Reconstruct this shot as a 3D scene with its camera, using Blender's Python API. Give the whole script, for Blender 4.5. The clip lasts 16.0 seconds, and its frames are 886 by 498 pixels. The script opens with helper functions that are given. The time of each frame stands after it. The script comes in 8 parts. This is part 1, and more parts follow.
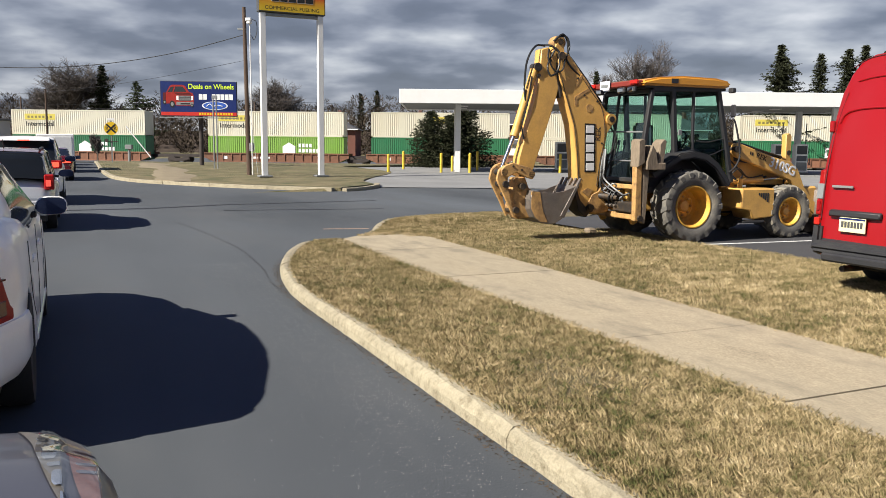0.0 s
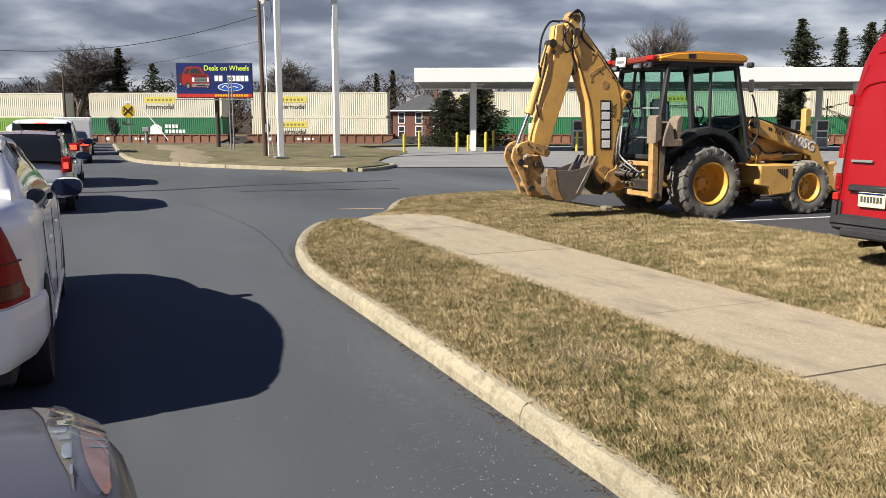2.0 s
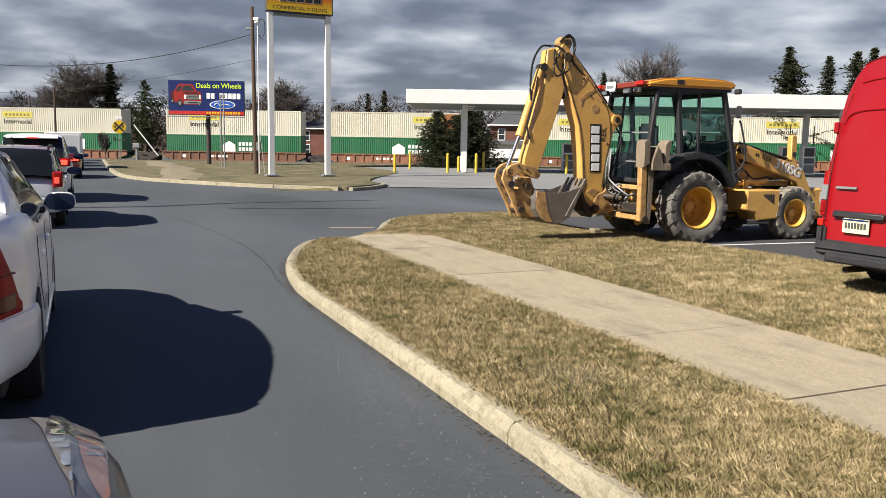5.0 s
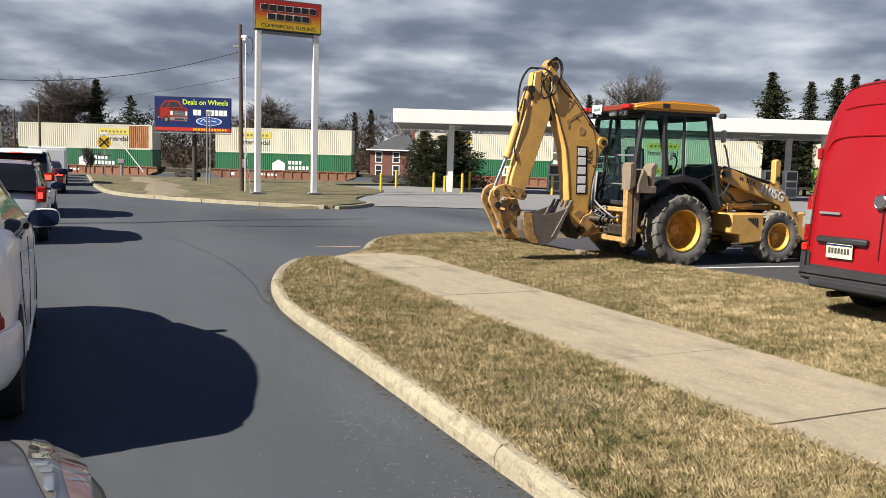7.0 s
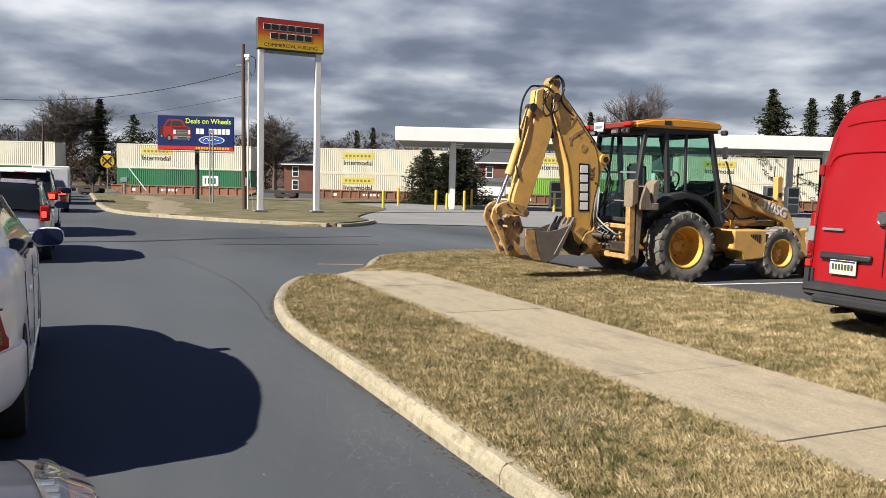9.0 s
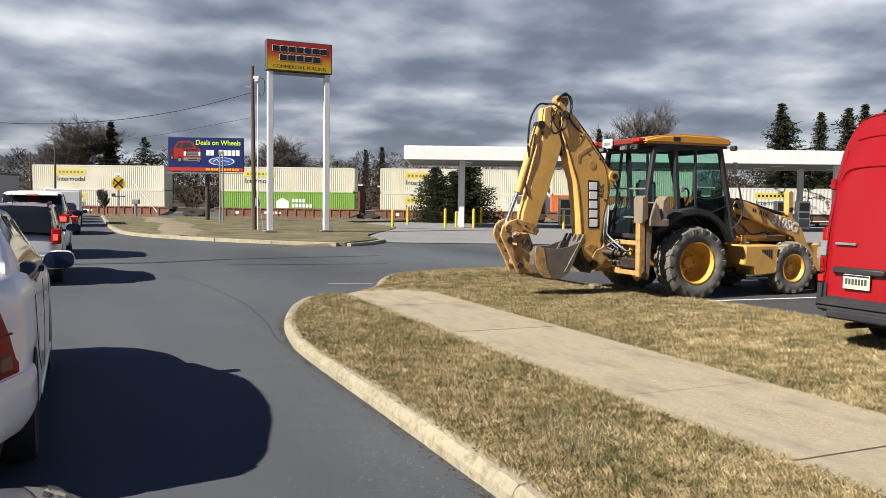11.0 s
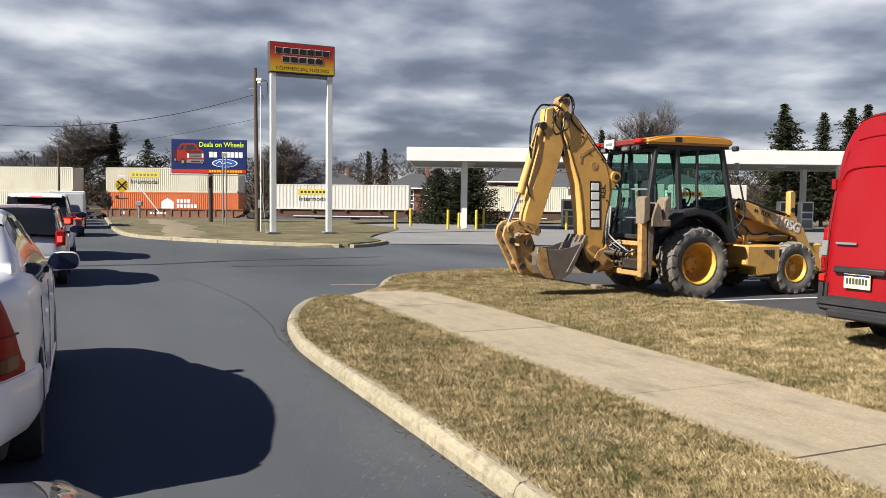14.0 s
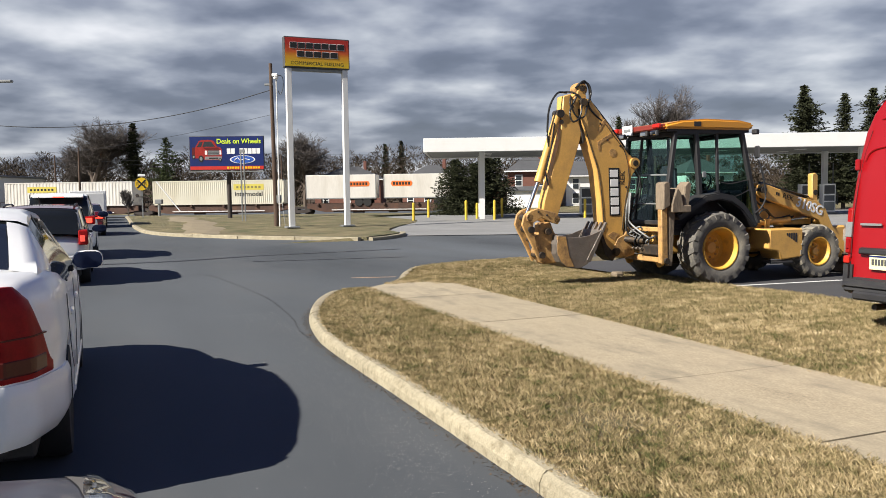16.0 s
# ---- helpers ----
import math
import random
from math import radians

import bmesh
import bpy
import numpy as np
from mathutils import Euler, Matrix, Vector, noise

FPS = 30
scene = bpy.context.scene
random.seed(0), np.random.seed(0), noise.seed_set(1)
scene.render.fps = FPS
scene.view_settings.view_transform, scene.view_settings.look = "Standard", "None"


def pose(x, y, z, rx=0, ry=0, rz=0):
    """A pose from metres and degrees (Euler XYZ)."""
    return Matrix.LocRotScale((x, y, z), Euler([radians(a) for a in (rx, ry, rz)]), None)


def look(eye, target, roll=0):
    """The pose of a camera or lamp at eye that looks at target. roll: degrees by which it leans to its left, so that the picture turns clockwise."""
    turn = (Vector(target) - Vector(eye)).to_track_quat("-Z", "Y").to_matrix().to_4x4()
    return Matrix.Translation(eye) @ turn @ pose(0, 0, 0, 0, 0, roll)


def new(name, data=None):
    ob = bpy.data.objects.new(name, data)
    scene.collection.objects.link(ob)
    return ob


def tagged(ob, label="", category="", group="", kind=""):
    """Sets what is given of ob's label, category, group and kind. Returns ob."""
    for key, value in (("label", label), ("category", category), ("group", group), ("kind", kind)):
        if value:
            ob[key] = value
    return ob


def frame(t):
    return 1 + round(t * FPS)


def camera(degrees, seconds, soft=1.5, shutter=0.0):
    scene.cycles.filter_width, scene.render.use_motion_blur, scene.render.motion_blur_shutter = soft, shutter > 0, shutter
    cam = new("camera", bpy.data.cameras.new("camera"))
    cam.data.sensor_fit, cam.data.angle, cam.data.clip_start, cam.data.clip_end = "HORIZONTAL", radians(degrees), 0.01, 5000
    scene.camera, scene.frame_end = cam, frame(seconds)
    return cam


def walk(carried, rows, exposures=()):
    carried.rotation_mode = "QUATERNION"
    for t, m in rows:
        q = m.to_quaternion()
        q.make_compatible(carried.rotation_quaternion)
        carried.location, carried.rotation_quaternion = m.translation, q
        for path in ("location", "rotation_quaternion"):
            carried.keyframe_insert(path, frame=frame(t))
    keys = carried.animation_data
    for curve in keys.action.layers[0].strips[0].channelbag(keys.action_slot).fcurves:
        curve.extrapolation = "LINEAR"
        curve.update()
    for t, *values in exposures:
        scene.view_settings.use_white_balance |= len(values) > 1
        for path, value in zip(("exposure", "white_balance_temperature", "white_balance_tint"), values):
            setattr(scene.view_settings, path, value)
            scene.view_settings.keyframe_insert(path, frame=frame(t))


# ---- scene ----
cam = camera(57.2, 16.0, soft=0.8)
PATH = [
    (0.0, pose(-0.000, 0.000, 1.720, 82.80, -0.55, -0.00)),
    (0.5, pose(0.035, -0.016, 1.702, 82.98, -0.70, -0.05)),
    (1.0, pose(0.025, -0.003, 1.708, 81.95, -1.33, -0.27)),
    (1.5, pose(0.029, 0.003, 1.706, 81.81, -0.66, -0.25)),
    (2.0, pose(0.029, 0.009, 1.703, 81.38, 0.02, 1.13)),
    (2.5, pose(0.032, 0.010, 1.700, 81.95, -0.46, 0.90)),
    (3.0, pose(0.029, 0.009, 1.703, 82.05, -0.80, 0.66)),
    (3.2, pose(0.027, -0.003, 1.716, 82.63, -0.80, 0.52)),
    (5.3, pose(0.018, -0.057, 1.703, 82.92, -0.91, 0.45)),
    (5.5, pose(0.020, -0.029, 1.722, 83.23, -1.02, -0.22)),
    (6.0, pose(0.015, -0.057, 1.730, 84.61, -0.89, 0.08)),
    (6.5, pose(-0.011, -0.051, 1.714, 83.90, -1.57, -0.80)),
    (7.0, pose(0.000, -0.048, 1.717, 84.20, -1.60, -0.50)),
    (7.5, pose(-0.001, -0.049, 1.715, 85.39, -1.49, -0.30)),
    (8.0, pose(-0.010, -0.053, 1.716, 84.40, -1.68, -0.61)),
    (8.5, pose(-0.005, -0.047, 1.724, 85.18, -1.53, -0.61)),
    (9.0, pose(-0.011, -0.053, 1.719, 85.42, -1.39, -0.37)),
    (9.5, pose(0.001, -0.051, 1.720, 86.30, -1.30, -0.21)),
    (12.0, pose(-0.015, -0.025, 1.727, 87.07, -0.54, 0.45)),
    (12.5, pose(0.001, -0.073, 1.720, 87.91, -0.59, 0.44)),
    (13.0, pose(0.002, -0.053, 1.724, 86.89, -0.61, 0.45)),
    (13.5, pose(0.000, -0.049, 1.724, 86.52, -0.53, 0.32)),
    (14.0, pose(0.001, -0.076, 1.719, 86.78, -0.61, 0.48)),
    (14.5, pose(-0.002, -0.066, 1.720, 86.70, -0.72, 0.43)),
    (15.0, pose(-0.013, -0.066, 1.724, 85.85, -0.84, 0.48)),
    (15.5, pose(-0.010, -0.068, 1.719, 86.78, -0.37, 1.17)),
    (16.0, pose(-0.013, -0.069, 1.712, 86.16, 0.75, 1.71)),
]
walk(cam, PATH)

# ---- daylight: broken winter cloud, low sun ----
SUN_TO = Vector((-1.065, -0.68, 1.0)).normalized()
sun = new("sun", bpy.data.lights.new("sun", "SUN"))
sun.data.energy, sun.data.angle, sun.data.color = 4.45, radians(0.6), (1.0, 0.94, 0.85)
sun.matrix_world = look(SUN_TO * 50, (0, 0, 0))
scene.view_settings.exposure = 1.03

world = bpy.data.worlds.new("sky")
scene.world = world
world.use_nodes = True
wn, wl = world.node_tree.nodes, world.node_tree.links
wn.clear()


def wnode(kind, **kw):
    n = wn.new(kind)
    for k, v in kw.items():
        n.inputs[k].default_value = v
    return n


def wmath(op, a, b):
    n = wn.new("ShaderNodeMath")
    n.operation = op
    for i, v in enumerate((a, b)):
        if isinstance(v, (int, float)):
            n.inputs[i].default_value = v
        else:
            wl.new(v, n.inputs[i])
    return n.outputs[0]


def wramp(fac, stops):
    n = wn.new("ShaderNodeValToRGB")
    el = n.color_ramp.elements
    while len(el) < len(stops):
        el.new(0.5)
    for e, (p, c) in zip(el, stops):
        e.position, e.color = p, (*c, 1)
    wl.new(fac, n.inputs[0])
    return n.outputs[0]


sky_tex = wn.new("ShaderNodeTexSky")
sky_tex.sky_type, sky_tex.sun_disc = "NISHITA", False
sky_tex.sun_elevation, sky_tex.sun_rotation = radians(39), math.atan2(SUN_TO.x, SUN_TO.y)
tc = wn.new("ShaderNodeTexCoord")
sep = wn.new("ShaderNodeSeparateXYZ")
wl.new(tc.outputs["Generated"], sep.inputs[0])
up = wmath("ADD", wmath("MAXIMUM", sep.outputs[2], 0.0), 0.20)
comb = wn.new("ShaderNodeCombineXYZ")
wl.new(wmath("DIVIDE", sep.outputs[0], up), comb.inputs[0])
wl.new(wmath("DIVIDE", sep.outputs[1], up), comb.inputs[1])
nz1 = wnode("ShaderNodeTexNoise", Scale=1.55, Detail=3.5, Roughness=0.46, Distortion=0.0)
nz2 = wnode("ShaderNodeTexNoise", Scale=3.6, Detail=4.0, Roughness=0.5, Distortion=0.0)
for n in (nz1, nz2):
    wl.new(comb.outputs[0], n.inputs["Vector"])
dens = wmath("ADD", wmath("MULTIPLY", nz1.outputs[0], 0.72), wmath("MULTIPLY", nz2.outputs[0], 0.28))
cloud = wramp(dens, [(0.37, (0.072, 0.081, 0.108)), (0.44, (0.092, 0.103, 0.136)), (0.505, (0.165, 0.178, 0.215)), (0.57, (0.28, 0.292, 0.318)), (0.66, (0.46, 0.46, 0.47))])
skymul = wn.new("ShaderNodeVectorMath")
skymul.operation = "SCALE"
wl.new(sky_tex.outputs[0], skymul.inputs[0])
skymul.inputs["Scale"].default_value = 0.06
mixs = wn.new("ShaderNodeMixRGB")
mixs.inputs[0].default_value = 0.90
wl.new(skymul.outputs[0], mixs.inputs[1])
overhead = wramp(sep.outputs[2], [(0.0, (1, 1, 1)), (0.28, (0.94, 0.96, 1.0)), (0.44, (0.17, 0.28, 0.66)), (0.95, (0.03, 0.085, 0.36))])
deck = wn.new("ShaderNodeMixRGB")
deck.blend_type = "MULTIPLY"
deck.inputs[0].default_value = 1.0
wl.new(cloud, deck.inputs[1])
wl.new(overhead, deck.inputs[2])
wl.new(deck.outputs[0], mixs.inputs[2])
bgn = wn.new("ShaderNodeBackground")
wl.new(mixs.outputs[0], bgn.inputs[0])
outw = wn.new("ShaderNodeOutputWorld")
wl.new(bgn.outputs[0], outw.inputs[0])

# ---- materials ----


def mat(name, c, rough=0.6, metal=0.0, vary=0.25, scale=3.0, fine=60.0, bump=0.15, dirt=None, dirt_amt=0.5, dirt_scale=1.2, dirt_lo=0.48, dirt_w=0.20, spec=0.5, coat=0.0, island=0.0, obrand=0.0, dist=0.01, stretch=None, turn=0.0):
    """A base colour with broad and fine variation, stains of a second colour, and fine relief."""
    m = bpy.data.materials.new(name)
    m.use_nodes = True
    nt = m.node_tree
    bs = nt.nodes["Principled BSDF"]
    N, L = nt.nodes.new, nt.links.new
    tcn = N("ShaderNodeTexCoord")
    vec = tcn.outputs["Object"]
    if turn:
        mt = N("ShaderNodeMapping")
        mt.inputs["Rotation"].default_value = (0, 0, radians(turn))
        L(vec, mt.inputs[0])
        vec = mt.outputs[0]
    if stretch:
        mp = N("ShaderNodeMapping")
        mp.inputs["Scale"].default_value = stretch
        L(vec, mp.inputs[0])
        vec = mp.outputs[0]
    a, b = N("ShaderNodeTexNoise"), N("ShaderNodeTexNoise")
    for n, s, d in ((a, scale, 5), (b, fine, 3)):
        n.inputs["Scale"].default_value, n.inputs["Detail"].default_value = s, d
        L(vec, n.inputs["Vector"])
    mx = N("ShaderNodeMixRGB")
    mx.blend_type = "MULTIPLY"
    mx.inputs[0].default_value = 1.0
    mx.inputs[1].default_value = (*c, 1)
    rp = N("ShaderNodeMapRange")
    rp.inputs["From Min"].default_value, rp.inputs["From Max"].default_value = 0.25, 0.75
    rp.inputs["To Min"].default_value, rp.inputs["To Max"].default_value = 1 - vary, 1 + vary
    av = N("ShaderNodeMath")
    av.operation = "MULTIPLY_ADD"
    L(b.outputs[0], av.inputs[0])
    av.inputs[1].default_value = 0.45
    sc = N("ShaderNodeMath")
    sc.operation = "MULTIPLY"
    L(a.outputs[0], sc.inputs[0])
    sc.inputs[1].default_value = 0.55
    L(sc.outputs[0], av.inputs[2])
    L(av.outputs[0], rp.inputs[0])
    val = rp.outputs[0]
    if island or obrand:
        r = N("ShaderNodeNewGeometry").outputs["Random Per Island"] if island else N("ShaderNodeObjectInfo").outputs["Random"]
        k = island or obrand
        r2 = N("ShaderNodeMapRange")
        L(r, r2.inputs[0])
        r2.inputs["To Min"].default_value, r2.inputs["To Max"].default_value = 1 - k, 1 + k
        mm = N("ShaderNodeMath")
        mm.operation = "MULTIPLY"
        L(val, mm.inputs[0])
        L(r2.outputs[0], mm.inputs[1])
        val = mm.outputs[0]
    L(val, mx.inputs[2])
    col = mx.outputs[0]
    if dirt:
        dn = N("ShaderNodeTexNoise")
        dn.inputs["Scale"].default_value, dn.inputs["Detail"].default_value, dn.inputs["Roughness"].default_value = dirt_scale, 8, 0.65
        L(vec, dn.inputs["Vector"])
        dr = N("ShaderNodeMapRange")
        dr.inputs["From Min"].default_value, dr.inputs["From Max"].default_value = dirt_lo, dirt_lo + dirt_w
        dr.inputs["To Max"].default_value = dirt_amt
        L(dn.outputs[0], dr.inputs[0])
        m2 = N("ShaderNodeMixRGB")
        L(dr.outputs[0], m2.inputs[0])
        L(col, m2.inputs[1])
        m2.inputs[2].default_value = (*dirt, 1)
        col = m2.outputs[0]
        rr = N("ShaderNodeMapRange")
        L(dr.outputs[0], rr.inputs[0])
        rr.inputs["To Min"].default_value, rr.inputs["To Max"].default_value = rough, min(1.0, rough + 0.35)
        L(rr.outputs[0], bs.inputs["Roughness"])
    else:
        bs.inputs["Roughness"].default_value = rough
    L(col, bs.inputs["Base Color"])
    bs.inputs["Metallic"].default_value = metal
    bs.inputs["Specular IOR Level"].default_value = spec
    bs.inputs["Coat Weight"].default_value = coat
    bs.inputs["Coat Roughness"].default_value = 0.04
    if bump:
        bp = N("ShaderNodeBump")
        bp.inputs["Strength"].default_value, bp.inputs["Distance"].default_value = bump, dist
        L(b.outputs[0], bp.inputs["Height"])
        L(bp.outputs[0], bs.inputs["Normal"])
    return m


def glow(name, c, strength, base=(0.4, 0.02, 0.02)):
    m = mat(name, base, 0.2, vary=0.05, bump=0)
    bs = m.node_tree.nodes["Principled BSDF"]
    bs.inputs["Emission Color"].default_value, bs.inputs["Emission Strength"].default_value = (*c, 1), strength
    return m


def glass(name, tint, alpha_rough=0.02):
    """Clear tinted sheet glass: light passes straight through, with a mirror gloss."""
    m = bpy.data.materials.new(name)
    m.use_nodes = True
    nt = m.node_tree
    nt.nodes.clear()
    N, L = nt.nodes.new, nt.links.new
    tr, gl, mx, lw, fr, out = N("ShaderNodeBsdfTransparent"), N("ShaderNodeBsdfGlossy"), N("ShaderNodeMixShader"), N("ShaderNodeLayerWeight"), N("ShaderNodeMath"), N("ShaderNodeOutputMaterial")
    tr.inputs[0].default_value = (*tint, 1)
    gl.inputs["Roughness"].default_value = alpha_rough
    lw.inputs[0].default_value = 0.5
    fr.operation = "POWER"
    L(lw.outputs["Facing"], fr.inputs[0])
    fr.inputs[1].default_value = 3.5
    L(fr.outputs[0], mx.inputs[0])
    L(tr.outputs[0], mx.inputs[1])
    L(gl.outputs[0], mx.inputs[2])
    L(mx.outputs[0], out.inputs[0])
    return m


def grass_mat(name, stops, rough=0.8):
    m = mat(name, (0.2, 0.2, 0.1), rough, bump=0, spec=0.2)
    nt = m.node_tree
    bs = nt.nodes["Principled BSDF"]
    N, L = nt.nodes.new, nt.links.new
    rp = N("ShaderNodeValToRGB")
    el = rp.color_ramp.elements
    while len(el) < len(stops):
        el.new(0.5)
    for e, (p, c) in zip(el, stops):
        e.position, e.color = p, (*c, 1)
    tcn, nz = N("ShaderNodeTexCoord"), N("ShaderNodeTexNoise")
    nz.inputs["Scale"].default_value, nz.inputs["Detail"].default_value, nz.inputs["Roughness"].default_value = 1.6, 7, 0.65
    L(tcn.outputs["Object"], nz.inputs["Vector"])
    ma = N("ShaderNodeMath")
    ma.operation = "MULTIPLY_ADD"
    L(N("ShaderNodeNewGeometry").outputs["Random Per Island"], ma.inputs[0])
    ma.inputs[1].default_value = 0.40
    mr = N("ShaderNodeMapRange")
    mr.inputs["From Min"].default_value, mr.inputs["From Max"].default_value = 0.36, 0.66
    mr.inputs["To Min"].default_value, mr.inputs["To Max"].default_value = -0.02, 0.30
    L(nz.outputs[0], mr.inputs[0])
    tuft, tr, ad = N("ShaderNodeTexNoise"), N("ShaderNodeMapRange"), N("ShaderNodeMath")
    tuft.inputs["Scale"].default_value, tuft.inputs["Detail"].default_value = 8.0, 3
    L(tcn.outputs["Object"], tuft.inputs["Vector"])
    tr.inputs["From Min"].default_value, tr.inputs["From Max"].default_value = 0.34, 0.68
    tr.inputs["To Min"].default_value, tr.inputs["To Max"].default_value = -0.02, 0.35
    L(tuft.outputs[0], tr.inputs[0])
    L(mr.outputs[0], ad.inputs[0])
    L(tr.outputs[0], ad.inputs[1])
    L(ad.outputs[0], ma.inputs[2])
    L(ma.outputs[0], rp.inputs[0])
    L(rp.outputs[0], bs.inputs["Base Color"])
    return m


ASPHALT = mat("asphalt", (0.083, 0.091, 0.099), 0.9, spec=0.12, vary=0.7, scale=0.22, fine=230, bump=0.1, dist=0.005, dirt=(0.098, 0.103, 0.107), dirt_amt=0.8, dirt_scale=0.5, stretch=(1, 0.3, 1), turn=-24)
ASPHALT_LOT = mat("asphalt_lot", (0.045, 0.045, 0.048), 0.9, vary=0.35, scale=0.8, fine=120, bump=0.5, dist=0.004, dirt=(0.07, 0.068, 0.064), dirt_scale=0.6)
LINE_O = mat("line_paint_faded", (0.62, 0.40, 0.24), 0.75, vary=0.2, scale=8, dirt=(0.2, 0.17, 0.14), dirt_amt=0.5, dirt_scale=6)
CRACKED = mat("crack_dark", (0.027, 0.028, 0.030), 0.9, vary=0.3, scale=6, bump=0.2)
TAR = mat("tar", (0.014, 0.014, 0.015), 0.55, vary=0.3, scale=4, bump=0.2)
KERB = mat("kerb_concrete", (0.33, 0.29, 0.20), 0.9, vary=0.35, scale=2.2, fine=60, bump=0.9, dist=0.012, dirt=(0.17, 0.14, 0.085), dirt_amt=0.75, dirt_scale=14, obrand=0.06)
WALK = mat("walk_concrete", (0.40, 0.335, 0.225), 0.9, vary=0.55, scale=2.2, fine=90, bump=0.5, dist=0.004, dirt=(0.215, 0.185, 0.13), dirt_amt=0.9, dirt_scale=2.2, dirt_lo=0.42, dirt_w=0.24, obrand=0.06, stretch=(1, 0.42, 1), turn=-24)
APRON = mat("apron_concrete", (0.215, 0.215, 0.208), 0.9, vary=0.2, scale=0.4, fine=30, bump=0.2, dirt=(0.15, 0.15, 0.145), dirt_scale=0.25)
SOIL = mat("turf_soil", (0.15, 0.12, 0.066), 0.95, vary=0.45, scale=2.5, fine=60, bump=1.0, dist=0.02, dirt=(0.085, 0.085, 0.03), dirt_amt=0.8, dirt_scale=1.3)
FARGRASS = mat("dry_grass", (0.19, 0.155, 0.08), 0.95, vary=0.7, scale=0.5, fine=22, bump=0.9, dist=0.08, dirt=(0.085, 0.09, 0.035), dirt_amt=0.9, dirt_scale=0.7, dirt_lo=0.42)
PATH_DIRT = mat("worn_path", (0.22, 0.18, 0.115), 0.95, vary=0.25, scale=0.7, fine=12, bump=0.4, dirt=(0.2, 0.16, 0.09))
BLADE = grass_mat("grass_blades", [(0.0, (0.060, 0.080, 0.022)), (0.20, (0.115, 0.115, 0.04)), (0.42, (0.25, 0.195, 0.095)), (0.72, (0.47, 0.37, 0.205)), (1.0, (0.72, 0.61, 0.39))])
GRIT = mat("grit", (0.33, 0.32, 0.30), 0.8, vary=0.3, bump=0, island=0.5)
BALLAST = mat("ballast", (0.078, 0.063, 0.050), 0.95, vary=0.5, scale=4, fine=14, bump=1.0, dist=0.05)
WHITE = mat("white_paint", (0.70, 0.70, 0.68), 0.5, vary=0.05, scale=1, bump=0.05, dirt=(0.6, 0.58, 0.52), dirt_amt=0.25)
LINE = mat("line_paint", (0.72, 0.72, 0.70), 0.7, vary=0.15, scale=8, dirt=(0.2, 0.2, 0.2), dirt_amt=0.5, dirt_scale=6)
YELLOW_P = mat("safety_yellow", (0.62, 0.44, 0.035), 0.55, vary=0.15, dirt=(0.3, 0.24, 0.08), dirt_amt=0.4, dirt_scale=4)
DEEREY = mat("machine_yellow", (0.66, 0.375, 0.095), 0.45, vary=0.14, scale=2.5, fine=40, bump=0.08, dirt=(0.40, 0.23, 0.08), dirt_amt=0.45, dirt_scale=3.0, coat=0.1)
DEEREO = mat("roof_yellow", (0.62, 0.27, 0.025), 0.4, vary=0.12, scale=2, bump=0.05, coat=0.2)
RUSTY = mat("worn_yellow_steel", (0.50, 0.29, 0.10), 0.6, vary=0.4, scale=6, dirt=(0.14, 0.085, 0.05), dirt_amt=0.75, dirt_scale=7.0, dirt_lo=0.46, bump=0.3)
STEEL = mat("bare_steel", (0.21, 0.185, 0.16), 0.5, 0.5, vary=0.3, scale=5, dirt=(0.17, 0.11, 0.07), dirt_amt=0.7, dirt_scale=3, bump=0.3)
CHROME = mat("rod_chrome", (0.62, 0.64, 0.66), 0.15, 1.0, vary=0.05, bump=0)
BLACKP = mat("black_plastic", (0.022, 0.022, 0.024), 0.5, vary=0.2, bump=0.1, dirt=(0.06, 0.055, 0.045), dirt_amt=0.4)
GREASE = mat("greasy_iron", (0.035, 0.03, 0.026), 0.55, 0.3, vary=0.4, scale=9, dirt=(0.16, 0.10, 0.045), dirt_amt=0.6, dirt_scale=7, bump=0.4)
HOSE = mat("hose_rubber", (0.012, 0.012, 0.012), 0.45, vary=0.2, bump=0.1)
TYRE = mat("tyre_rubber", (0.12, 0.113, 0.10), 0.9, vary=0.3, scale=5, dirt=(0.29, 0.26, 0.20), dirt_amt=0.8, dirt_scale=3.0, bump=0.3)
CARTYRE = mat("car_tyre", (0.018, 0.018, 0.018), 0.8, vary=0.2, bump=0.15)
WOODPAD = mat("street_pad", (0.21, 0.165, 0.115), 0.85, vary=0.55, scale=5, fine=40, bump=0.5, dirt=(0.12, 0.09, 0.06), stretch=(1, 1, 0.3))
CABGLASS = glass("cab_glass", (0.70, 0.84, 0.80))
RIMY = mat("rim_yellow", (0.72, 0.40, 0.06), 0.5, vary=0.15, scale=5, bump=0.05, dirt=(0.40, 0.21, 0.06), dirt_amt=0.6, dirt_scale=6)
REDPAINT = mat("van_red", (0.27, 0.004, 0.007), 0.32, vary=0.04, scale=1.5, bump=0, coat=0.15)
CARWHITE = mat("pearl_white", (0.90, 0.90, 0.87), 0.30, vary=0.03, scale=1, bump=0, coat=0.5, dirt=(0.5, 0.48, 0.44), dirt_amt=0.12)
SILVER = mat("silver_paint", (0.50, 0.51, 0.52), 0.32, 0.25, vary=0.04, bump=0, coat=0.8)
DARKRED = mat("dark_red_paint", (0.13, 0.012, 0.018), 0.25, 0.2, vary=0.05, bump=0, coat=0.9)
GUNMETAL = mat("gunmetal_paint", (0.062, 0.062, 0.076), 0.3, 0.2, vary=0.06, bump=0, coat=0.2)
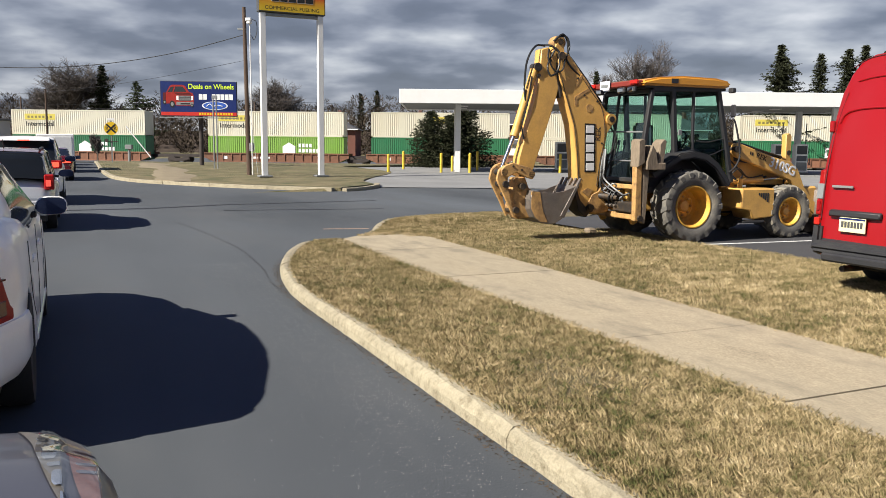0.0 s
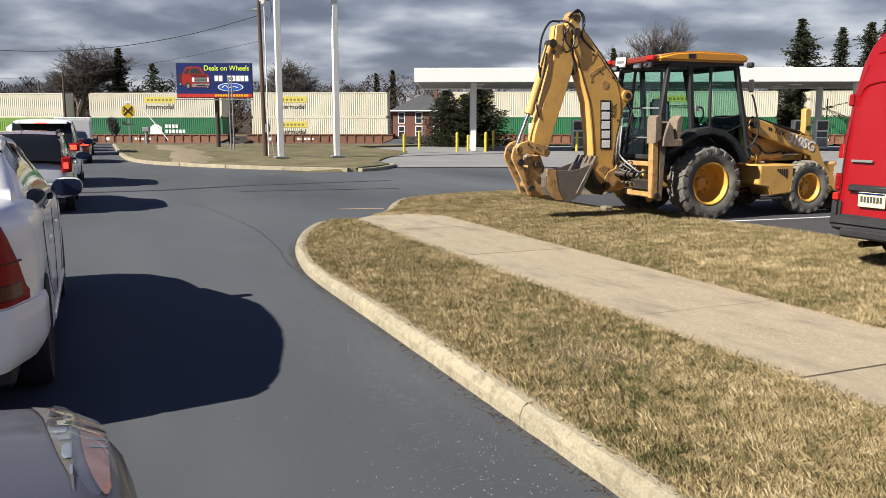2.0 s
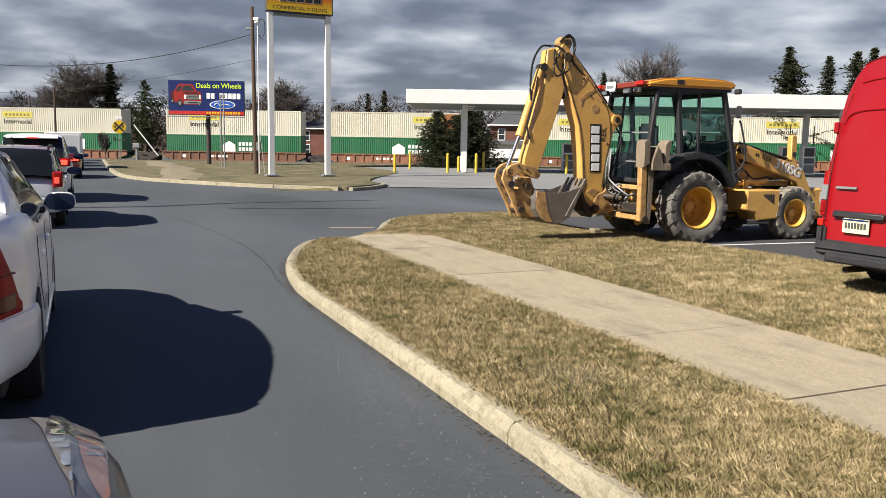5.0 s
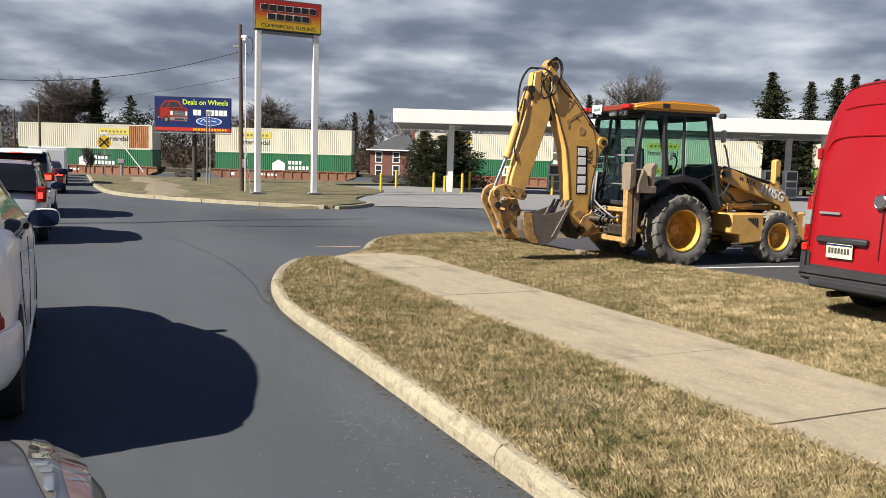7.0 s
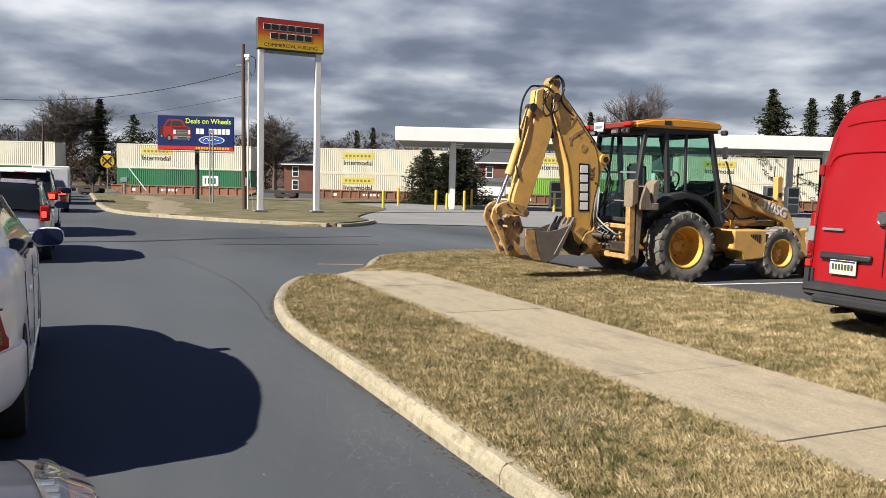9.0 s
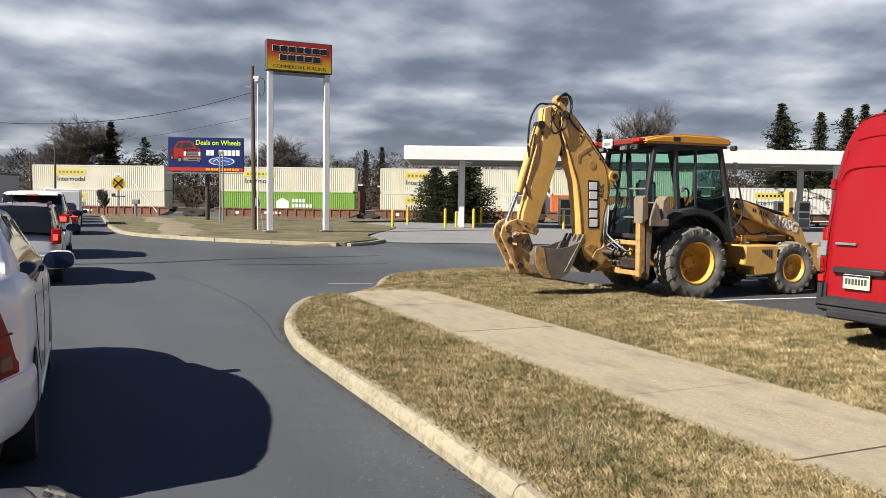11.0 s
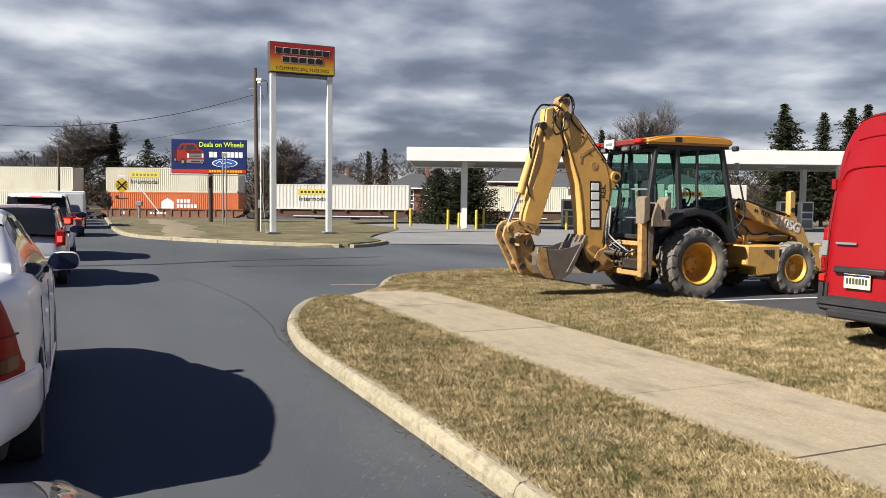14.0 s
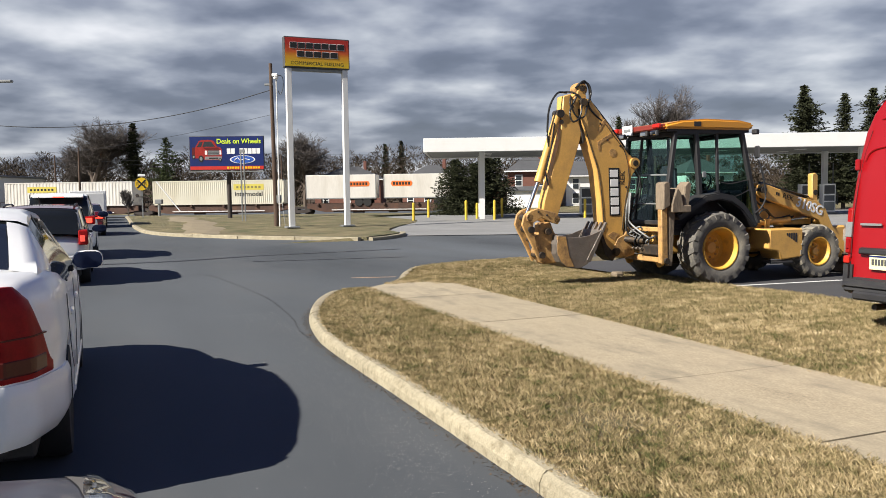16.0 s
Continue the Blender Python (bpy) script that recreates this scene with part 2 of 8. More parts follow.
TINT = mat("car_glass", (0.012, 0.014, 0.016), 0.05, vary=0.1, bump=0, spec=0.35)
TAIL = mat("tail_lens", (0.28, 0.008, 0.008), 0.42, vary=0.3, scale=20, bump=0, spec=0.15)
TAILDARK = mat("tail_lens_dark", (0.09, 0.018, 0.013), 0.25, vary=0.15, scale=20, bump=0, spec=0.25)
BRAKE_DIM = glow("brake_lamp_dim", (1.0, 0.12, 0.08), 0.45)
BRAKE = glow("brake_lamp", (1.0, 0.06, 0.03), 1.5)
HEADGLASS = glass("lamp_cover", (0.88, 0.88, 0.88))
REFLECTOR = mat("lamp_reflector", (0.72, 0.72, 0.70), 0.12, 1.0, vary=0.1, bump=0)
REDLENS = mat("red_lens", (0.50, 0.02, 0.012), 0.2, vary=0.1, bump=0)
ORANGE_FLAG = mat("orange_flag", (0.75, 0.10, 0.02), 0.7, vary=0.1, bump=0.1)
RIM = mat("alloy_rim", (0.50, 0.50, 0.50), 0.3, 0.9, vary=0.1, bump=0)
GREY = mat("grey_metal", (0.22, 0.23, 0.23), 0.55, 0.2, vary=0.2, bump=0.1)
DKGREY = mat("dark_grey", (0.06, 0.062, 0.065), 0.6, vary=0.25, bump=0.1)
CWHITE = mat("container_white", (0.60, 0.575, 0.465), 0.55, vary=0.08, scale=0.4, fine=8, bump=0.05, dirt=(0.46, 0.40, 0.27), dirt_amt=0.45, dirt_scale=0.5, obrand=0.07, stretch=(1, 1, 0.25))
CGREEN = mat("container_green", (0.02, 0.145, 0.06), 0.5, vary=0.12, scale=0.5, fine=8, bump=0.05, dirt=(0.05, 0.12, 0.06), dirt_amt=0.4, obrand=0.12, stretch=(1, 1, 0.25))
CLIME = mat("container_lime", (0.17, 0.33, 0.05), 0.5, vary=0.12, scale=0.5, fine=8, bump=0.05, dirt=(0.2, 0.28, 0.1), dirt_amt=0.4, stretch=(1, 1, 0.25))
CORANGE = mat("container_orange", (0.55, 0.13, 0.035), 0.5, vary=0.12, scale=0.5, fine=8, bump=0.05, dirt=(0.45, 0.2, 0.1), dirt_amt=0.4, stretch=(1, 1, 0.25))
CRUST = mat("container_rust", (0.30, 0.115, 0.04), 0.7, vary=0.3, scale=1, fine=8, bump=0.1, dirt=(0.5, 0.4, 0.26), dirt_amt=0.6, dirt_scale=1.5, stretch=(1, 1, 0.25))
WELL = mat("well_car_brown", (0.25, 0.115, 0.065), 0.75, vary=0.3, scale=0.8, fine=8, bump=0.15, dirt=(0.07, 0.045, 0.035), dirt_amt=0.7, dirt_scale=0.8, obrand=0.3)
FLATW = mat("trailer_white", (0.62, 0.60, 0.55), 0.55, vary=0.1, scale=0.5, fine=8, bump=0.05, dirt=(0.38, 0.34, 0.27), dirt_amt=0.35, dirt_scale=0.6, stretch=(1, 1, 0.25))
HILL = mat("wooded_hill", (0.072, 0.056, 0.044), 0.95, spec=0.08, vary=0.7, scale=0.08, fine=0.7, bump=1.0, dist=0.6)
WELL_D = mat("wagon_frame_brown", (0.075, 0.042, 0.030), 0.8, vary=0.4, scale=0.8, fine=8, bump=0.15, dirt=(0.15, 0.07, 0.04), dirt_amt=0.6, dirt_scale=0.9, obrand=0.2)
IRON = mat("track_iron", (0.055, 0.045, 0.04), 0.7, 0.3, vary=0.3, bump=0.2)
LABELF = mat("label_faded", (0.20, 0.175, 0.06), 0.6, vary=0.2, bump=0)
LABELY = mat("label_yellow", (0.58, 0.49, 0.09), 0.5, vary=0.08, bump=0)
LABELK = mat("label_black", (0.014, 0.014, 0.014), 0.85, vary=0.1, bump=0)
LABELW = mat("label_white", (0.80, 0.80, 0.78), 0.5, vary=0.05, bump=0)
LABELO = mat("label_orange", (0.72, 0.16, 0.02), 0.5, vary=0.05, bump=0)
SIGNYEL = mat("sign_yellow", (0.70, 0.46, 0.015), 0.35, vary=0.05, bump=0)
BILLBLUE = mat("billboard_blue", (0.006, 0.018, 0.11), 0.4, vary=0.3, scale=0.6, bump=0)
BILLRED = mat("billboard_red", (0.5, 0.03, 0.02), 0.4, vary=0.2, bump=0)
BILLLIME = mat("billboard_lime", (0.62, 0.80, 0.05), 0.4, vary=0.05, bump=0)
POLEWOOD = mat("pole_wood", (0.085, 0.055, 0.038), 0.9, vary=0.35, scale=4, fine=40, bump=0.5, stretch=(1, 1, 0.1))
BARK = mat("bark", (0.10, 0.078, 0.062), 0.95, vary=0.35, scale=6, fine=40, bump=0.5)
TWIG = mat("twigs", (0.105, 0.092, 0.085), 0.95, spec=0.08, vary=0.25, bump=0, island=0.25)
NEEDLE = mat("needles", (0.045, 0.056, 0.026), 0.8, spec=0.08, vary=0.35, scale=1.5, bump=0, island=0.5)
NEEDLE_D = mat("needles_dark", (0.034, 0.038, 0.021), 0.95, spec=0.08, vary=0.35, scale=2.5, bump=0, island=0.5)
WOODS = mat("far_woods", (0.058, 0.046, 0.034), 0.95, spec=0.05, vary=0.35, scale=0.1, fine=1.0, bump=0, island=0.4)
BRICK = mat("house_brick", (0.15, 0.062, 0.045), 0.9, vary=0.2, scale=1, fine=14, bump=0.2, dirt=(0.2, 0.11, 0.08))
SHINGLE = mat("roof_shingle", (0.068, 0.070, 0.074), 0.9, vary=0.25, scale=1, fine=12, bump=0.3, obrand=0.2)
WINGLASS = mat("window_glass", (0.03, 0.035, 0.04), 0.08, vary=0.2, bump=0)
PLATEY = mat("plate_face", (0.72, 0.68, 0.42), 0.4, vary=0.1, bump=0)

# ---- mesh helpers ----


def part(name, bm, material, parent=None, label="", smooth=False):
    me = bpy.data.meshes.new(name)
    bm.normal_update()
    bm.to_mesh(me)
    bm.free()
    for m in material if isinstance(material, (list, tuple)) else (material,):
        me.materials.append(m)
    if smooth:
        for p in me.polygons:
            p.use_smooth = True
    ob = new(name, me)
    if parent:
        ob.parent = parent
    if label:
        ob["label"] = label
    return ob


def sharp(ob, deg=35):
    """Smooth shading that keeps edges steeper than deg."""
    bm = bmesh.new()
    bm.from_mesh(ob.data)
    for f in bm.faces:
        f.smooth = True
    for e in bm.edges:
        e.smooth = len(e.link_faces) == 2 and e.calc_face_angle(0) < radians(deg)
    bm.to_mesh(ob.data)
    bm.free()
    return ob


def bevel(bm, w, seg=1):
    if w > 0:
        es = [e for e in bm.edges if len(e.link_faces) == 2 and e.calc_face_angle(0) > 0.5]
        bmesh.ops.bevel(bm, geom=es, offset=w, segments=seg, affect="EDGES", clamp_overlap=True)
    return bm


def box(x0, x1, y0, y1, z0, z1, bev=0.0, bm=None, m=None):
    own = bmesh.new()
    bmesh.ops.create_cube(own, size=1, matrix=Matrix.Translation(((x0 + x1) / 2, (y0 + y1) / 2, (z0 + z1) / 2)) @ Matrix.Diagonal((abs(x1 - x0), abs(y1 - y0), abs(z1 - z0), 1)))
    bevel(own, bev)
    return merge(bm, own, m)


def merge(bm, own, m=None):
    if m is not None:
        bmesh.ops.transform(own, matrix=m, verts=own.verts)
    if bm is None:
        return own
    me = bpy.data.meshes.new("tmp")
    own.to_mesh(me)
    own.free()
    bm.from_mesh(me)
    bpy.data.meshes.remove(me)
    return bm


def prism(profile, y0, y1, bev=0.0, bm=None, m=None, seg=1):
    """A side outline in x and z, given thickness from y0 to y1."""
    own = bmesh.new()
    a = [own.verts.new((x, y0, z)) for x, z in profile]
    b = [own.verts.new((x, y1, z)) for x, z in profile]
    own.faces.new(a)
    own.faces.new(b[::-1])
    n = len(profile)
    for i in range(n):
        own.faces.new((a[(i + 1) % n], a[i], b[i], b[(i + 1) % n]))
    bmesh.ops.recalc_face_normals(own, faces=own.faces)
    bevel(own, bev, seg)
    return merge(bm, own, m)


def cyl(p0, p1, r0, r1=None, seg=16, bm=None, bev=0.0):
    r1 = r0 if r1 is None else r1
    p0, p1 = Vector(p0), Vector(p1)
    d = p1 - p0
    own = bmesh.new()
    bmesh.ops.create_cone(own, cap_ends=True, segments=seg, radius1=r0, radius2=r1, depth=d.length,
                          matrix=Matrix.Translation((p0 + p1) / 2) @ d.to_track_quat("Z", "Y").to_matrix().to_4x4())
    bevel(own, bev)
    return merge(bm, own)


def lathe(outline, seg=32, axis="Y", bm=None, m=None, caps=True):
    """Turns an outline of (radius, offset) round the axis."""
    own = bmesh.new()
    rings = []
    for r, o in outline:
        ring = []
        for k in range(seg):
            a = 2 * math.pi * k / seg
            u, v = r * math.cos(a), r * math.sin(a)
            ring.append(own.verts.new((u, o, v) if axis == "Y" else (u, v, o)))
        rings.append(ring)
    for a, b in zip(rings, rings[1:]):
        for k in range(seg):
            own.faces.new((a[k], a[(k + 1) % seg], b[(k + 1) % seg], b[k]))
    if caps:
        own.faces.new(rings[0][::-1])
        own.faces.new(rings[-1])
    bmesh.ops.recalc_face_normals(own, faces=own.faces)
    return merge(bm, own, m)


def tube(points, r, seg=8, bm=None, tip=None):
    """A round bar or hose along points, smoothed by a spline."""
    pts = [Vector(p) for p in points]
    out = []
    for i in range(len(pts) - 1):
        p0, p1, p2, p3 = pts[max(i - 1, 0)], pts[i], pts[i + 1], pts[min(i + 2, len(pts) - 1)]
        for k in range(6 if len(pts) > 2 else 1):
            t = k / 6
            out.append(0.5 * (2 * p1 + (p2 - p0) * t + (2 * p0 - 5 * p1 + 4 * p2 - p3) * t * t + (3 * p1 - p0 - 3 * p2 + p3) * t**3))
    out.append(pts[-1])
    own = bmesh.new()
    rings = []
    for i, p in enumerate(out):
        d = (out[min(i + 1, len(out) - 1)] - out[max(i - 1, 0)]).normalized()
        q = d.to_track_quat("Z", "Y")
        rr = r if tip is None else r + (tip - r) * i / (len(out) - 1)
        rings.append([own.verts.new(p + q @ Vector((rr * math.cos(2 * math.pi * k / seg), rr * math.sin(2 * math.pi * k / seg), 0))) for k in range(seg)])
    for a, b in zip(rings, rings[1:]):
        for k in range(seg):
            own.faces.new((a[k], a[(k + 1) % seg], b[(k + 1) % seg], b[k]))
    own.faces.new(rings[0][::-1])
    own.faces.new(rings[-1])
    return merge(bm, own)


def raw(name, verts, faces, material, parent=None, label=""):
    me = bpy.data.meshes.new(name)
    me.from_pydata(verts, [], faces)
    me.update()
    me.materials.append(material)
    ob = new(name, me)
    if parent:
        ob.parent = parent
    if label:
        ob["label"] = label
    return ob


def lettering(text, size, material, parent, m, name="lettering", depth=0.001, label="", wide=1.0, bold=0.011):
    """Words as thin raised mesh, facing -y in their own space before m."""
    cu = bpy.data.curves.new("words", "FONT")
    cu.body, cu.size, cu.align_x, cu.align_y, cu.extrude, cu.offset = text, size, "CENTER", "CENTER", depth, size * bold
    tmp = bpy.data.objects.new("words", cu)
    scene.collection.objects.link(tmp)
    me = bpy.data.meshes.new_from_object(tmp)
    bpy.data.objects.remove(tmp)
    bpy.data.curves.remove(cu)
    me.transform(m @ pose(0, 0, 0, 90) @ Matrix.Diagonal((wide, 1, 1, 1)))
    me.materials.clear()
    me.materials.append(material)
    ob = new(name, me)
    ob.parent = parent
    if label:
        ob["label"] = label
    return ob


def empty(name, m, label="", category="", group="", kind=""):
    ob = new(name)
    ob.matrix_basis = m
    ob.empty_display_size = 0.2
    return tagged(ob, label, category, group, kind)


HEAD = radians(24)
LX, LY = -math.sin(HEAD), math.cos(HEAD)


def ns(n, s, z=0.0):
    """A place n metres to the right of the eye's line along the road and s metres along it."""
    return (n * LY + s * LX, -n * LX + s * LY, z)


def lane_pose(n, s, z=0.0, turn=0.0):
    return pose(*ns(n, s, z), 0, 0, 90 + 24 + turn)


TRAIN_A = radians(-2.5)
TDX, TDY = math.cos(TRAIN_A), math.sin(TRAIN_A)


def track(u, v=0.0, z=0.0):
    """A place u metres along the railway and v metres beyond its line."""
    return (u * TDX - (97 + v) * TDY, u * TDY + (97 + v) * TDX, z)


def smooth(a, b, x):
    t = min(1.0, max(0.0, (x - a) / (b - a)))
    return t * t * (3 - 2 * t)


def ground_z(x, y):
    v = -x * TDY + y * TDX
    return -0.04 - 0.75 * smooth(70, 90, v) + 0.7 * smooth(104, 125, v) + 9.0 * smooth(170, 700, v)

# ---- ground, road, kerbs ----


def grid_sheet(name, xs, ys, zf, material, place=None):
    vs, fs = [], []
    for y in ys:
        for x in xs:
            px, py = (x, y) if place is None else place(x, y)[:2]
            vs.append((px, py, zf(px, py)))
    w = len(xs)
    for j in range(len(ys) - 1):
        for i in range(w - 1):
            a = j * w + i
            fs.append((a, a + 1, a + w + 1, a + w))
    return raw(name, vs, fs, material)


ground = grid_sheet("ground", [-2200, -900, -450] + list(range(-300, 301, 25)) + [450, 900, 2200],
                    [-600, -200, -60, 0, 30, 60, 66] + list(range(70, 131, 3)) + [140, 160, 190, 230, 280, 340, 420, 520, 700, 1200, 2400], ground_z, FARGRASS)
tagged(ground, "dry winter grass and bare ground reaching the horizon", "ground", kind="structure")

road = grid_sheet("road", [-10, -6, -3, 0, 3, 8, 14, 22, 32, 48], list(range(-30, 125, 3)), lambda x, y: ground_z(x, y) + 0.04, ASPHALT, ns)
tagged(road, "worn dark grey asphalt road and driveway with loose grit", "road", kind="structure")

KERB_LINE = [(2.165, -9.88), (2.165, -6), (2.165, -3), (2.165, 0), (2.165, 3), (2.165, 6), (2.155, 8.4), (2.21, 9.5), (2.44, 10.9), (2.85, 12.2), (3.35, 13.2), (4.0, 13.95), (5.0, 15.0), (5.75, 16.3), (6.6, 17.1), (7.8, 17.75), (9.6, 18.1), (13, 18.3), (18, 18.4), (26, 18.5)]


def spline(pts, step):
    """Even points along a smooth line through pts."""
    P = [Vector((p[0], p[1], 0)) for p in pts]
    fine = []
    for i in range(len(P) - 1):
        p0, p1, p2, p3 = P[max(i - 1, 0)], P[i], P[i + 1], P[min(i + 2, len(P) - 1)]
        for k in range(24):
            t = k / 24
            fine.append(0.5 * (2 * p1 + (p2 - p0) * t + (2 * p0 - 5 * p1 + 4 * p2 - p3) * t * t + (3 * p1 - p0 - 3 * p2 + p3) * t**3))
    fine.append(P[-1])
    out, left = [fine[0]], step
    for a, b in zip(fine, fine[1:]):
        d = (b - a).length
        while d >= left and d > 1e-9:
            a = a + (b - a) * (left / d)
            out.append(a)
            d, left = (b - a).length, step
        left -= d
    out.append(fine[-1])
    return out


def kerb_z(n, s):
    """Kerb height: dropped where the footpath meets the driveway."""
    return 0.135 - 0.105 * smooth(13.1, 13.9, s) * (1 - smooth(15.6, 16.6, s)) - 0.05 * smooth(16.6, 18, s)


def kerb_run(thing, pts, width, zf, stone=3.05, place=ns, gap=0.012):
    """Kerb stones along a line, each a part, slightly uneven."""
    per = max(2, int(stone / 0.15))
    rnd = random.Random(5)
    k = 0
    while k < len(pts) - 2:
        seg = pts[k:k + per + 1]
        k += per
        vs, fs = [], []
        wob = rnd.uniform(-0.006, 0.006)
        for i, p in enumerate(seg):
            j = min(max(pts.index(p), 1), len(pts) - 2)
            d = (pts[j + 1] - pts[j - 1]).normalized()
            nrm = Vector((d.y, -d.x, 0))
            q = p + d * (gap if i == 0 else 0)
            zt = zf(q.x, q.y) + wob
            for off, z in ((0.0, -0.05), (0.004 + rnd.uniform(-0.008, 0.006), zt * 0.5), (0.018 + rnd.uniform(-0.008, 0.008), zt - 0.024 + rnd.uniform(-0.009, 0.006)), (0.05 + rnd.uniform(-0.01, 0.01), zt + rnd.uniform(-0.004, 0.002)), (width * 0.6, zt + 0.003), (width - 0.01, zt - 0.002), (width, zt - 0.015), (width, -0.05)):
                w = q + nrm * off
                x, y, _ = place(w.x, w.y)
                vs.append((x, y, z))
        for i in range(len(seg) - 1):
            for c in range(7):
                a = i * 8 + c
                fs.append((a, a + 8, a + 9, a + 1))
        e = (len(seg) - 1) * 8
        fs.append(tuple(range(0, 8)))
        fs.append(tuple(range(e + 7, e - 1, -1)))
        raw("kerb_stone", vs, fs, KERB, thing)


KERB_PTS = spline(KERB_LINE, 0.15)
kerb_verge = empty("kerb_verge", Matrix(), "weathered tan concrete kerb round the grass verge", "kerb", kind="structure")
kerb_run(kerb_verge, KERB_PTS, 0.16, kerb_z, 3.46)


def lot_n(s):
    """Where the verge ends and the parking lot begins."""
    return 8.2 + 1.35 * smooth(4.0, 10.0, s)


def verge_z(n, s):
    """Height of the verge: level by the kerb, rising towards the lot near the van."""
    rise = 0.15 * (1 - smooth(5.5, 11.0, s))
    return min(kerb_z(n, s), 0.125) * 1.0 - 0.005 + rise * smooth(5.4, 8.6, n)


def kerb_n(s):
    """The inner side of the kerb at s along the road."""
    best = None
    for a, b in zip(KERB_PTS, KERB_PTS[1:]):
        if (a.y - s) * (b.y - s) <= 0 and b.y != a.y:
            best = a.x + (b.x - a.x) * (s - a.y) / (b.y - a.y)
            break
    return (best if best is not None else 9.0) + 0.118 + 0.10 * smooth(9, 13, s)


vs, fs = [], []
S_ROWS = [-9 + 0.5 * i for i in range(54)] + [17.9, 18.2]
COLS = 26
for s in S_ROWS:
    a, b = kerb_n(s), max(lot_n(s), kerb_n(s) + 0.02) if s < 15 else max(9.55 + (s - 15) * 1.2, kerb_n(s) + 0.02)
    for i in range(COLS):
        n = a + (b - a) * i / (COLS - 1)
        vs.append(ns(n, s, verge_z(n, s) + 0.012 * noise.noise(Vector((n * 1.3, s * 1.3, 0)))))
for j in range(len(S_ROWS) - 1):
    for i in range(COLS - 1):
        a = j * COLS + i
        fs.append((a, a + 1, a + COLS + 1, a + COLS))
verge = raw("verge", vs, fs, SOIL)
tagged(verge, "strip of patchy dry winter turf beside the road", "lawn", kind="structure")


def lot_z(n, s):
    return 0.098 + 0.15 * (1 - smooth(5.5, 11.0, s))


vs, fs = [], []
LS = [-9 + 0.75 * i for i in range(37)]
LN = [0, 0.3, 1, 2, 4, 8, 14, 26]
for s in LS:
    for dn in LN:
        n = lot_n(s) - 0.25 + dn
        vs.append(ns(n, s, lot_z(n, s)))
for j in range(len(LS) - 1):
    for i in range(len(LN) - 1):
        a = j * len(LN) + i
        fs.append((a, a + 1, a + len(LN) + 1, a + len(LN)))
lot = raw("parking_lot", vs, fs, ASPHALT_LOT)
tagged(lot, "dark asphalt parking lot beside the verge", "parking lot", kind="structure")


def strip(name, n0, s0, n1, s1, w, zf, material, steps=12):
    """A painted or tarred strip laid on a surface."""
    d = Vector((n1 - n0, s1 - s0)).normalized()
    q = Vector((-d.y, d.x)) * w / 2
    vs, fs = [], []
    for i in range(steps + 1):
        n, s = n0 + (n1 - n0) * i / steps, s0 + (s1 - s0) * i / steps
        for k in (-1, 1):
            vs.append(ns(n + q.x * k, s + q.y * k, zf(n, s) + 0.005))
    for i in range(steps):
        fs.append((2 * i, 2 * i + 2, 2 * i + 3, 2 * i + 1))
    return raw(name, vs, fs, material)


for s0 in (10.75, 7.75, 4.6):
    tagged(strip("bay_line", lot_n(s0) + 0.1, s0, lot_n(s0) + 5.4, s0 - 0.5, 0.1, lot_z, LINE), "white painted parking bay line", "road marking", kind="structure", group="bay lines")
tagged(strip("stop_line", 4.55, 16.25, 5.45, 16.0, 0.07, lambda n, s: 0.0, LINE_O), "short worn orange-white line by the driveway kerb", "road marking", kind="structure")

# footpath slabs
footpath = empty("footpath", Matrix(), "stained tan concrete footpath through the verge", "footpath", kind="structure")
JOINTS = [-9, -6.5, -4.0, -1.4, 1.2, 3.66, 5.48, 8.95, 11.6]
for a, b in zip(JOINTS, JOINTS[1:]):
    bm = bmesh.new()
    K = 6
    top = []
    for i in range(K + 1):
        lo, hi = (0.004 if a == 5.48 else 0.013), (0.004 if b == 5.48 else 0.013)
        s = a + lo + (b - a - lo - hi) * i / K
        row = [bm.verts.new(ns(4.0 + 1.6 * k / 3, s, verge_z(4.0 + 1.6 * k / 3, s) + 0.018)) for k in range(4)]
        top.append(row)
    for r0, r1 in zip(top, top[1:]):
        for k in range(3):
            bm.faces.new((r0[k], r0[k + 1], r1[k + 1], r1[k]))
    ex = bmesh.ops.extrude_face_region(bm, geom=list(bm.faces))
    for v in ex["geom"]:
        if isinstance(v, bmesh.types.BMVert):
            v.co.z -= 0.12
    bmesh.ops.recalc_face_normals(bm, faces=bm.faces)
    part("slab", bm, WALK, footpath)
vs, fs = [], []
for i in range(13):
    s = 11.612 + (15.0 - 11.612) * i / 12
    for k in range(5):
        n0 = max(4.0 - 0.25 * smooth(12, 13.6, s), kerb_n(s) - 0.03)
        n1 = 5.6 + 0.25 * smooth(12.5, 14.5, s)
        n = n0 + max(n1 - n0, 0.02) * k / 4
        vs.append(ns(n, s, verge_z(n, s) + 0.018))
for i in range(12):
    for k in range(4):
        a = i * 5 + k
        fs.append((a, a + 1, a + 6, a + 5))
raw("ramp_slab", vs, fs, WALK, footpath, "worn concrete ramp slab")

# far median with its kerbs
MED_LINE = [(1.3, 92), (1.3, 84), (1.25, 76), (1.2, 66), (1.15, 56), (1.2, 48), (1.5, 42), (2.4, 38.2), (4.1, 35.0), (5.9, 32.4), (7.95, 30.2), (8.6, 29.5)]
MED_PTS = spline(MED_LINE, 0.3)[::-1]
kerb_median = empty("kerb_median", Matrix(), "pale concrete kerb round the far grass corner", "kerb", kind="structure")


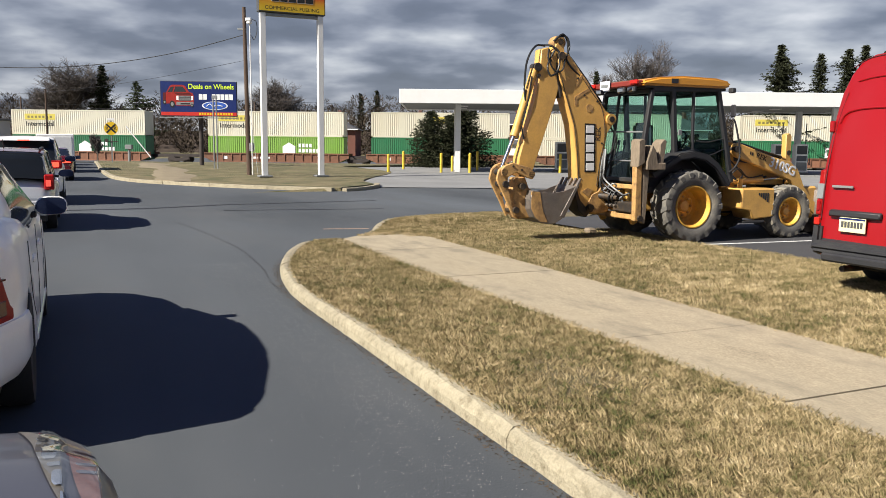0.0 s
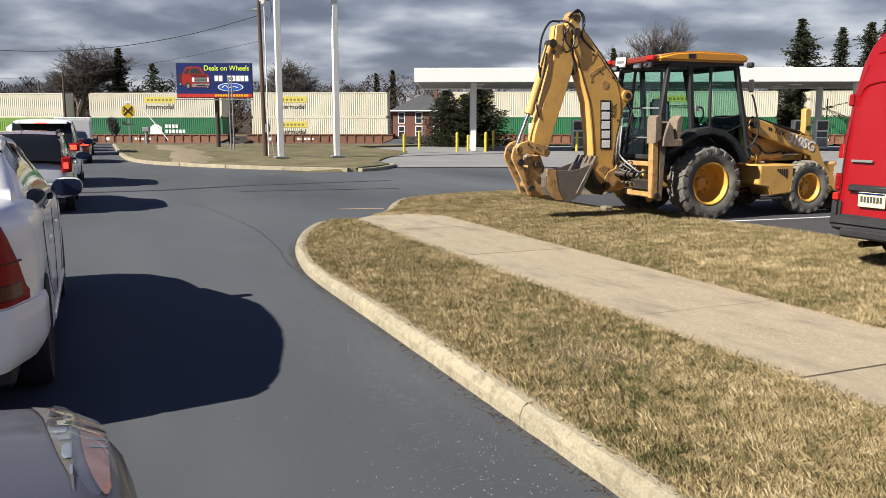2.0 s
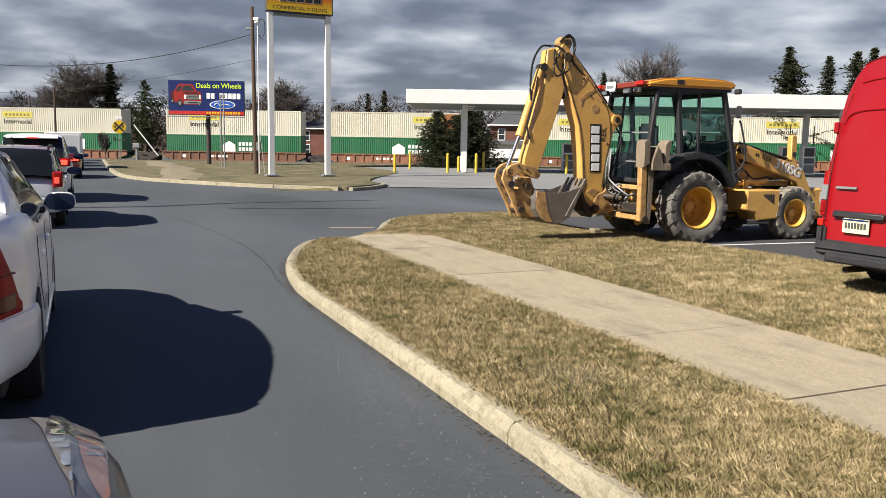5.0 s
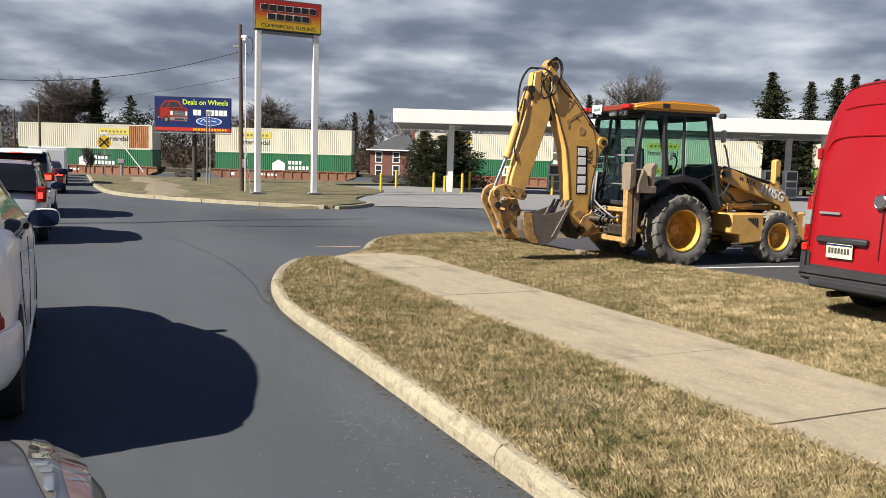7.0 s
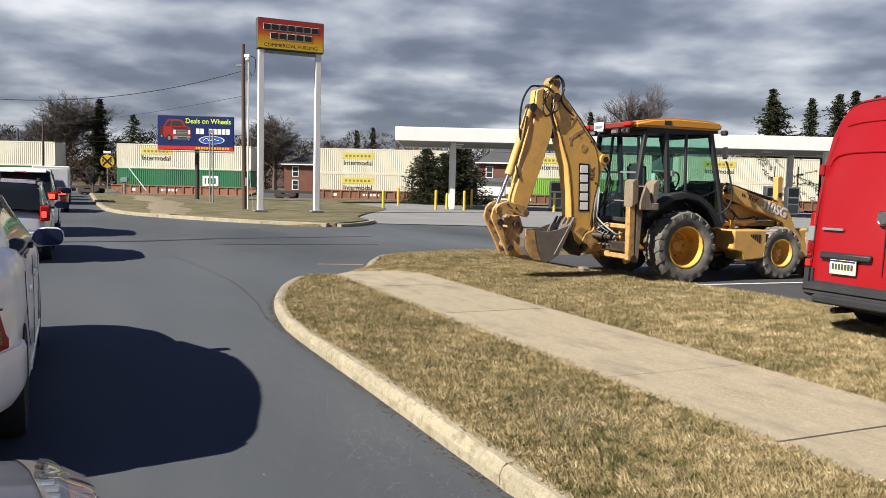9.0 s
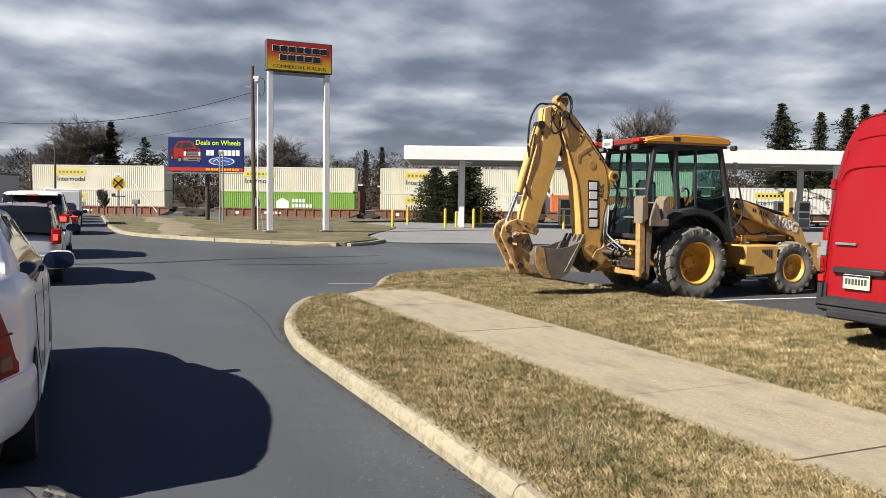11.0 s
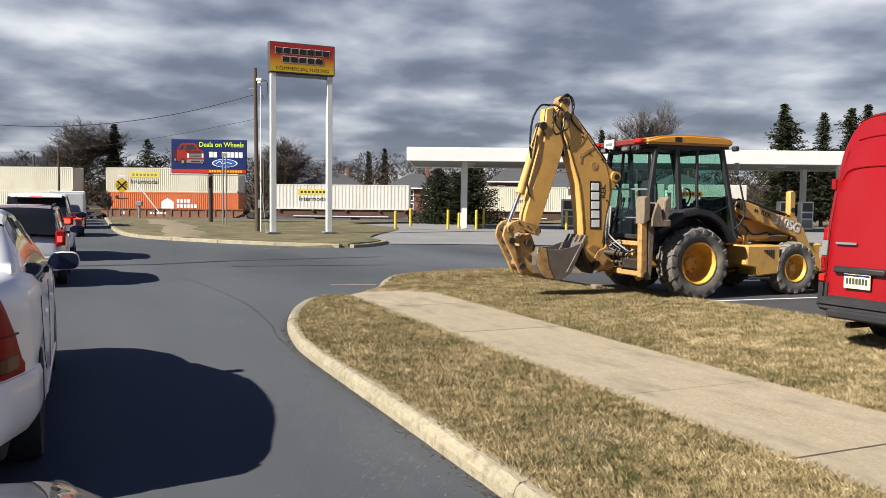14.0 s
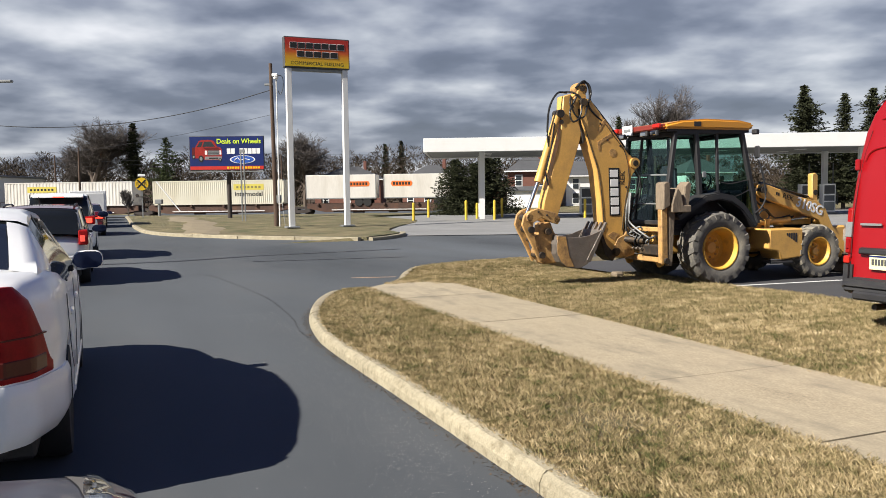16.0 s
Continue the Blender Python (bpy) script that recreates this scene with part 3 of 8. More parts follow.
def kerb_run_simple(thing, pts, width, h):
    per = 10
    for k in range(0, len(pts) - 1, per):
        seg = pts[k:k + per + 1]
        vs, fs = [], []
        for i, p in enumerate(seg):
            j = min(max(k + i, 1), len(pts) - 2)
            d = (pts[j + 1] - pts[j - 1]).normalized()
            nrm = Vector((-d.y, d.x, 0))
            q = p + d * (0.03 if i == 0 else 0)
            for off, z in ((0, -0.4), (0.02, h - 0.02), (0.05, h), (width - 0.02, h), (width, h - 0.03), (width, -0.4)):
                w = q - nrm * off
                x, y, _ = ns(w.x, w.y)
                vs.append((x, y, z + ground_z(x, y) + 0.04))
        for i in range(len(seg) - 1):
            for c in range(5):
                a = i * 6 + c
                fs.append((a, a + 6, a + 7, a + 1))
        e = (len(seg) - 1) * 6
        fs += [tuple(range(0, 6)), tuple(range(e + 5, e - 1, -1))]
        raw("kerb_stone", vs, fs, KERB, thing)


kerb_run_simple(kerb_median, MED_PTS, 0.25, 0.14)
kerb_run_simple(kerb_median, spline([(9.0, 29.6), (9.7, 30.0), (10.5, 31.0), (11.2, 32.2), (11.6, 33.4)], 0.3), 0.25, 0.13)

vs, fs = [], []
MROWS = [29.45, 29.8, 30.4, 31, 32, 33, 34, 35, 36, 37, 38, 40, 42, 45, 48, 52, 56, 60, 65, 70, 75, 80, 86, 92]


def med_left(s):
    for a, b in zip(MED_PTS, MED_PTS[1:]):
        if (a.y - s) * (b.y - s) <= 0 and a.y != b.y:
            return a.x + (b.x - a.x) * (s - a.y) / (b.y - a.y)
    return 1.3


def med_right(s):
    return 9.0 + 2.6 * smooth(29.6, 33.5, s) + 6.5 * smooth(33.5, 50, s) + 40 * smooth(60, 75, s)


for s in MROWS:
    a, b = med_left(s) + 0.2, med_right(s)
    for i in range(21):
        n = a + (b - a) * i / 19 if i < 20 else b + 0.22
        x, y, _ = ns(n, s)
        if i == 20 or s < 29.6:
            vs.append((x, y, ground_z(x, y) - 0.12))
            continue
        vs.append((x, y, ground_z(x, y) + 0.15 + 0.03 * noise.noise(Vector((n * 0.4, s * 0.4, 3))) * (0 < i < 19) + 0.05 * smooth(38, 60, s)))
for j in range(len(MROWS) - 1):
    for i in range(20):
        a = j * 21 + i
        fs.append((a, a + 1, a + 22, a + 21))
tagged(raw("median", vs, fs, FARGRASS), "corner of dry mown grass by the far kerb", "lawn", kind="structure")


def med_z(n, s):
    x, y, _ = ns(n, s)
    return ground_z(x, y) + 0.185 + 0.05 * smooth(38, 60, s)


vs, fs = [], []
for i in range(21):
    s = 36.3 + 33 * i / 20
    c = 3.4 + 1.6 * smooth(36, 50, s) + 0.3 * math.sin(s * 0.5)
    w = 1.1 + 0.2 * math.sin(s * 0.9)
    for k in (-1, -0.4, 0.4, 1):
        n = max(c + w * k, med_left(s) + 0.34 + 0.03 * k)
        vs.append(ns(n, s, med_z(n, s) + (0.012 if abs(k) < 0.9 else -0.05)))
for i in range(20):
    for k in range(3):
        a = i * 4 + k
        fs.append((a, a + 1, a + 5, a + 4))
tagged(raw("worn_track", vs, fs, PATH_DIRT), "bare worn dirt track across the grass", "path", kind="structure")

# concrete apron of the fuel station
vs, fs = [], []
AY = [33.6, 36, 40, 45, 50, 55, 60, 64]
for y in AY:
    for i in range(12):
        x0 = -3.4 - 3.5 * smooth(34, 38, y)
        x = x0 + (46 - x0) * i / 11
        vs.append((x, y, 0.012 + (0.018 + 0.10 * smooth(35, 48, y)) * smooth(-6.5, -1.5, x)))
for j in range(len(AY) - 1):
    for i in range(11):
        a = j * 12 + i
        fs.append((a, a + 1, a + 13, a + 12))
tagged(raw("apron", vs, fs, APRON), "pale concrete apron of the fuel station", "pavement", kind="structure")
APZ = 0.13

# railway bed
vs, fs = [], []
for u in range(-260, 261, 20):
    for v, z in ((-4.2, -0.86), (-2.6, -0.68), (2.6, -0.68), (4.2, -0.86)):
        vs.append(track(u, v, z))
for i in range(26):
    for k in range(3):
        a = i * 4 + k
        fs.append((a, a + 1, a + 5, a + 4))
tagged(raw("ballast_bed", vs, fs, BALLAST), "grey stone ballast under the railway line", "ballast", kind="structure")
for v in (-0.72, 0.72):
    bm = prism([(-0.07, -0.70), (0.07, -0.70), (0.035, -0.55), (-0.035, -0.55)], -260, 260)
    rail = part("rail", bm, IRON)
    rail.matrix_basis = Matrix.Translation(track(0, v)) @ pose(0, 0, 0, 0, 0, math.degrees(TRAIN_A) - 90)
    tagged(rail, "rusty steel rail of the railway line", "rail", group="rails", kind="structure")
white_strip = raw("gravel_strip", [track(-40, -13, -0.30), track(20, -13, -0.30), track(20, -11.5, -0.36), track(-40, -11.5, -0.36)], [(0, 1, 2, 3)], WALK)
tagged(white_strip, "pale gravel strip along the railway", "gravel", kind="structure")

# tar seams
tagged(strip("tar_seam", -8, 22.6, 1.65, 22.93, 0.26, lambda n, s: 0.0, TAR, 30), "dark tar seam across the road", "tar seam", kind="structure")
tagged(strip("tar_seam", 1.6, 22.92, 3.75, 23.75, 0.24, lambda n, s: 0.0006, TAR, 30), "dark tar seam across the driveway mouth", "tar seam", kind="structure")
tagged(strip("tar_seam", 3.7, 23.74, 8.5, 24.3, 0.16, lambda n, s: 0.0, TAR, 30), "dark tar seam across the driveway mouth", "tar seam", kind="structure")
tagged(strip("tar_seam", 3.4, 21.7, 7.6, 21.05, 0.10, lambda n, s: 0.0005, TAR, 30), "dark tar seam across the driveway mouth", "tar seam", kind="structure")
def crack(pts, w, seed):
    """A ragged crack of uneven width along a line of places on the road."""
    rnd = random.Random(seed)
    vs, fs = [], []
    line = spline(pts, 0.09)
    for i, p in enumerate(line):
        d = (line[min(i + 1, len(line) - 1)] - line[max(i - 1, 0)]).normalized()
        q = Vector((-d.y, d.x, 0))
        c = p + q * rnd.uniform(-0.018, 0.018)
        h = w * rnd.uniform(0.3, 1.2) * (0.25 if rnd.random() < 0.12 else 1.0)
        for k in (-1, 1):
            e = c + q * h * k
            vs.append(ns(e.x, e.y, 0.005))
    for i in range(len(line) - 1):
        fs.append((2 * i, 2 * i + 2, 2 * i + 3, 2 * i + 1))
    return raw("road_crack", vs, fs, CRACKED)


tagged(crack([(1.9, 18.6), (2.14, 16.72), (2.36, 13.75), (2.29, 11.45), (2.16, 10.3), (2.12, 9.6)], 0.007, 4), "thin ragged crack in the asphalt near the kerb", "crack", kind="structure")
tagged(crack([(0.9, 19.8), (1.45, 19.0), (1.8, 18.7)], 0.007, 9), "short ragged crack in the asphalt", "crack", kind="structure")


# turf blades and grit
def blades(name, count, sampler, h0, h1, w, material, label, seed):
    rng = np.random.default_rng(seed)
    P = sampler(rng, count)
    m = len(P)
    az, lean = rng.uniform(0, 2 * np.pi, m), rng.uniform(0.35, 1.45, m)
    h = rng.uniform(h0, h1, m) * (0.7 + 0.6 * rng.random(m))
    wd = w * rng.uniform(0.6, 1.4, m)
    dirx, diry = np.cos(az), np.sin(az)
    sx, sy = -diry, dirx
    V = np.empty((m, 4, 3))
    base = P
    V[:, 0] = base + np.c_[sx * wd, sy * wd, np.zeros(m)]
    V[:, 1] = base - np.c_[sx * wd, sy * wd, np.zeros(m)]
    mid = base + np.c_[dirx * np.sin(lean * 0.6) * h * 0.55, diry * np.sin(lean * 0.6) * h * 0.55, np.cos(lean * 0.6) * h * 0.55]
    V[:, 2] = mid - np.c_[sx * wd * 0.8, sy * wd * 0.8, np.zeros(m)]
    V[:, 3] = mid + np.c_[dirx * np.sin(lean) * h * 0.5, diry * np.sin(lean) * h * 0.5, np.cos(lean) * h * 0.5]
    me = bpy.data.meshes.new(name)
    me.vertices.add(4 * m)
    me.vertices.foreach_set("co", V.astype(np.float32).ravel())
    me.loops.add(4 * m)
    idx = np.arange(4 * m, dtype=np.int32)
    me.loops.foreach_set("vertex_index", idx)
    me.polygons.add(m)
    me.polygons.foreach_set("loop_start", np.arange(0, 4 * m, 4, dtype=np.int32))
    me.update(calc_edges=True)
    me.materials.append(material)
    ob = new(name, me)
    return tagged(ob, label, "grass", kind="stuff")


KN = {round(s * 4): kerb_n(s) for s in [i / 4 for i in range(-40, 76)]}


def verge_points(rng, count):
    """Scattered places on the verge, denser near the road's end and thin in bare patches."""
    out = []
    s = 2.2 + 15.8 * rng.random(count) ** 1.35
    u = rng.random(count)
    keep = rng.random(count)
    for si, ui, ki in zip(s, u, keep):
        a = KN[round(si * 4)]
        b = lot_n(si) if si < 15 else 9.5
        if b <= a:
            continue
        n = a - 0.03 + (b - a + 0.06) * ui
        if 3.98 < n < 5.62 and si < 14.4 and not (n < 4.05 or n > 5.55) * (ki < 0.5):
            continue
        if noise.noise(Vector((n * 0.8, si * 0.8, 7))) * 0.8 + 0.85 < ki:
            continue
        x, y, _ = ns(n, si)
        out.append((x, y, verge_z(n, si) - 0.004))
    return np.array(out)


blades("turf", 1300000, verge_points, 0.022, 0.060, 0.0014, BLADE, "short matted straw-coloured and green turf blades", 3)


def grit_points():
    rnd = random.Random(11)
    vs, fs = [], []
    for _ in range(3800):
        s = rnd.uniform(2.5, 12)
        n = 2.15 - abs(rnd.gauss(0, 1)) * 0.5 - (0.15 if s < 9 else 0)
        r = rnd.choice((0.0018, 0.0022, 0.003, 0.0045))
        x, y, _ = ns(n, s)
        b = len(vs)
        for dx, dy, dz in ((1, 0, 0.2), (-0.6, 0.9, 0.1), (-0.5, -0.9, 0.15), (0, 0, 1.1)):
            vs.append((x + dx * r * rnd.uniform(0.7, 1.3), y + dy * r * rnd.uniform(0.7, 1.3), dz * r))
        fs += [(b, b + 1, b + 3), (b + 1, b + 2, b + 3), (b + 2, b, b + 3)]
    return vs, fs


def debris_points():
    """Dead leaf and twig scraps gathered at the foot of the kerb."""
    rnd = random.Random(23)
    vs, fs = [], []
    for _ in range(2600):
        s = rnd.uniform(2.5, 13.2)
        foot = kerb_n(s) - 0.118 - 0.10 * smooth(9, 13, s)
        n = foot - 0.005 - abs(rnd.gauss(0, 1)) * 0.05
        a, ln, wd = rnd.uniform(0, 6.28), rnd.choice((0.004, 0.006, 0.009, 0.016)), rnd.uniform(0.0015, 0.004)
        x, y, _ = ns(n, s)
        ca, sa = math.cos(a), math.sin(a)
        b = len(vs)
        for u, v, z in ((ln, 0, 0.002), (0, wd, 0.006), (-ln, 0, 0.003), (0, -wd, 0.002)):
            vs.append((x + u * ca - v * sa, y + u * sa + v * ca, z))
        fs += [(b, b + 1, b + 2), (b, b + 2, b + 3)]
    return vs, fs


tagged(raw("gutter_debris", *debris_points(), mat("dead_leaves", (0.075, 0.052, 0.032), 0.9, vary=0.4, bump=0, island=0.6)), "dark dead leaf scraps along the foot of the kerb", "debris", kind="stuff")
tagged(raw("road_grit", *grit_points(), GRIT), "pale loose grit scattered along the gutter", "grit", kind="stuff")

# ---- railway train ----
TRAIN_SPEED = 17.9
MOVING = []


def container_mesh(name, length, h, w, material, side, ribs=64, patch=None):
    """A steel box with folded side walls, corner posts and rails; its long side faces -y."""
    bm = bmesh.new()
    box(0, length, -w / 2 + 0.06, w / 2 - 0.06, 0.05, h - 0.05, 0, bm)
    n = ribs
    p = (length - 0.3) / n
    prof = []
    for i in range(n):
        x = 0.15 + i * p
        prof += [(x, 0.0), (x + p * 0.35, 0.0), (x + p * 0.5, 0.03), (x + p * 0.85, 0.03)]
    prof.append((length - 0.15, 0.0))
    lo = [bm.verts.new((x, -w / 2 + 0.01 + d, 0.17)) for x, d in prof]
    hi = [bm.verts.new((x, -w / 2 + 0.01 + d, h - 0.13)) for x, d in prof]
    for i in range(len(prof) - 1):
        f = bm.faces.new((lo[i], lo[i + 1], hi[i + 1], hi[i]))
        if patch and patch[0] < prof[i][0] < patch[1]:
            f.material_index = 1
    for z0, z1 in ((0, 0.17), (h - 0.13, h)):
        box(0, length, -w / 2, -w / 2 + 0.08, z0, z1, 0, bm)
        box(0, length, w / 2 - 0.08, w / 2, z0, z1, 0, bm)
    for x in (0, length - 0.16):
        box(x, x + 0.16, -w / 2, -w / 2 + 0.16, 0, h, 0, bm)
        box(x, x + 0.16, w / 2 - 0.16, w / 2, 0, h, 0, bm)
    me = bpy.data.meshes.new(name)
    bm.normal_update()
    bm.to_mesh(me)
    bm.free()
    me.materials.append(material)
    me.materials.append(CRUST)
    return me


def carried_pose(u, z, t):
    x, y, _ = track(u - TRAIN_SPEED * t, 0)
    return pose(x, y, z, 0, 0, math.degrees(TRAIN_A))


CL = 16.15
BOXES = {k: container_mesh("body", CL, 2.9, 2.6, m, 0, patch=pt) for k, m, pt in (("white", CWHITE, None), ("rust", CWHITE, (13.3, 15.7)), ("green", CGREEN, None), ("lime", CLIME, None), ("orange", CORANGE, None))}
FLATBOX = container_mesh("body", CL, 2.95, 2.6, FLATW, 0, ribs=38)
WORDS = {"white": "white", "rust": "white with a rusty end panel", "green": "green", "lime": "lime green", "orange": "orange", "flat": "smooth white"}


def container(u, z, kind, mark):
    ob = empty("shipping_container", carried_pose(u, z, 0), WORDS[kind] + " corrugated container on the train", "container", "train containers")
    b = new("body", FLATBOX if kind == "flat" else BOXES[kind])
    b.parent = ob
    y = -1.303
    if mark[0] == "J":
        x = float(mark[1:]) * CL
        part("label", box(x, x + 3.7, y, y + 0.01, 1.72, 2.42), LABELY, ob, "faded yellow label with plain bars")
        for i in range(7):
            part("letter_bar", box(x + 0.35 + i * 0.45, x + 0.62 + i * 0.45, y - 0.006, y, 1.92, 2.18), LABELK if kind == "flat" else LABELF, ob)
        lettering("Intermodal", 0.78, LABELK, ob, Matrix.Translation((x + 1.85, -1.2925, 1.22)))
    elif mark[0] == "H":
        x = float(mark[1:]) * CL
        part("mark", prism([(x, 0.95), (x + 1.5, 0.95), (x + 1.5, 1.75), (x + 0.75, 2.2), (x, 1.75)], y, y + 0.01), LABELW, ob, "white house-shaped mark")
        bm = bmesh.new()
        for r, z0 in ((4, 1.65), (6, 1.05)):
            for i in range(r):
                box(x + 1.9 + i * 0.42, x + 2.2 + i * 0.42, y, y + 0.01, z0, z0 + 0.42, 0, bm)
        part("mark_bars", bm, LABELW, ob)
    elif mark[0] == "E":
        x = float(mark[1:]) * CL
        bm = bmesh.new()
        box(x, x + 1.9, y, y + 0.01, 1.0, 2.2, 0, bm)
        part("mark", bm, LABELW, ob, "white square mark")
        bm = bmesh.new()
        for i in range(4):
            box(x + 0.25 + 0.38 * i, x + 0.45 + 0.38 * i, y - 0.006, y, 1.25, 1.95, 0, bm)
        part("mark_bars", bm, CGREEN, ob)
    MOVING.append((ob, u, z))
    return ob


def bogie(ob, x):
    for dx in (-0.85, 0.85):
        for y in (-0.75, 0.75):
            part("railway_wheel", cyl((x + dx, y - 0.07, 0.46), (x + dx, y + 0.07, 0.46), 0.46, seg=18), IRON, ob)
    for y in (-1.0, 1.0):
        part("bogie_frame", prism([(x - 1.25, 0.52), (x - 0.5, 0.62), (x + 0.5, 0.62), (x + 1.25, 0.52), (x + 1.1, 0.36), (x + 0.45, 0.24), (x - 0.45, 0.24), (x - 1.1, 0.36)], y - 0.09, y + 0.09), IRON, ob)


def well_car(u, gap, well=True):
    """A low rust-brown well wagon under one stack; gap is the length of its coupling end."""
    ob = empty("well_wagon", carried_pose(u - 0.6, -0.55, 0), "rust-brown intermodal railway wagon with ribbed sides", "railway wagon", "train wagons")
    L = CL + 1.2
    if well:
        for y in (-1.42, 1.34):
            bm = prism([(0, 1.28), (L, 1.28), (L, 0.75), (L - 1.3, 0.22), (1.3, 0.22), (0, 0.75)], y, y + 0.08)
            side = part("side_sill", bm, WELL, ob)
            if y < 0:
                bm = bmesh.new()
                box(0, L, y - 0.10, y, 1.18, 1.30, 0, bm)
                box(1.2, L - 1.2, y - 0.10, y, 0.20, 0.32, 0, bm)
                for i in range(15):
                    x = 1.25 + i * (L - 2.6) / 14
                    box(x, x + 0.12, y - 0.09, y, 0.22, 1.2, 0, bm)
                part("ribs", bm, WELL, ob)
                for i in range(5):
                    part("stencil_bar", box(6.0 + i * 0.42, 6.28 + i * 0.42, y - 0.012, y - 0.002, 0.62, 0.86), LABELW, ob)
                part("stencil_bar", box(2.3, 2.9, y - 0.012, y - 0.002, 0.55, 0.9), LABELW, ob)
        part("well_floor", box(1.2, L - 1.2, -1.34, 1.34, 0.25, 0.34), WELL, ob)
    else:
        part("spine", box(-0.2, L + 0.2, -0.45, 0.45, 0.75, 1.38, 0.03), WELL_D, ob)
        for x in (1.2, 5.2, 9.2, 13.2, 16.2):
            part("cross_bearer", box(x, x + 0.25, -1.35, 1.35, 1.12, 1.39, 0.02), WELL_D, ob)
        for y in (-1.12, 1.0):
            part("side_beam", prism([(0, 1.36), (L, 1.36), (L, 0.8), (L - 2.2, 0.36), (2.2, 0.36), (0, 0.8)], y, y + 0.12), WELL_D, ob)
        part("side_rail", box(3, L - 3, -1.32, -1.24, 0.56, 0.64), LABELW, ob, "pale side rail")
        part("air_tank", cyl((5.5, -0.8, 0.42), (6.9, -0.8, 0.42), 0.2, seg=12), IRON, ob)
        part("brake_box", box(9.8, 10.9, -1.05, -0.6, 0.22, 0.6, 0.03), IRON, ob)
    part("coupling", box(-gap - 0.3, 0.1, -0.5, 0.5, 0.72, 1.02, 0.02), IRON, ob)
    part("coupling", box(L - 0.1, L + 0.4, -0.5, 0.5, 0.72, 1.02, 0.02), IRON, ob)
    bogie(ob, -gap / 2)
    bm = bmesh.new()
    for y in (-1.1, 1.1):
        cyl((-0.12, y, 1.0), (-0.12, y, 2.0), 0.03, seg=6, bm=bm)
    cyl((-0.12, -1.1, 2.0), (-0.12, 1.1, 2.0), 0.03, seg=6, bm=bm)
    part("end_ladder", bm, IRON, ob)
    MOVING.append((ob, u - 0.6, -0.55))
    return ob


def semi_trailer(u, z):
    ob = empty("freight_trailer", carried_pose(u, z, 0), "white short freight trailer with an orange name panel on the train", "trailer", "train trailers")
    L = 8.5
    part("body", box(0, L, -1.28, 1.28, 0.95, 3.75, 0.05), FLATW, ob)
    bm = bmesh.new()
    for x in (0.02, L - 0.1):
        box(x, x + 0.08, -1.295, -1.27, 0.95, 3.75, 0, bm)
    box(0, L, -1.30, -1.27, 0.9, 1.02, 0, bm)
    part("edge_trim", bm, GREY, ob)
    x = 1.0 if MOVING and len(MOVING) % 2 else L - 3.2
    part("name_panel", prism([(x, 2.95), (x + 2.3, 2.95), (x + 2.45, 2.65), (x + 2.3, 2.35), (x, 2.35), (x - 0.15, 2.65)], -1.298, -1.285), LABELO, ob, "orange name panel with plain bars")
    for i in range(6):
        part("name_bar", box(x + 0.12 + i * 0.36, x + 0.36 + i * 0.36, -1.306, -1.298, 2.48, 2.82, 0), LABELK, ob)
    for dx in (1.1, 2.1):
        for y in (-1.05, 1.05):
            part("wheel", cyl((L - dx, y - 0.18, 0.5), (L - dx, y + 0.18, 0.5), 0.5, seg=18, bev=0.03), CARTYRE, ob)
    part("chassis", box(4.8, L - 0.3, -0.9, 0.9, 0.7, 0.95), IRON, ob)
    for y in (-0.9, 0.9):
        part("landing_leg", box(1.8, 1.95, y - 0.06, y + 0.06, 0.12, 0.95, 0), IRON, ob)
    MOVING.append((ob, u, z))
    return ob


STACKS = [(-75.0, "green", "H.5", "white", "J.1"), (-55.7, "green", "H.5", "white", "J.1"), (-32.0, "lime", "H.55", "white", "J.08"), (-12.6, "green", "H.45", "white", "J.42"), (7.1, "white", "J.18", "white", "J.18"), (30.0, "green", "E.6", "white", "J.1"),
          (51.6, "green", "H.42", "white", "J.17"), (71.3, "green", "H.45", "rust", "J.6"), (95.0, "green", "H.42", "white", "J.18"), (118.6, "green", "E.64", "white", "J.18"), (142.7, "white", "J.18", "white", "J.18"), (165.6, "lime", "H.42", "white", "J.18"),
          (184.8, "white", "J.18", "white", "J.18"), (205.0, "orange", "H.42", "white", "J.18")]
prev = -90.0
for u, low, lm, top, tm in STACKS:
    container(u, -0.20, low, lm)
    container(u, 2.70, top, tm)
    well_car(u, max(1.5, min(7.0, u - prev - CL - 1.2)))
    prev = u
container(225.4, 0.85, "flat", "J.18")
well_car(225.4, 3.0, False)
container(244.1, 0.85, "white", "J.62")
well_car(244.1, 1.5, False)
semi_trailer(262.9, 0.45)
semi_trailer(272.3, 0.45)
well_car(263.6, 1.6, False)


def motions():
    for ob, u, z in MOVING:
        walk(ob, [(t, carried_pose(u, z, t)) for t in range(17)])


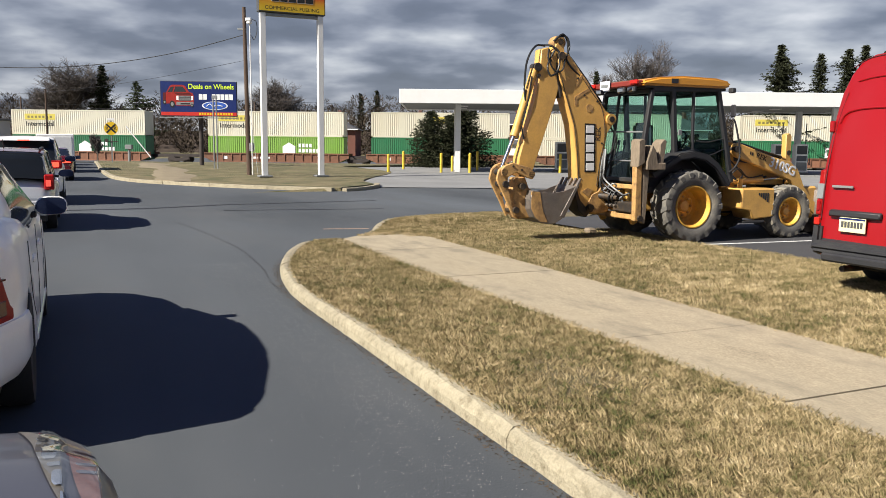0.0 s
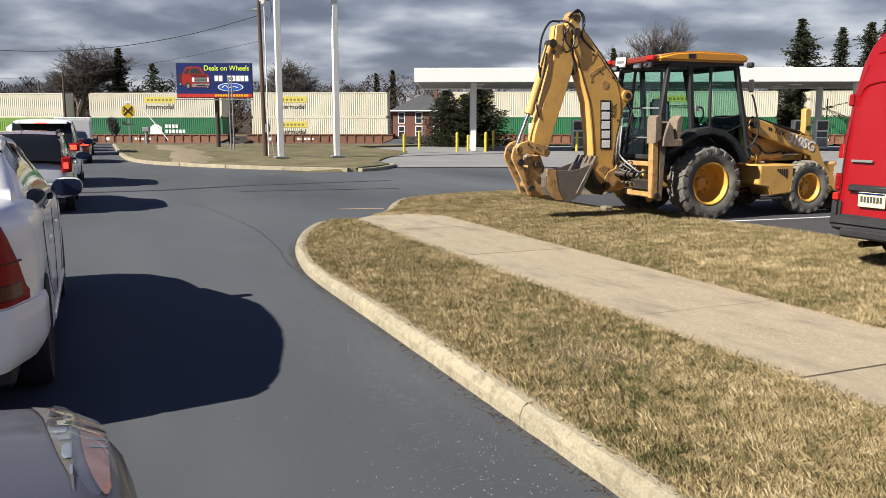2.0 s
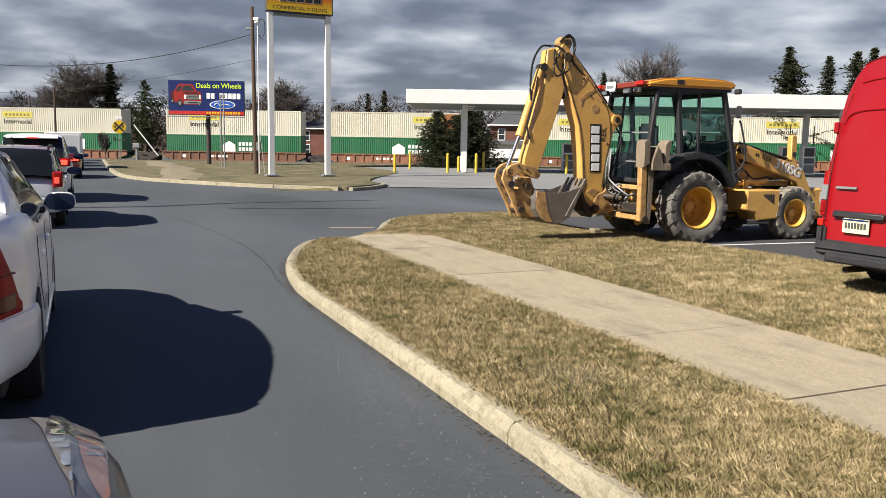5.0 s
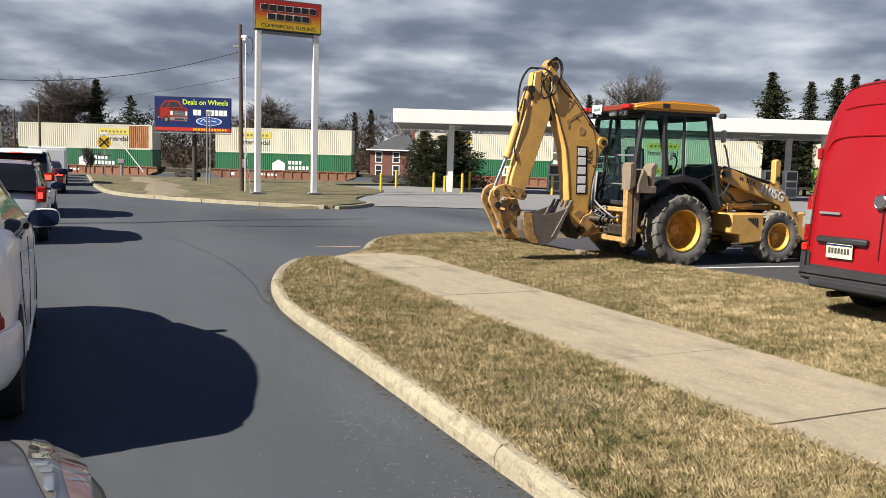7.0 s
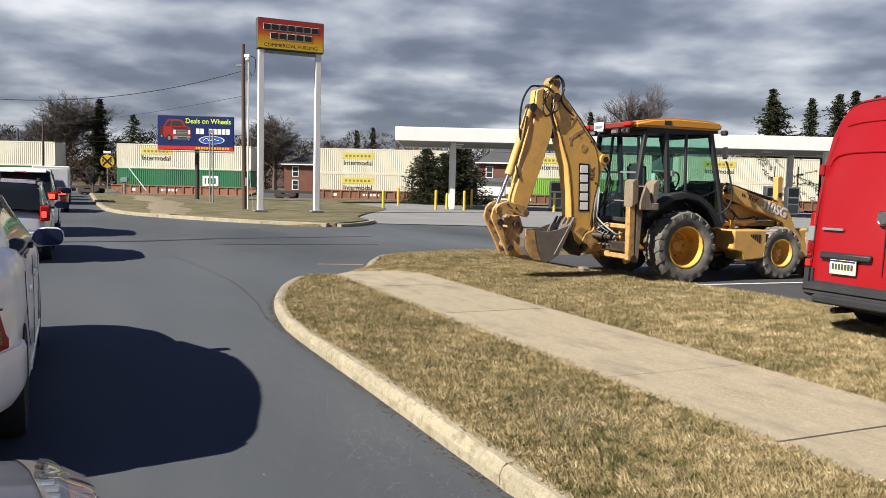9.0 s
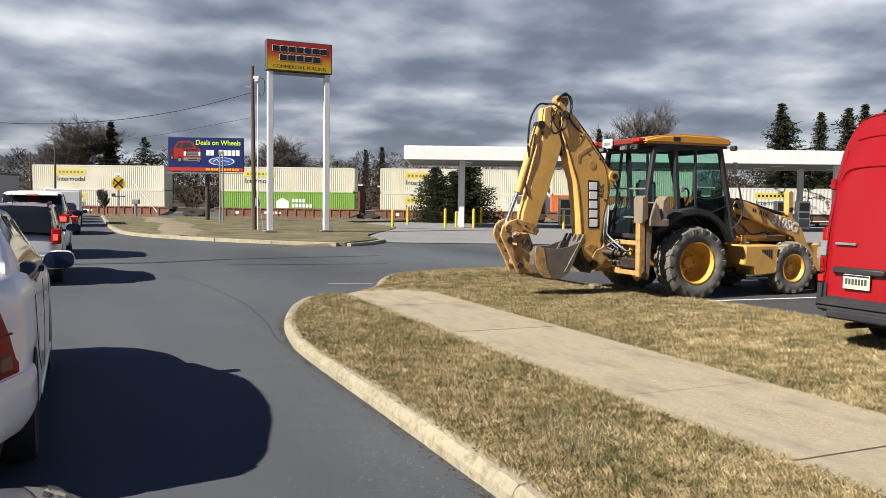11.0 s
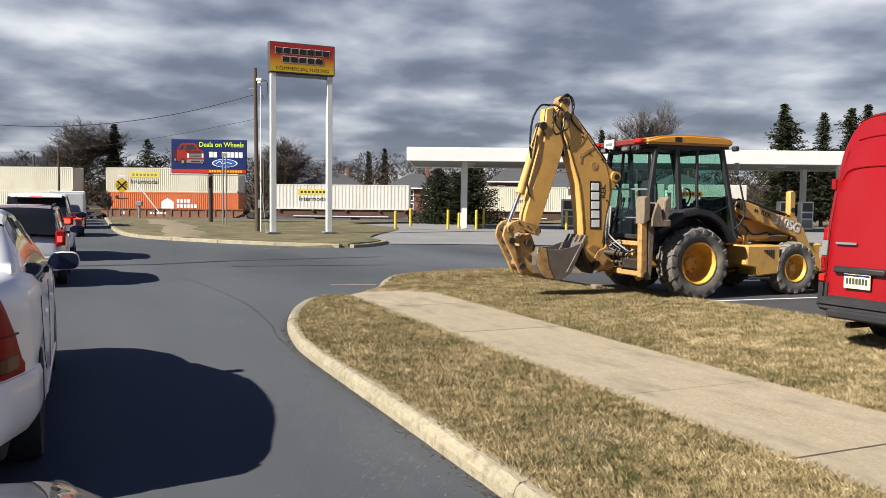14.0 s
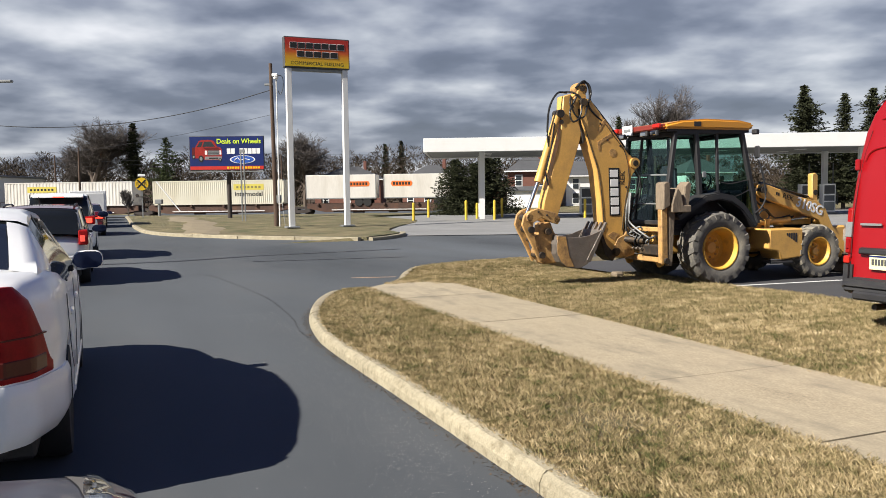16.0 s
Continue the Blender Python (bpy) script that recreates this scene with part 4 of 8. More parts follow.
# ---- fuel station canopy ----
canopy = empty("fuel_canopy", pose(0, 0, APZ), "white flat-roofed fuel station canopy on slim columns", "canopy")
FZ0, FZ1 = 4.12, 4.95
CX0, CX1, CY0, CY1 = -2.62, 30.0, 48.9, 58.0
for nm, b in (("fascia", (CX0, CX1, CY0, CY0 + 0.12)), ("fascia", (CX0, CX1, CY1 - 0.12, CY1)), ("fascia", (CX0, CX0 + 0.12, CY0 + 0.122, CY1 - 0.122)), ("fascia", (CX1 - 0.12, CX1, CY0 + 0.122, CY1 - 0.122))):
    part(nm, box(*b, FZ0, FZ1, 0.02), WHITE, canopy)
part("soffit", box(CX0 + 0.13, CX1 - 0.13, CY0 + 0.13, CY1 - 0.13, FZ0 + 0.06, FZ0 + 0.16), GREY, canopy, "grey metal soffit")
part("roof", box(CX0 + 0.13, CX1 - 0.13, CY0 + 0.13, CY1 - 0.13, FZ1 - 0.3, FZ1 - 0.2), GREY, canopy)
for i in range(6):
    for y in (52.5, 55.5):
        part("light_fitting", box(1 + i * 5, 1.6 + i * 5, y, y + 0.6, FZ0 + 0.02, FZ0 + 0.058, 0.01), LABELW, canopy)
for x in (0.92, 24.3):
    for y in (51.0, 56.2):
        part("column", box(x - 0.17, x + 0.17, y - 0.17, y + 0.17, 0, FZ0 + 0.06, 0.02), WHITE, canopy)


def bollard(x, y, h=1.1, lean=0.0):
    b = cyl((0, 0, -0.05), (0, 0, h - 0.05), 0.085, seg=14)
    cyl((0, 0, h - 0.05), (0, 0, h), 0.085, 0.03, seg=14, bm=b)
    ob = sharp(part("bollard", b, YELLOW_P))
    ob.matrix_basis = pose(x, y, APZ, 0, lean, 0)
    return tagged(ob, "yellow painted steel bollard on the concrete apron", "bollard", "bollards")


for x, y, h in ((-3.35, 50.2, 1.1), (-2.75, 57.0, 1.25), (-0.1, 50.0, 1.2), (1.65, 50.0, 1.2), (0.6, 52.4, 1.0), (2.3, 54.6, 1.3), (7.4, 51.5, 1.2), (8.3, 53.0, 1.3), (23.6, 49.8, 1.25), (25.2, 49.8, 1.25), (22.6, 54.8, 1.2)):
    bollard(x, y, h)


def fuel_pump(x, y):
    ob = empty("fuel_pump", pose(x, y, APZ), "white and dark grey fuel pump under the canopy", "fuel pump", "fuel pumps")
    part("cabinet", box(-0.4, 0.4, -0.3, 0.3, 0.12, 1.95, 0.03), LABELW, ob)
    part("plinth", box(-0.5, 0.5, -0.4, 0.4, 0, 0.12, 0.02), APRON, ob)
    part("screen_panel", box(-0.33, 0.33, -0.315, -0.29, 1.3, 1.85, 0.01), DKGREY, ob, "dark display panel")
    part("slate_panel", box(-0.33, 0.33, -0.315, -0.29, 0.85, 1.2, 0.01), mat("pump_slate", (0.09, 0.10, 0.115), 0.5, vary=0.1, bump=0), ob)
    part("lower_panel", box(-0.33, 0.33, -0.315, -0.29, 0.25, 0.78, 0.01), GREY, ob)
    part("fuel_hose", tube([(0.42, -0.1, 1.7), (0.55, -0.15, 1.2), (0.6, -0.15, 0.6), (0.48, -0.12, 0.9), (0.43, -0.12, 1.3)], 0.025), HOSE, ob)
    return ob


for x, y in ((21.9, 53.4), (23.3, 53.4), (7.9, 54.5)):
    fuel_pump(x, y)
for x in (22.35, 23.9):
    ob = part("hose_mast", cyl((0, 0, 0), (0, 0, 3.3), 0.04, seg=8), DKGREY)
    ob.matrix_basis = pose(x, 54.0, APZ)
    tagged(ob, "thin dark hose mast beside the fuel pumps", "mast", "hose masts")

# ---- station pylon sign ----
SIGNFACE = mat("sign_face", (0.45, 0.03, 0.01), 0.35, vary=0.05, bump=0)
sg_nodes, sg_link = SIGNFACE.node_tree.nodes, SIGNFACE.node_tree.links.new
sg_pos, sg_sep, sg_ramp = sg_nodes.new("ShaderNodeTexCoord"), sg_nodes.new("ShaderNodeSeparateXYZ"), sg_nodes.new("ShaderNodeValToRGB")
sg_map = sg_nodes.new("ShaderNodeMapRange")
sg_map.inputs["From Min"].default_value, sg_map.inputs["From Max"].default_value = 8.80, 10.30
sg_link(sg_pos.outputs["Object"], sg_sep.inputs[0])
sg_link(sg_sep.outputs[2], sg_map.inputs[0])
sg_link(sg_map.outputs[0], sg_ramp.inputs[0])
sg_el = sg_ramp.color_ramp.elements
sg_el.new(0.5), sg_el.new(0.7)
for e_, (p_, c_) in zip(sg_el, ((0.10, (0.66, 0.44, 0.015)), (0.34, (0.66, 0.30, 0.012)), (0.52, (0.56, 0.09, 0.010)), (0.80, (0.42, 0.022, 0.010)))):
    e_.position, e_.color = p_, (*c_, 1)
sg_link(sg_ramp.outputs[0], sg_nodes["Principled BSDF"].inputs["Base Color"])

pylon = empty("pylon_sign", pose(-7.50, 41.0, 0.03, 0, 0, 25) @ Matrix.Scale(0.921, 4), "tall white two-post sign with a red and yellow panel", "sign")
for x in (-1.56, 1.56):
    part("post", box(x - 0.15, x + 0.15, -0.15, 0.15, 0.1, 8.72, 0.02), WHITE, pylon)
    part("foot_plate", box(x - 0.35, x + 0.35, -0.35, 0.35, 0.12, 0.20, 0.01), GREY, pylon)
part("cabinet", box(-1.81, 1.81, -0.22, 0.22, 8.74, 10.37, 0.03), DKGREY, pylon, "dark sign cabinet edge")
part("sign_face", box(-1.75, 1.75, -0.235, -0.218, 8.80, 10.31), SIGNFACE, pylon, "red panel fading to yellow at its foot")
for z, n, w in ((9.91, 7, 0.435), (9.46, 5, 0.46)):
    for i in range(n):
        x = (i - n / 2) * w + 0.02
        part("name_bar", box(x + 0.02, x + w - 0.05, -0.252, -0.242, z - 0.15, z + 0.15, 0.02), LABELK, pylon, "black name bar")
        part("bar_outline", box(x + 0.006, x + w - 0.036, -0.242, -0.234, z - 0.166, z + 0.166, 0.02), LABELW, pylon, "pale outline of a name bar")
lettering("COMMERCIAL FUELING", 0.25, LABELK, pylon, Matrix.Translation((0, -0.2365, 8.97)), wide=1.12, bold=0.0)
part("frame", box(-1.6, 1.6, -0.1, 0.1, 8.56, 8.72, 0.02), GREY, pylon)

# ---- billboard ----
bill = empty("billboard", pose(-17.8, 60.0, 0.1, 0, 0, 4), "blue roadside billboard with a red pickup picture on one steel post", "billboard")
BW, BZ0, BZ1 = 2.74, 3.62, 6.14
part("post", cyl((0.05, 0.25, 0), (0.05, 0.25, 6.0), 0.16, seg=14), IRON, bill)
part("frame", box(-BW, BW, 0.0, 0.18, BZ0, BZ1, 0.02), DKGREY, bill)
part("face", box(-BW + 0.04, BW - 0.04, -0.02, 0.0, BZ0 + 0.04, BZ1 - 0.04), BILLBLUE, bill, "deep blue printed face")
part("red_band", box(-BW + 0.05, BW - 0.05, -0.026, -0.019, BZ0 + 0.05, BZ0 + 0.30), BILLRED, bill)
part("catwalk", box(-BW, BW, -0.45, 0.0, BZ0 - 0.14, BZ0 - 0.08), GREY, bill)
lettering("Deals on Wheels", 0.50, BILLLIME, bill, Matrix.Translation((0.90, -0.03, BZ1 - 0.40)), wide=0.94, bold=0.016)
for i in range(8):
    if i != 2:
        part("name_bar", box(0.02 + i * 0.31, 0.28 + i * 0.31, -0.03, -0.02, BZ0 + 1.20, BZ0 + 1.60, 0), LABELW, bill)
part("oval_rim", lathe([(0.30, -0.032), (0.30, -0.02)], 28, m=Matrix.Translation((1.15, 0, BZ0 + 0.78)) @ Matrix.Diagonal((3.1, 1, 1, 1))), LABELW, bill)
part("oval_mark", lathe([(0.265, -0.04), (0.265, -0.03)], 28, m=Matrix.Translation((1.15, 0, BZ0 + 0.78)) @ Matrix.Diagonal((3.15, 1, 1, 1))), mat("oval_blue", (0.03, 0.10, 0.42), 0.4, vary=0.1, bump=0), bill)
bm = tube([(0.55, -0.045, BZ0 + 0.72), (0.8, -0.045, BZ0 + 0.9), (1.0, -0.045, BZ0 + 0.72), (1.3, -0.045, BZ0 + 0.82), (1.7, -0.045, BZ0 + 0.74)], 0.03, 6)
part("oval_stroke", bm, LABELW, bill)
bm = bmesh.new()
for i in range(13):
    box(0.0 + i * 0.19, 0.13 + i * 0.19, -0.034, -0.025, BZ0 + 0.10, BZ0 + 0.26, 0, bm)
part("address_bars", bm, SIGNYEL, bill)
# printed pickup picture, flat on the face
TRUCKRED = mat("truck_print_red", (0.30, 0.018, 0.012), 0.4, vary=0.3, scale=2.5, bump=0)
TRUCKDARK = mat("truck_print_dark", (0.10, 0.008, 0.008), 0.4, vary=0.3, scale=3, bump=0)
flat = lambda name, prof, m, d: part(name, prism([(px0 + a, pz0 + b) for a, b in prof], -0.022 - d, -0.020), m, bill)
px0, pz0 = -2.55, BZ0 + 0.50
flat("picture_bed", [(0.0, 0.55), (0.02, 1.18), (0.55, 1.22), (0.55, 0.45)], TRUCKDARK, 0.003)
flat("picture_body", [(0.22, 0.40), (0.25, 1.20), (0.52, 1.66), (0.70, 1.74), (1.42, 1.74), (1.62, 1.66), (1.86, 1.24), (2.12, 1.16), (2.20, 0.98), (2.20, 0.42), (2.02, 0.26), (0.95, 0.26), (0.80, 0.40)], TRUCKRED, 0.004)
flat("picture_windscreen", [(0.78, 1.24), (0.92, 1.62), (1.44, 1.62), (1.70, 1.24)], WINGLASS, 0.008)
flat("picture_side_glass", [(0.36, 1.22), (0.58, 1.58), (0.82, 1.60), (0.68, 1.22)], WINGLASS, 0.008)
flat("picture_hood_shade", [(0.80, 1.18), (1.02, 1.02), (2.08, 1.02), (1.92, 1.18)], TRUCKDARK, 0.007)
flat("picture_grille", [(1.16, 0.60), (1.16, 0.98), (2.00, 0.98), (2.00, 0.60)], DKGREY, 0.008)
for b_ in (0.66, 0.77, 0.88):
    flat("picture_grille_bar", [(1.18, b_), (1.18, b_ + 0.035), (1.98, b_ + 0.035), (1.98, b_)], GREY, 0.012)
flat("picture_bumper", [(0.94, 0.30), (0.96, 0.52), (2.18, 0.52), (2.16, 0.30)], GREY, 0.008)
flat("picture_intake", [(1.25, 0.34), (1.25, 0.44), (1.92, 0.44), (1.92, 0.34)], LABELK, 0.012)
for xa, xb in ((0.96, 1.12), (2.03, 2.15)):
    flat("picture_lamp", [(xa, 0.66), (xa, 0.96), (xb, 0.96), (xb, 0.66)], LABELW, 0.012)
for wx, wz, wr_ in ((0.66, 0.36, 0.25), (0.12, 0.50, 0.16), (2.06, 0.28, 0.13)):
    part("picture_wheel", lathe([(wr_, -0.036), (wr_, -0.02)], 20, m=Matrix.Translation((px0 + wx, 0, pz0 + wz)) @ Matrix.Diagonal((0.75, 1, 1, 1))), LABELK, bill)
    part("picture_rim", lathe([(wr_ * 0.55, -0.042), (wr_ * 0.55, -0.034)], 20, m=Matrix.Translation((px0 + wx, 0, pz0 + wz)) @ Matrix.Diagonal((0.75, 1, 1, 1))), GREY, bill)

# ---- poles and wires ----


def utility_pole(x, y, h, r=0.15, lean=0.0, label="brown wooden utility pole with wires"):
    ob = empty("utility_pole", pose(x, y, 0.05, 0, lean, 0), label, "utility pole")
    part("pole", cyl((0, 0, -0.1), (0, 0, h), r, r * 0.7, seg=12), POLEWOOD, ob)
    return ob


up1 = utility_pole(-10.25, 43.2, 8.7, 0.13, -0.7)
part("insulator_bracket", box(-0.35, 0.1, -0.06, 0.06, 7.55, 7.65, 0.01), GREY, up1)
part("meter_box", box(0.1, 0.32, -0.2, 0.0, 1.3, 1.75, 0.02), GREY, up1)
lamp_pole = empty("lamp_pole", pose(-10.02, 43.0, 0.1), "slim white metal lamp pole beside the utility pole", "lamp pole")
part("mast", cyl((0, 0, 0), (0.0, 0, 7.9), 0.032, seg=10), WHITE, lamp_pole)
part("lamp_head", merge(box(-0.18, 0.12, -0.25, 0.12, 7.9, 8.06, 0.03), cyl((0, -0.1, 7.8), (0, -0.1, 7.92), 0.14, seg=12)), LABELW, lamp_pole)
part("cable_coil", tube([(0.1, 0, 8.0), (0.33, 0, 7.9), (0.36, 0, 7.4), (0.2, 0, 7.0), (0.08, 0, 7.2)], 0.018), HOSE, lamp_pole)
guy = part("guy_wire", cyl(*[(-9.5, 42.0, 0.1), (-10.1, 43.1, 3.2)], 0.012, seg=5), GREY)
tagged(guy, "thin guy wire from the utility pole to the grass", "wire")
sp = empty("signal_post", pose(-14.6, 52.6, 0.1), "slim grey twin-pipe post in front of the billboard", "post")
part("pipe", cyl((-0.1, 0, 0), (-0.1, 0, 4.6), 0.045, seg=8), GREY, sp)
part("pipe", cyl((0.1, 0, 0), (0.1, 0, 4.6), 0.045, seg=8), GREY, sp)
part("collar", box(-0.17, 0.17, -0.06, 0.06, 4.5, 4.7, 0.01), GREY, sp)


def wire(a, b, sag, r=0.02, label="black overhead wire sagging between poles"):
    a, b = Vector(a), Vector(b)
    pts = [a + (b - a) * (i / 8) + Vector((0, 0, -sag * 4 * (i / 8) * (1 - i / 8))) for i in range(9)]
    return tagged(part("overhead_wire", tube(pts, r, 5), HOSE), label, "wire", "overhead wires")


wire((-10.4, 43.2, 7.35), (-34, 42, 7.6), 1.95)
wire((-10.4, 43.2, 6.05), (-62, 90, 8.2), 1.6, 0.010)
for u0, z0 in ((-120, 7.2), (-120, 6.6)):
    wire(track(u0, 12, z0), track(-30, 12, z0 + 0.4), 0.8, 0.02)
    wire(track(-30, 12, z0 + 0.4), track(60, 12, z0), 0.8, 0.02)
for u in (-62, -30, 20, 60):
    x, y, _ = track(u, 12)
    utility_pole(x, y, 7.8 if u < -40 else 7.2, 0.14, 0, "weathered wooden utility pole behind the railway")
utility_pole(-41.5, 86, 7.2, 0.13, 0.4, "slim wooden pole beside the crossing")

lampst = empty("street_lamp", pose(-29.0, 44.5, 0.0), "grey street lamp with a long arm over the road", "street lamp")
part("mast", cyl((0, 0, 0), (0, 0, 8.0), 0.09, 0.06, seg=10), GREY, lampst)
part("arm", tube([(0, 0, 7.6), (0.8, 0, 8.0), (3.2, 0, 8.25)], 0.035, 6), GREY, lampst)
part("lamp_head", box(3.1, 4.0, -0.14, 0.14, 8.18, 8.32, 0.04), GREY, lampst)

# ---- railway crossing sign ----
rr = empty("crossing_sign", pose(-26.9, 66.5, 0.50, 0, 0, 12), "round yellow railway crossing warning sign on a post", "road sign")
part("post", box(-0.05, 0.05, 0.03, 0.09, -0.6, 3.05), GREY, rr)
part("disc", lathe([(0.53, 0.0), (0.53, 0.03)], 32, m=Matrix.Translation((0, 0, 2.4))), SIGNYEL, rr, "yellow disc")
bm = bmesh.new()
for a in (45, -45):
    box(-0.49, 0.49, -0.012, 0.0, -0.07, 0.07, 0, bm, Matrix.Translation((0, 0, 2.4)) @ pose(0, 0, 0, 0, a, 0))
part("cross", bm, LABELK, rr)
for x in (-0.31, 0.31):
    lettering("R", 0.38, LABELK, rr, Matrix.Translation((x, -0.006, 2.4)))
part("light_bar", merge(box(-0.5, 0.5, 0.0, 0.06, 1.3, 1.38, 0), cyl((-0.38, -0.05, 1.45), (-0.38, 0.05, 1.45), 0.14, seg=14)), IRON, rr)
part("top_plate", box(-0.28, 0.28, 0.0, 0.03, 3.03, 3.22, 0.01), LABELW, rr)
gate = empty("crossing_gate", pose(-27.6, 72, 0.0), "crossing gate stand with a slanting arm by the railway", "barrier")
part("stand", cyl((0, 0, 0), (0, 0, 1.4), 0.12, seg=10), GREY, gate)
part("arm", cyl((-0.2, 0, 3.2), (1.9, 0, 0.5), 0.05, seg=8), LABELW, gate)
part("counterweight", box(-0.3, 0.3, -0.2, 0.2, 1.2, 1.6, 0.03), GREY, gate)

# ---- houses and the building beyond the railway ----


def house(x, y, w, d, h, turn, label, wall=BRICK, roof_h=2.4, wins=2, base=None):
    ob = empty("house", pose(x, y, ground_z(x, y), 0, 0, turn), label, "house", "houses beyond the railway")
    part("wall", box(-w / 2, w / 2, -d / 2, d / 2, -0.3, h), wall, ob)
    if base:
        part("porch_wall", box(-w / 2 - 0.05, w / 2 + 0.05, -d / 2 - 1.4, -d / 2 - 0.01, -0.3, h * 0.46), LABELW, ob, "white porch front")
        part("porch_roof", prism([(-d / 2 - 1.8, h * 0.47), (-d / 2 + 0.1, h * 0.58), (-d / 2 + 0.1, h * 0.53), (-d / 2 - 1.8, h * 0.43)], -w / 2 - 0.2, w / 2 + 0.2, 0, None, pose(0, 0, 0, 0, 0, 90) @ Matrix.Diagonal((1, -1, 1, 1))), SHINGLE, ob)
    e = 0.5
    bm = bmesh.new()
    q = [bm.verts.new(p) for p in ((-w / 2 - e, -d / 2 - e, h), (w / 2 + e, -d / 2 - e, h), (w / 2 + e, d / 2 + e, h), (-w / 2 - e, d / 2 + e, h))]
    r = [bm.verts.new(p) for p in ((-w * 0.12, 0, h + roof_h), (w * 0.12, 0, h + roof_h))]
    for f in ((q[0], q[1], r[1], r[0]), (q[1], q[2], r[1]), (q[2], q[3], r[0], r[1]), (q[3], q[0], r[0]), (q[3], q[2], q[1], q[0])):
        bm.faces.new(f)
    part("roof", bm, SHINGLE, ob)
    part("gutter", box(-w / 2 - e, w / 2 + e, -d / 2 - e - 0.1, -d / 2 - e, h - 0.05, h + 0.12), LABELW, ob)
    part("chimney", box(w * 0.2, w * 0.2 + 0.5, -0.3, 0.3, h + 0.8, h + roof_h + 0.9, 0.02), BRICK, ob)
    for fl in (0.24, 0.74):
        if base and fl < 0.5:
            continue
        for i in range(wins):
            cx = (i + 0.5) / wins * w - w / 2
            win = part("window", box(cx - 0.55, cx + 0.55, -d / 2 - 0.06, -d / 2 + 0.05, h * fl - 0.85, h * fl + 0.85, 0.02), LABELW, ob, "white framed sash window")
            for z0, z1 in ((-0.72, -0.04), (0.04, 0.72)):
                part("pane", box(cx - 0.42, cx + 0.42, -d / 2 - 0.075, -d / 2 - 0.055, h * fl + z0, h * fl + z1), WINGLASS, win)
    return ob


house(-5.4, 128, 8.0, 9, 4.0, -8, "red brick house with a grey hipped roof", wins=3)
house(1.5, 133, 8.5, 9, 4.0, -8, "red brick house with a grey hipped roof", wins=2)
house(9.4, 122, 6.2, 8, 5.0, -6, "red brick house with a white porch and hipped roof", wins=2, base=True)
house(17.0, 124, 5.6, 8, 4.2, 4, "small white sided house with a grey roof", LABELW, 2.4, 2)
house(22, 132, 10, 9, 4.0, 5, "pale sided bungalow with a grey roof", CWHITE, 2.2, 3)
house(-20, 140, 11, 9, 4.4, 0, "dark red brick house with a grey hipped roof", wins=3)
house(42, 150, 9, 9, 5.0, 12, "white sided house with a grey roof", LABELW, 2.6, 2)
whs = empty("warehouse", pose(-86, 128, -0.2, 0, 0, 4), "long low white warehouse beyond the railway", "warehouse")
part("wall", box(-14, 14, -9, 9, 0, 5.4), LABELW, whs)
part("roof", box(-14.2, 14.2, -9.2, 9.2, 5.4, 5.75, 0.03), GREY, whs)
part("loading_door", box(-9, -5, -9.06, -8.98, 0, 4), GREY, whs)

# ---- trees ----


def bare_tree(x, y, h, spread, seed, label="bare winter tree with fine twigs", depth=5, z=None, broad=1.0):
    rnd = random.Random(seed)
    ob = empty("bare_tree", pose(x, y, ground_z(x, y) if z is None else z, 0, 0, rnd.uniform(0, 360)) @ Matrix.Diagonal((broad, broad, 1, 1)), label, "tree", "bare trees")
    tv, tf, wv, wf = [], [], [], []

    def limb(v, f, a, b, r0, r1, seg):
        d = (b - a)
        q = d.to_track_quat("Z", "Y")
        k0 = len(v)
        for p, r in ((a, r0), (b, r1)):
            for k in range(seg):
                ang = 2 * math.pi * k / seg
                v.append(tuple(p + q @ Vector((r * math.cos(ang), r * math.sin(ang), 0))))
        for k in range(seg):
            f.append((k0 + k, k0 + (k + 1) % seg, k0 + seg + (k + 1) % seg, k0 + seg + k))

    def grow(p, d, length, r, lev):
        steps = 3
        for i in range(steps):
            q = p + d * (length / steps)
            r2 = r * (0.86 if lev else 0.9)
            if lev < 3:
                limb(tv, tf, p, q, r, r2, 6 if lev < 2 else 4)
            else:
                limb(wv, wf, p, q, max(r, 0.020), max(r2, 0.013), 3)
            if lev < depth and (i > 0 or lev > 0):
                for _ in range(2):
                    ax = Vector((rnd.uniform(-1, 1), rnd.uniform(-1, 1), rnd.uniform(-0.15, 0.6) + (0.25 if lev == 0 else 0)))
                    nd = (d * 0.75 + ax.normalized() * (0.85 * spread)).normalized()
                    nd.z = max(nd.z, -0.1)
                    grow(q, nd, length * rnd.uniform(0.5, 0.72), r2 * 0.58, lev + 1)
            p, r = q, r2
            d = (d + Vector((rnd.uniform(-0.15, 0.15), rnd.uniform(-0.15, 0.15), 0.06))).normalized()
        if lev < depth:
            grow(p, d, length * 0.62, r * 0.8, lev + 1)

    grow(Vector((0, 0, -0.2)), Vector((0.03, 0.02, 1)).normalized(), h * 0.36, h * 0.022, 0)
    raw("trunk", tv, tf, BARK, ob)
    raw("crown", wv, wf, TWIG, ob)
    return ob


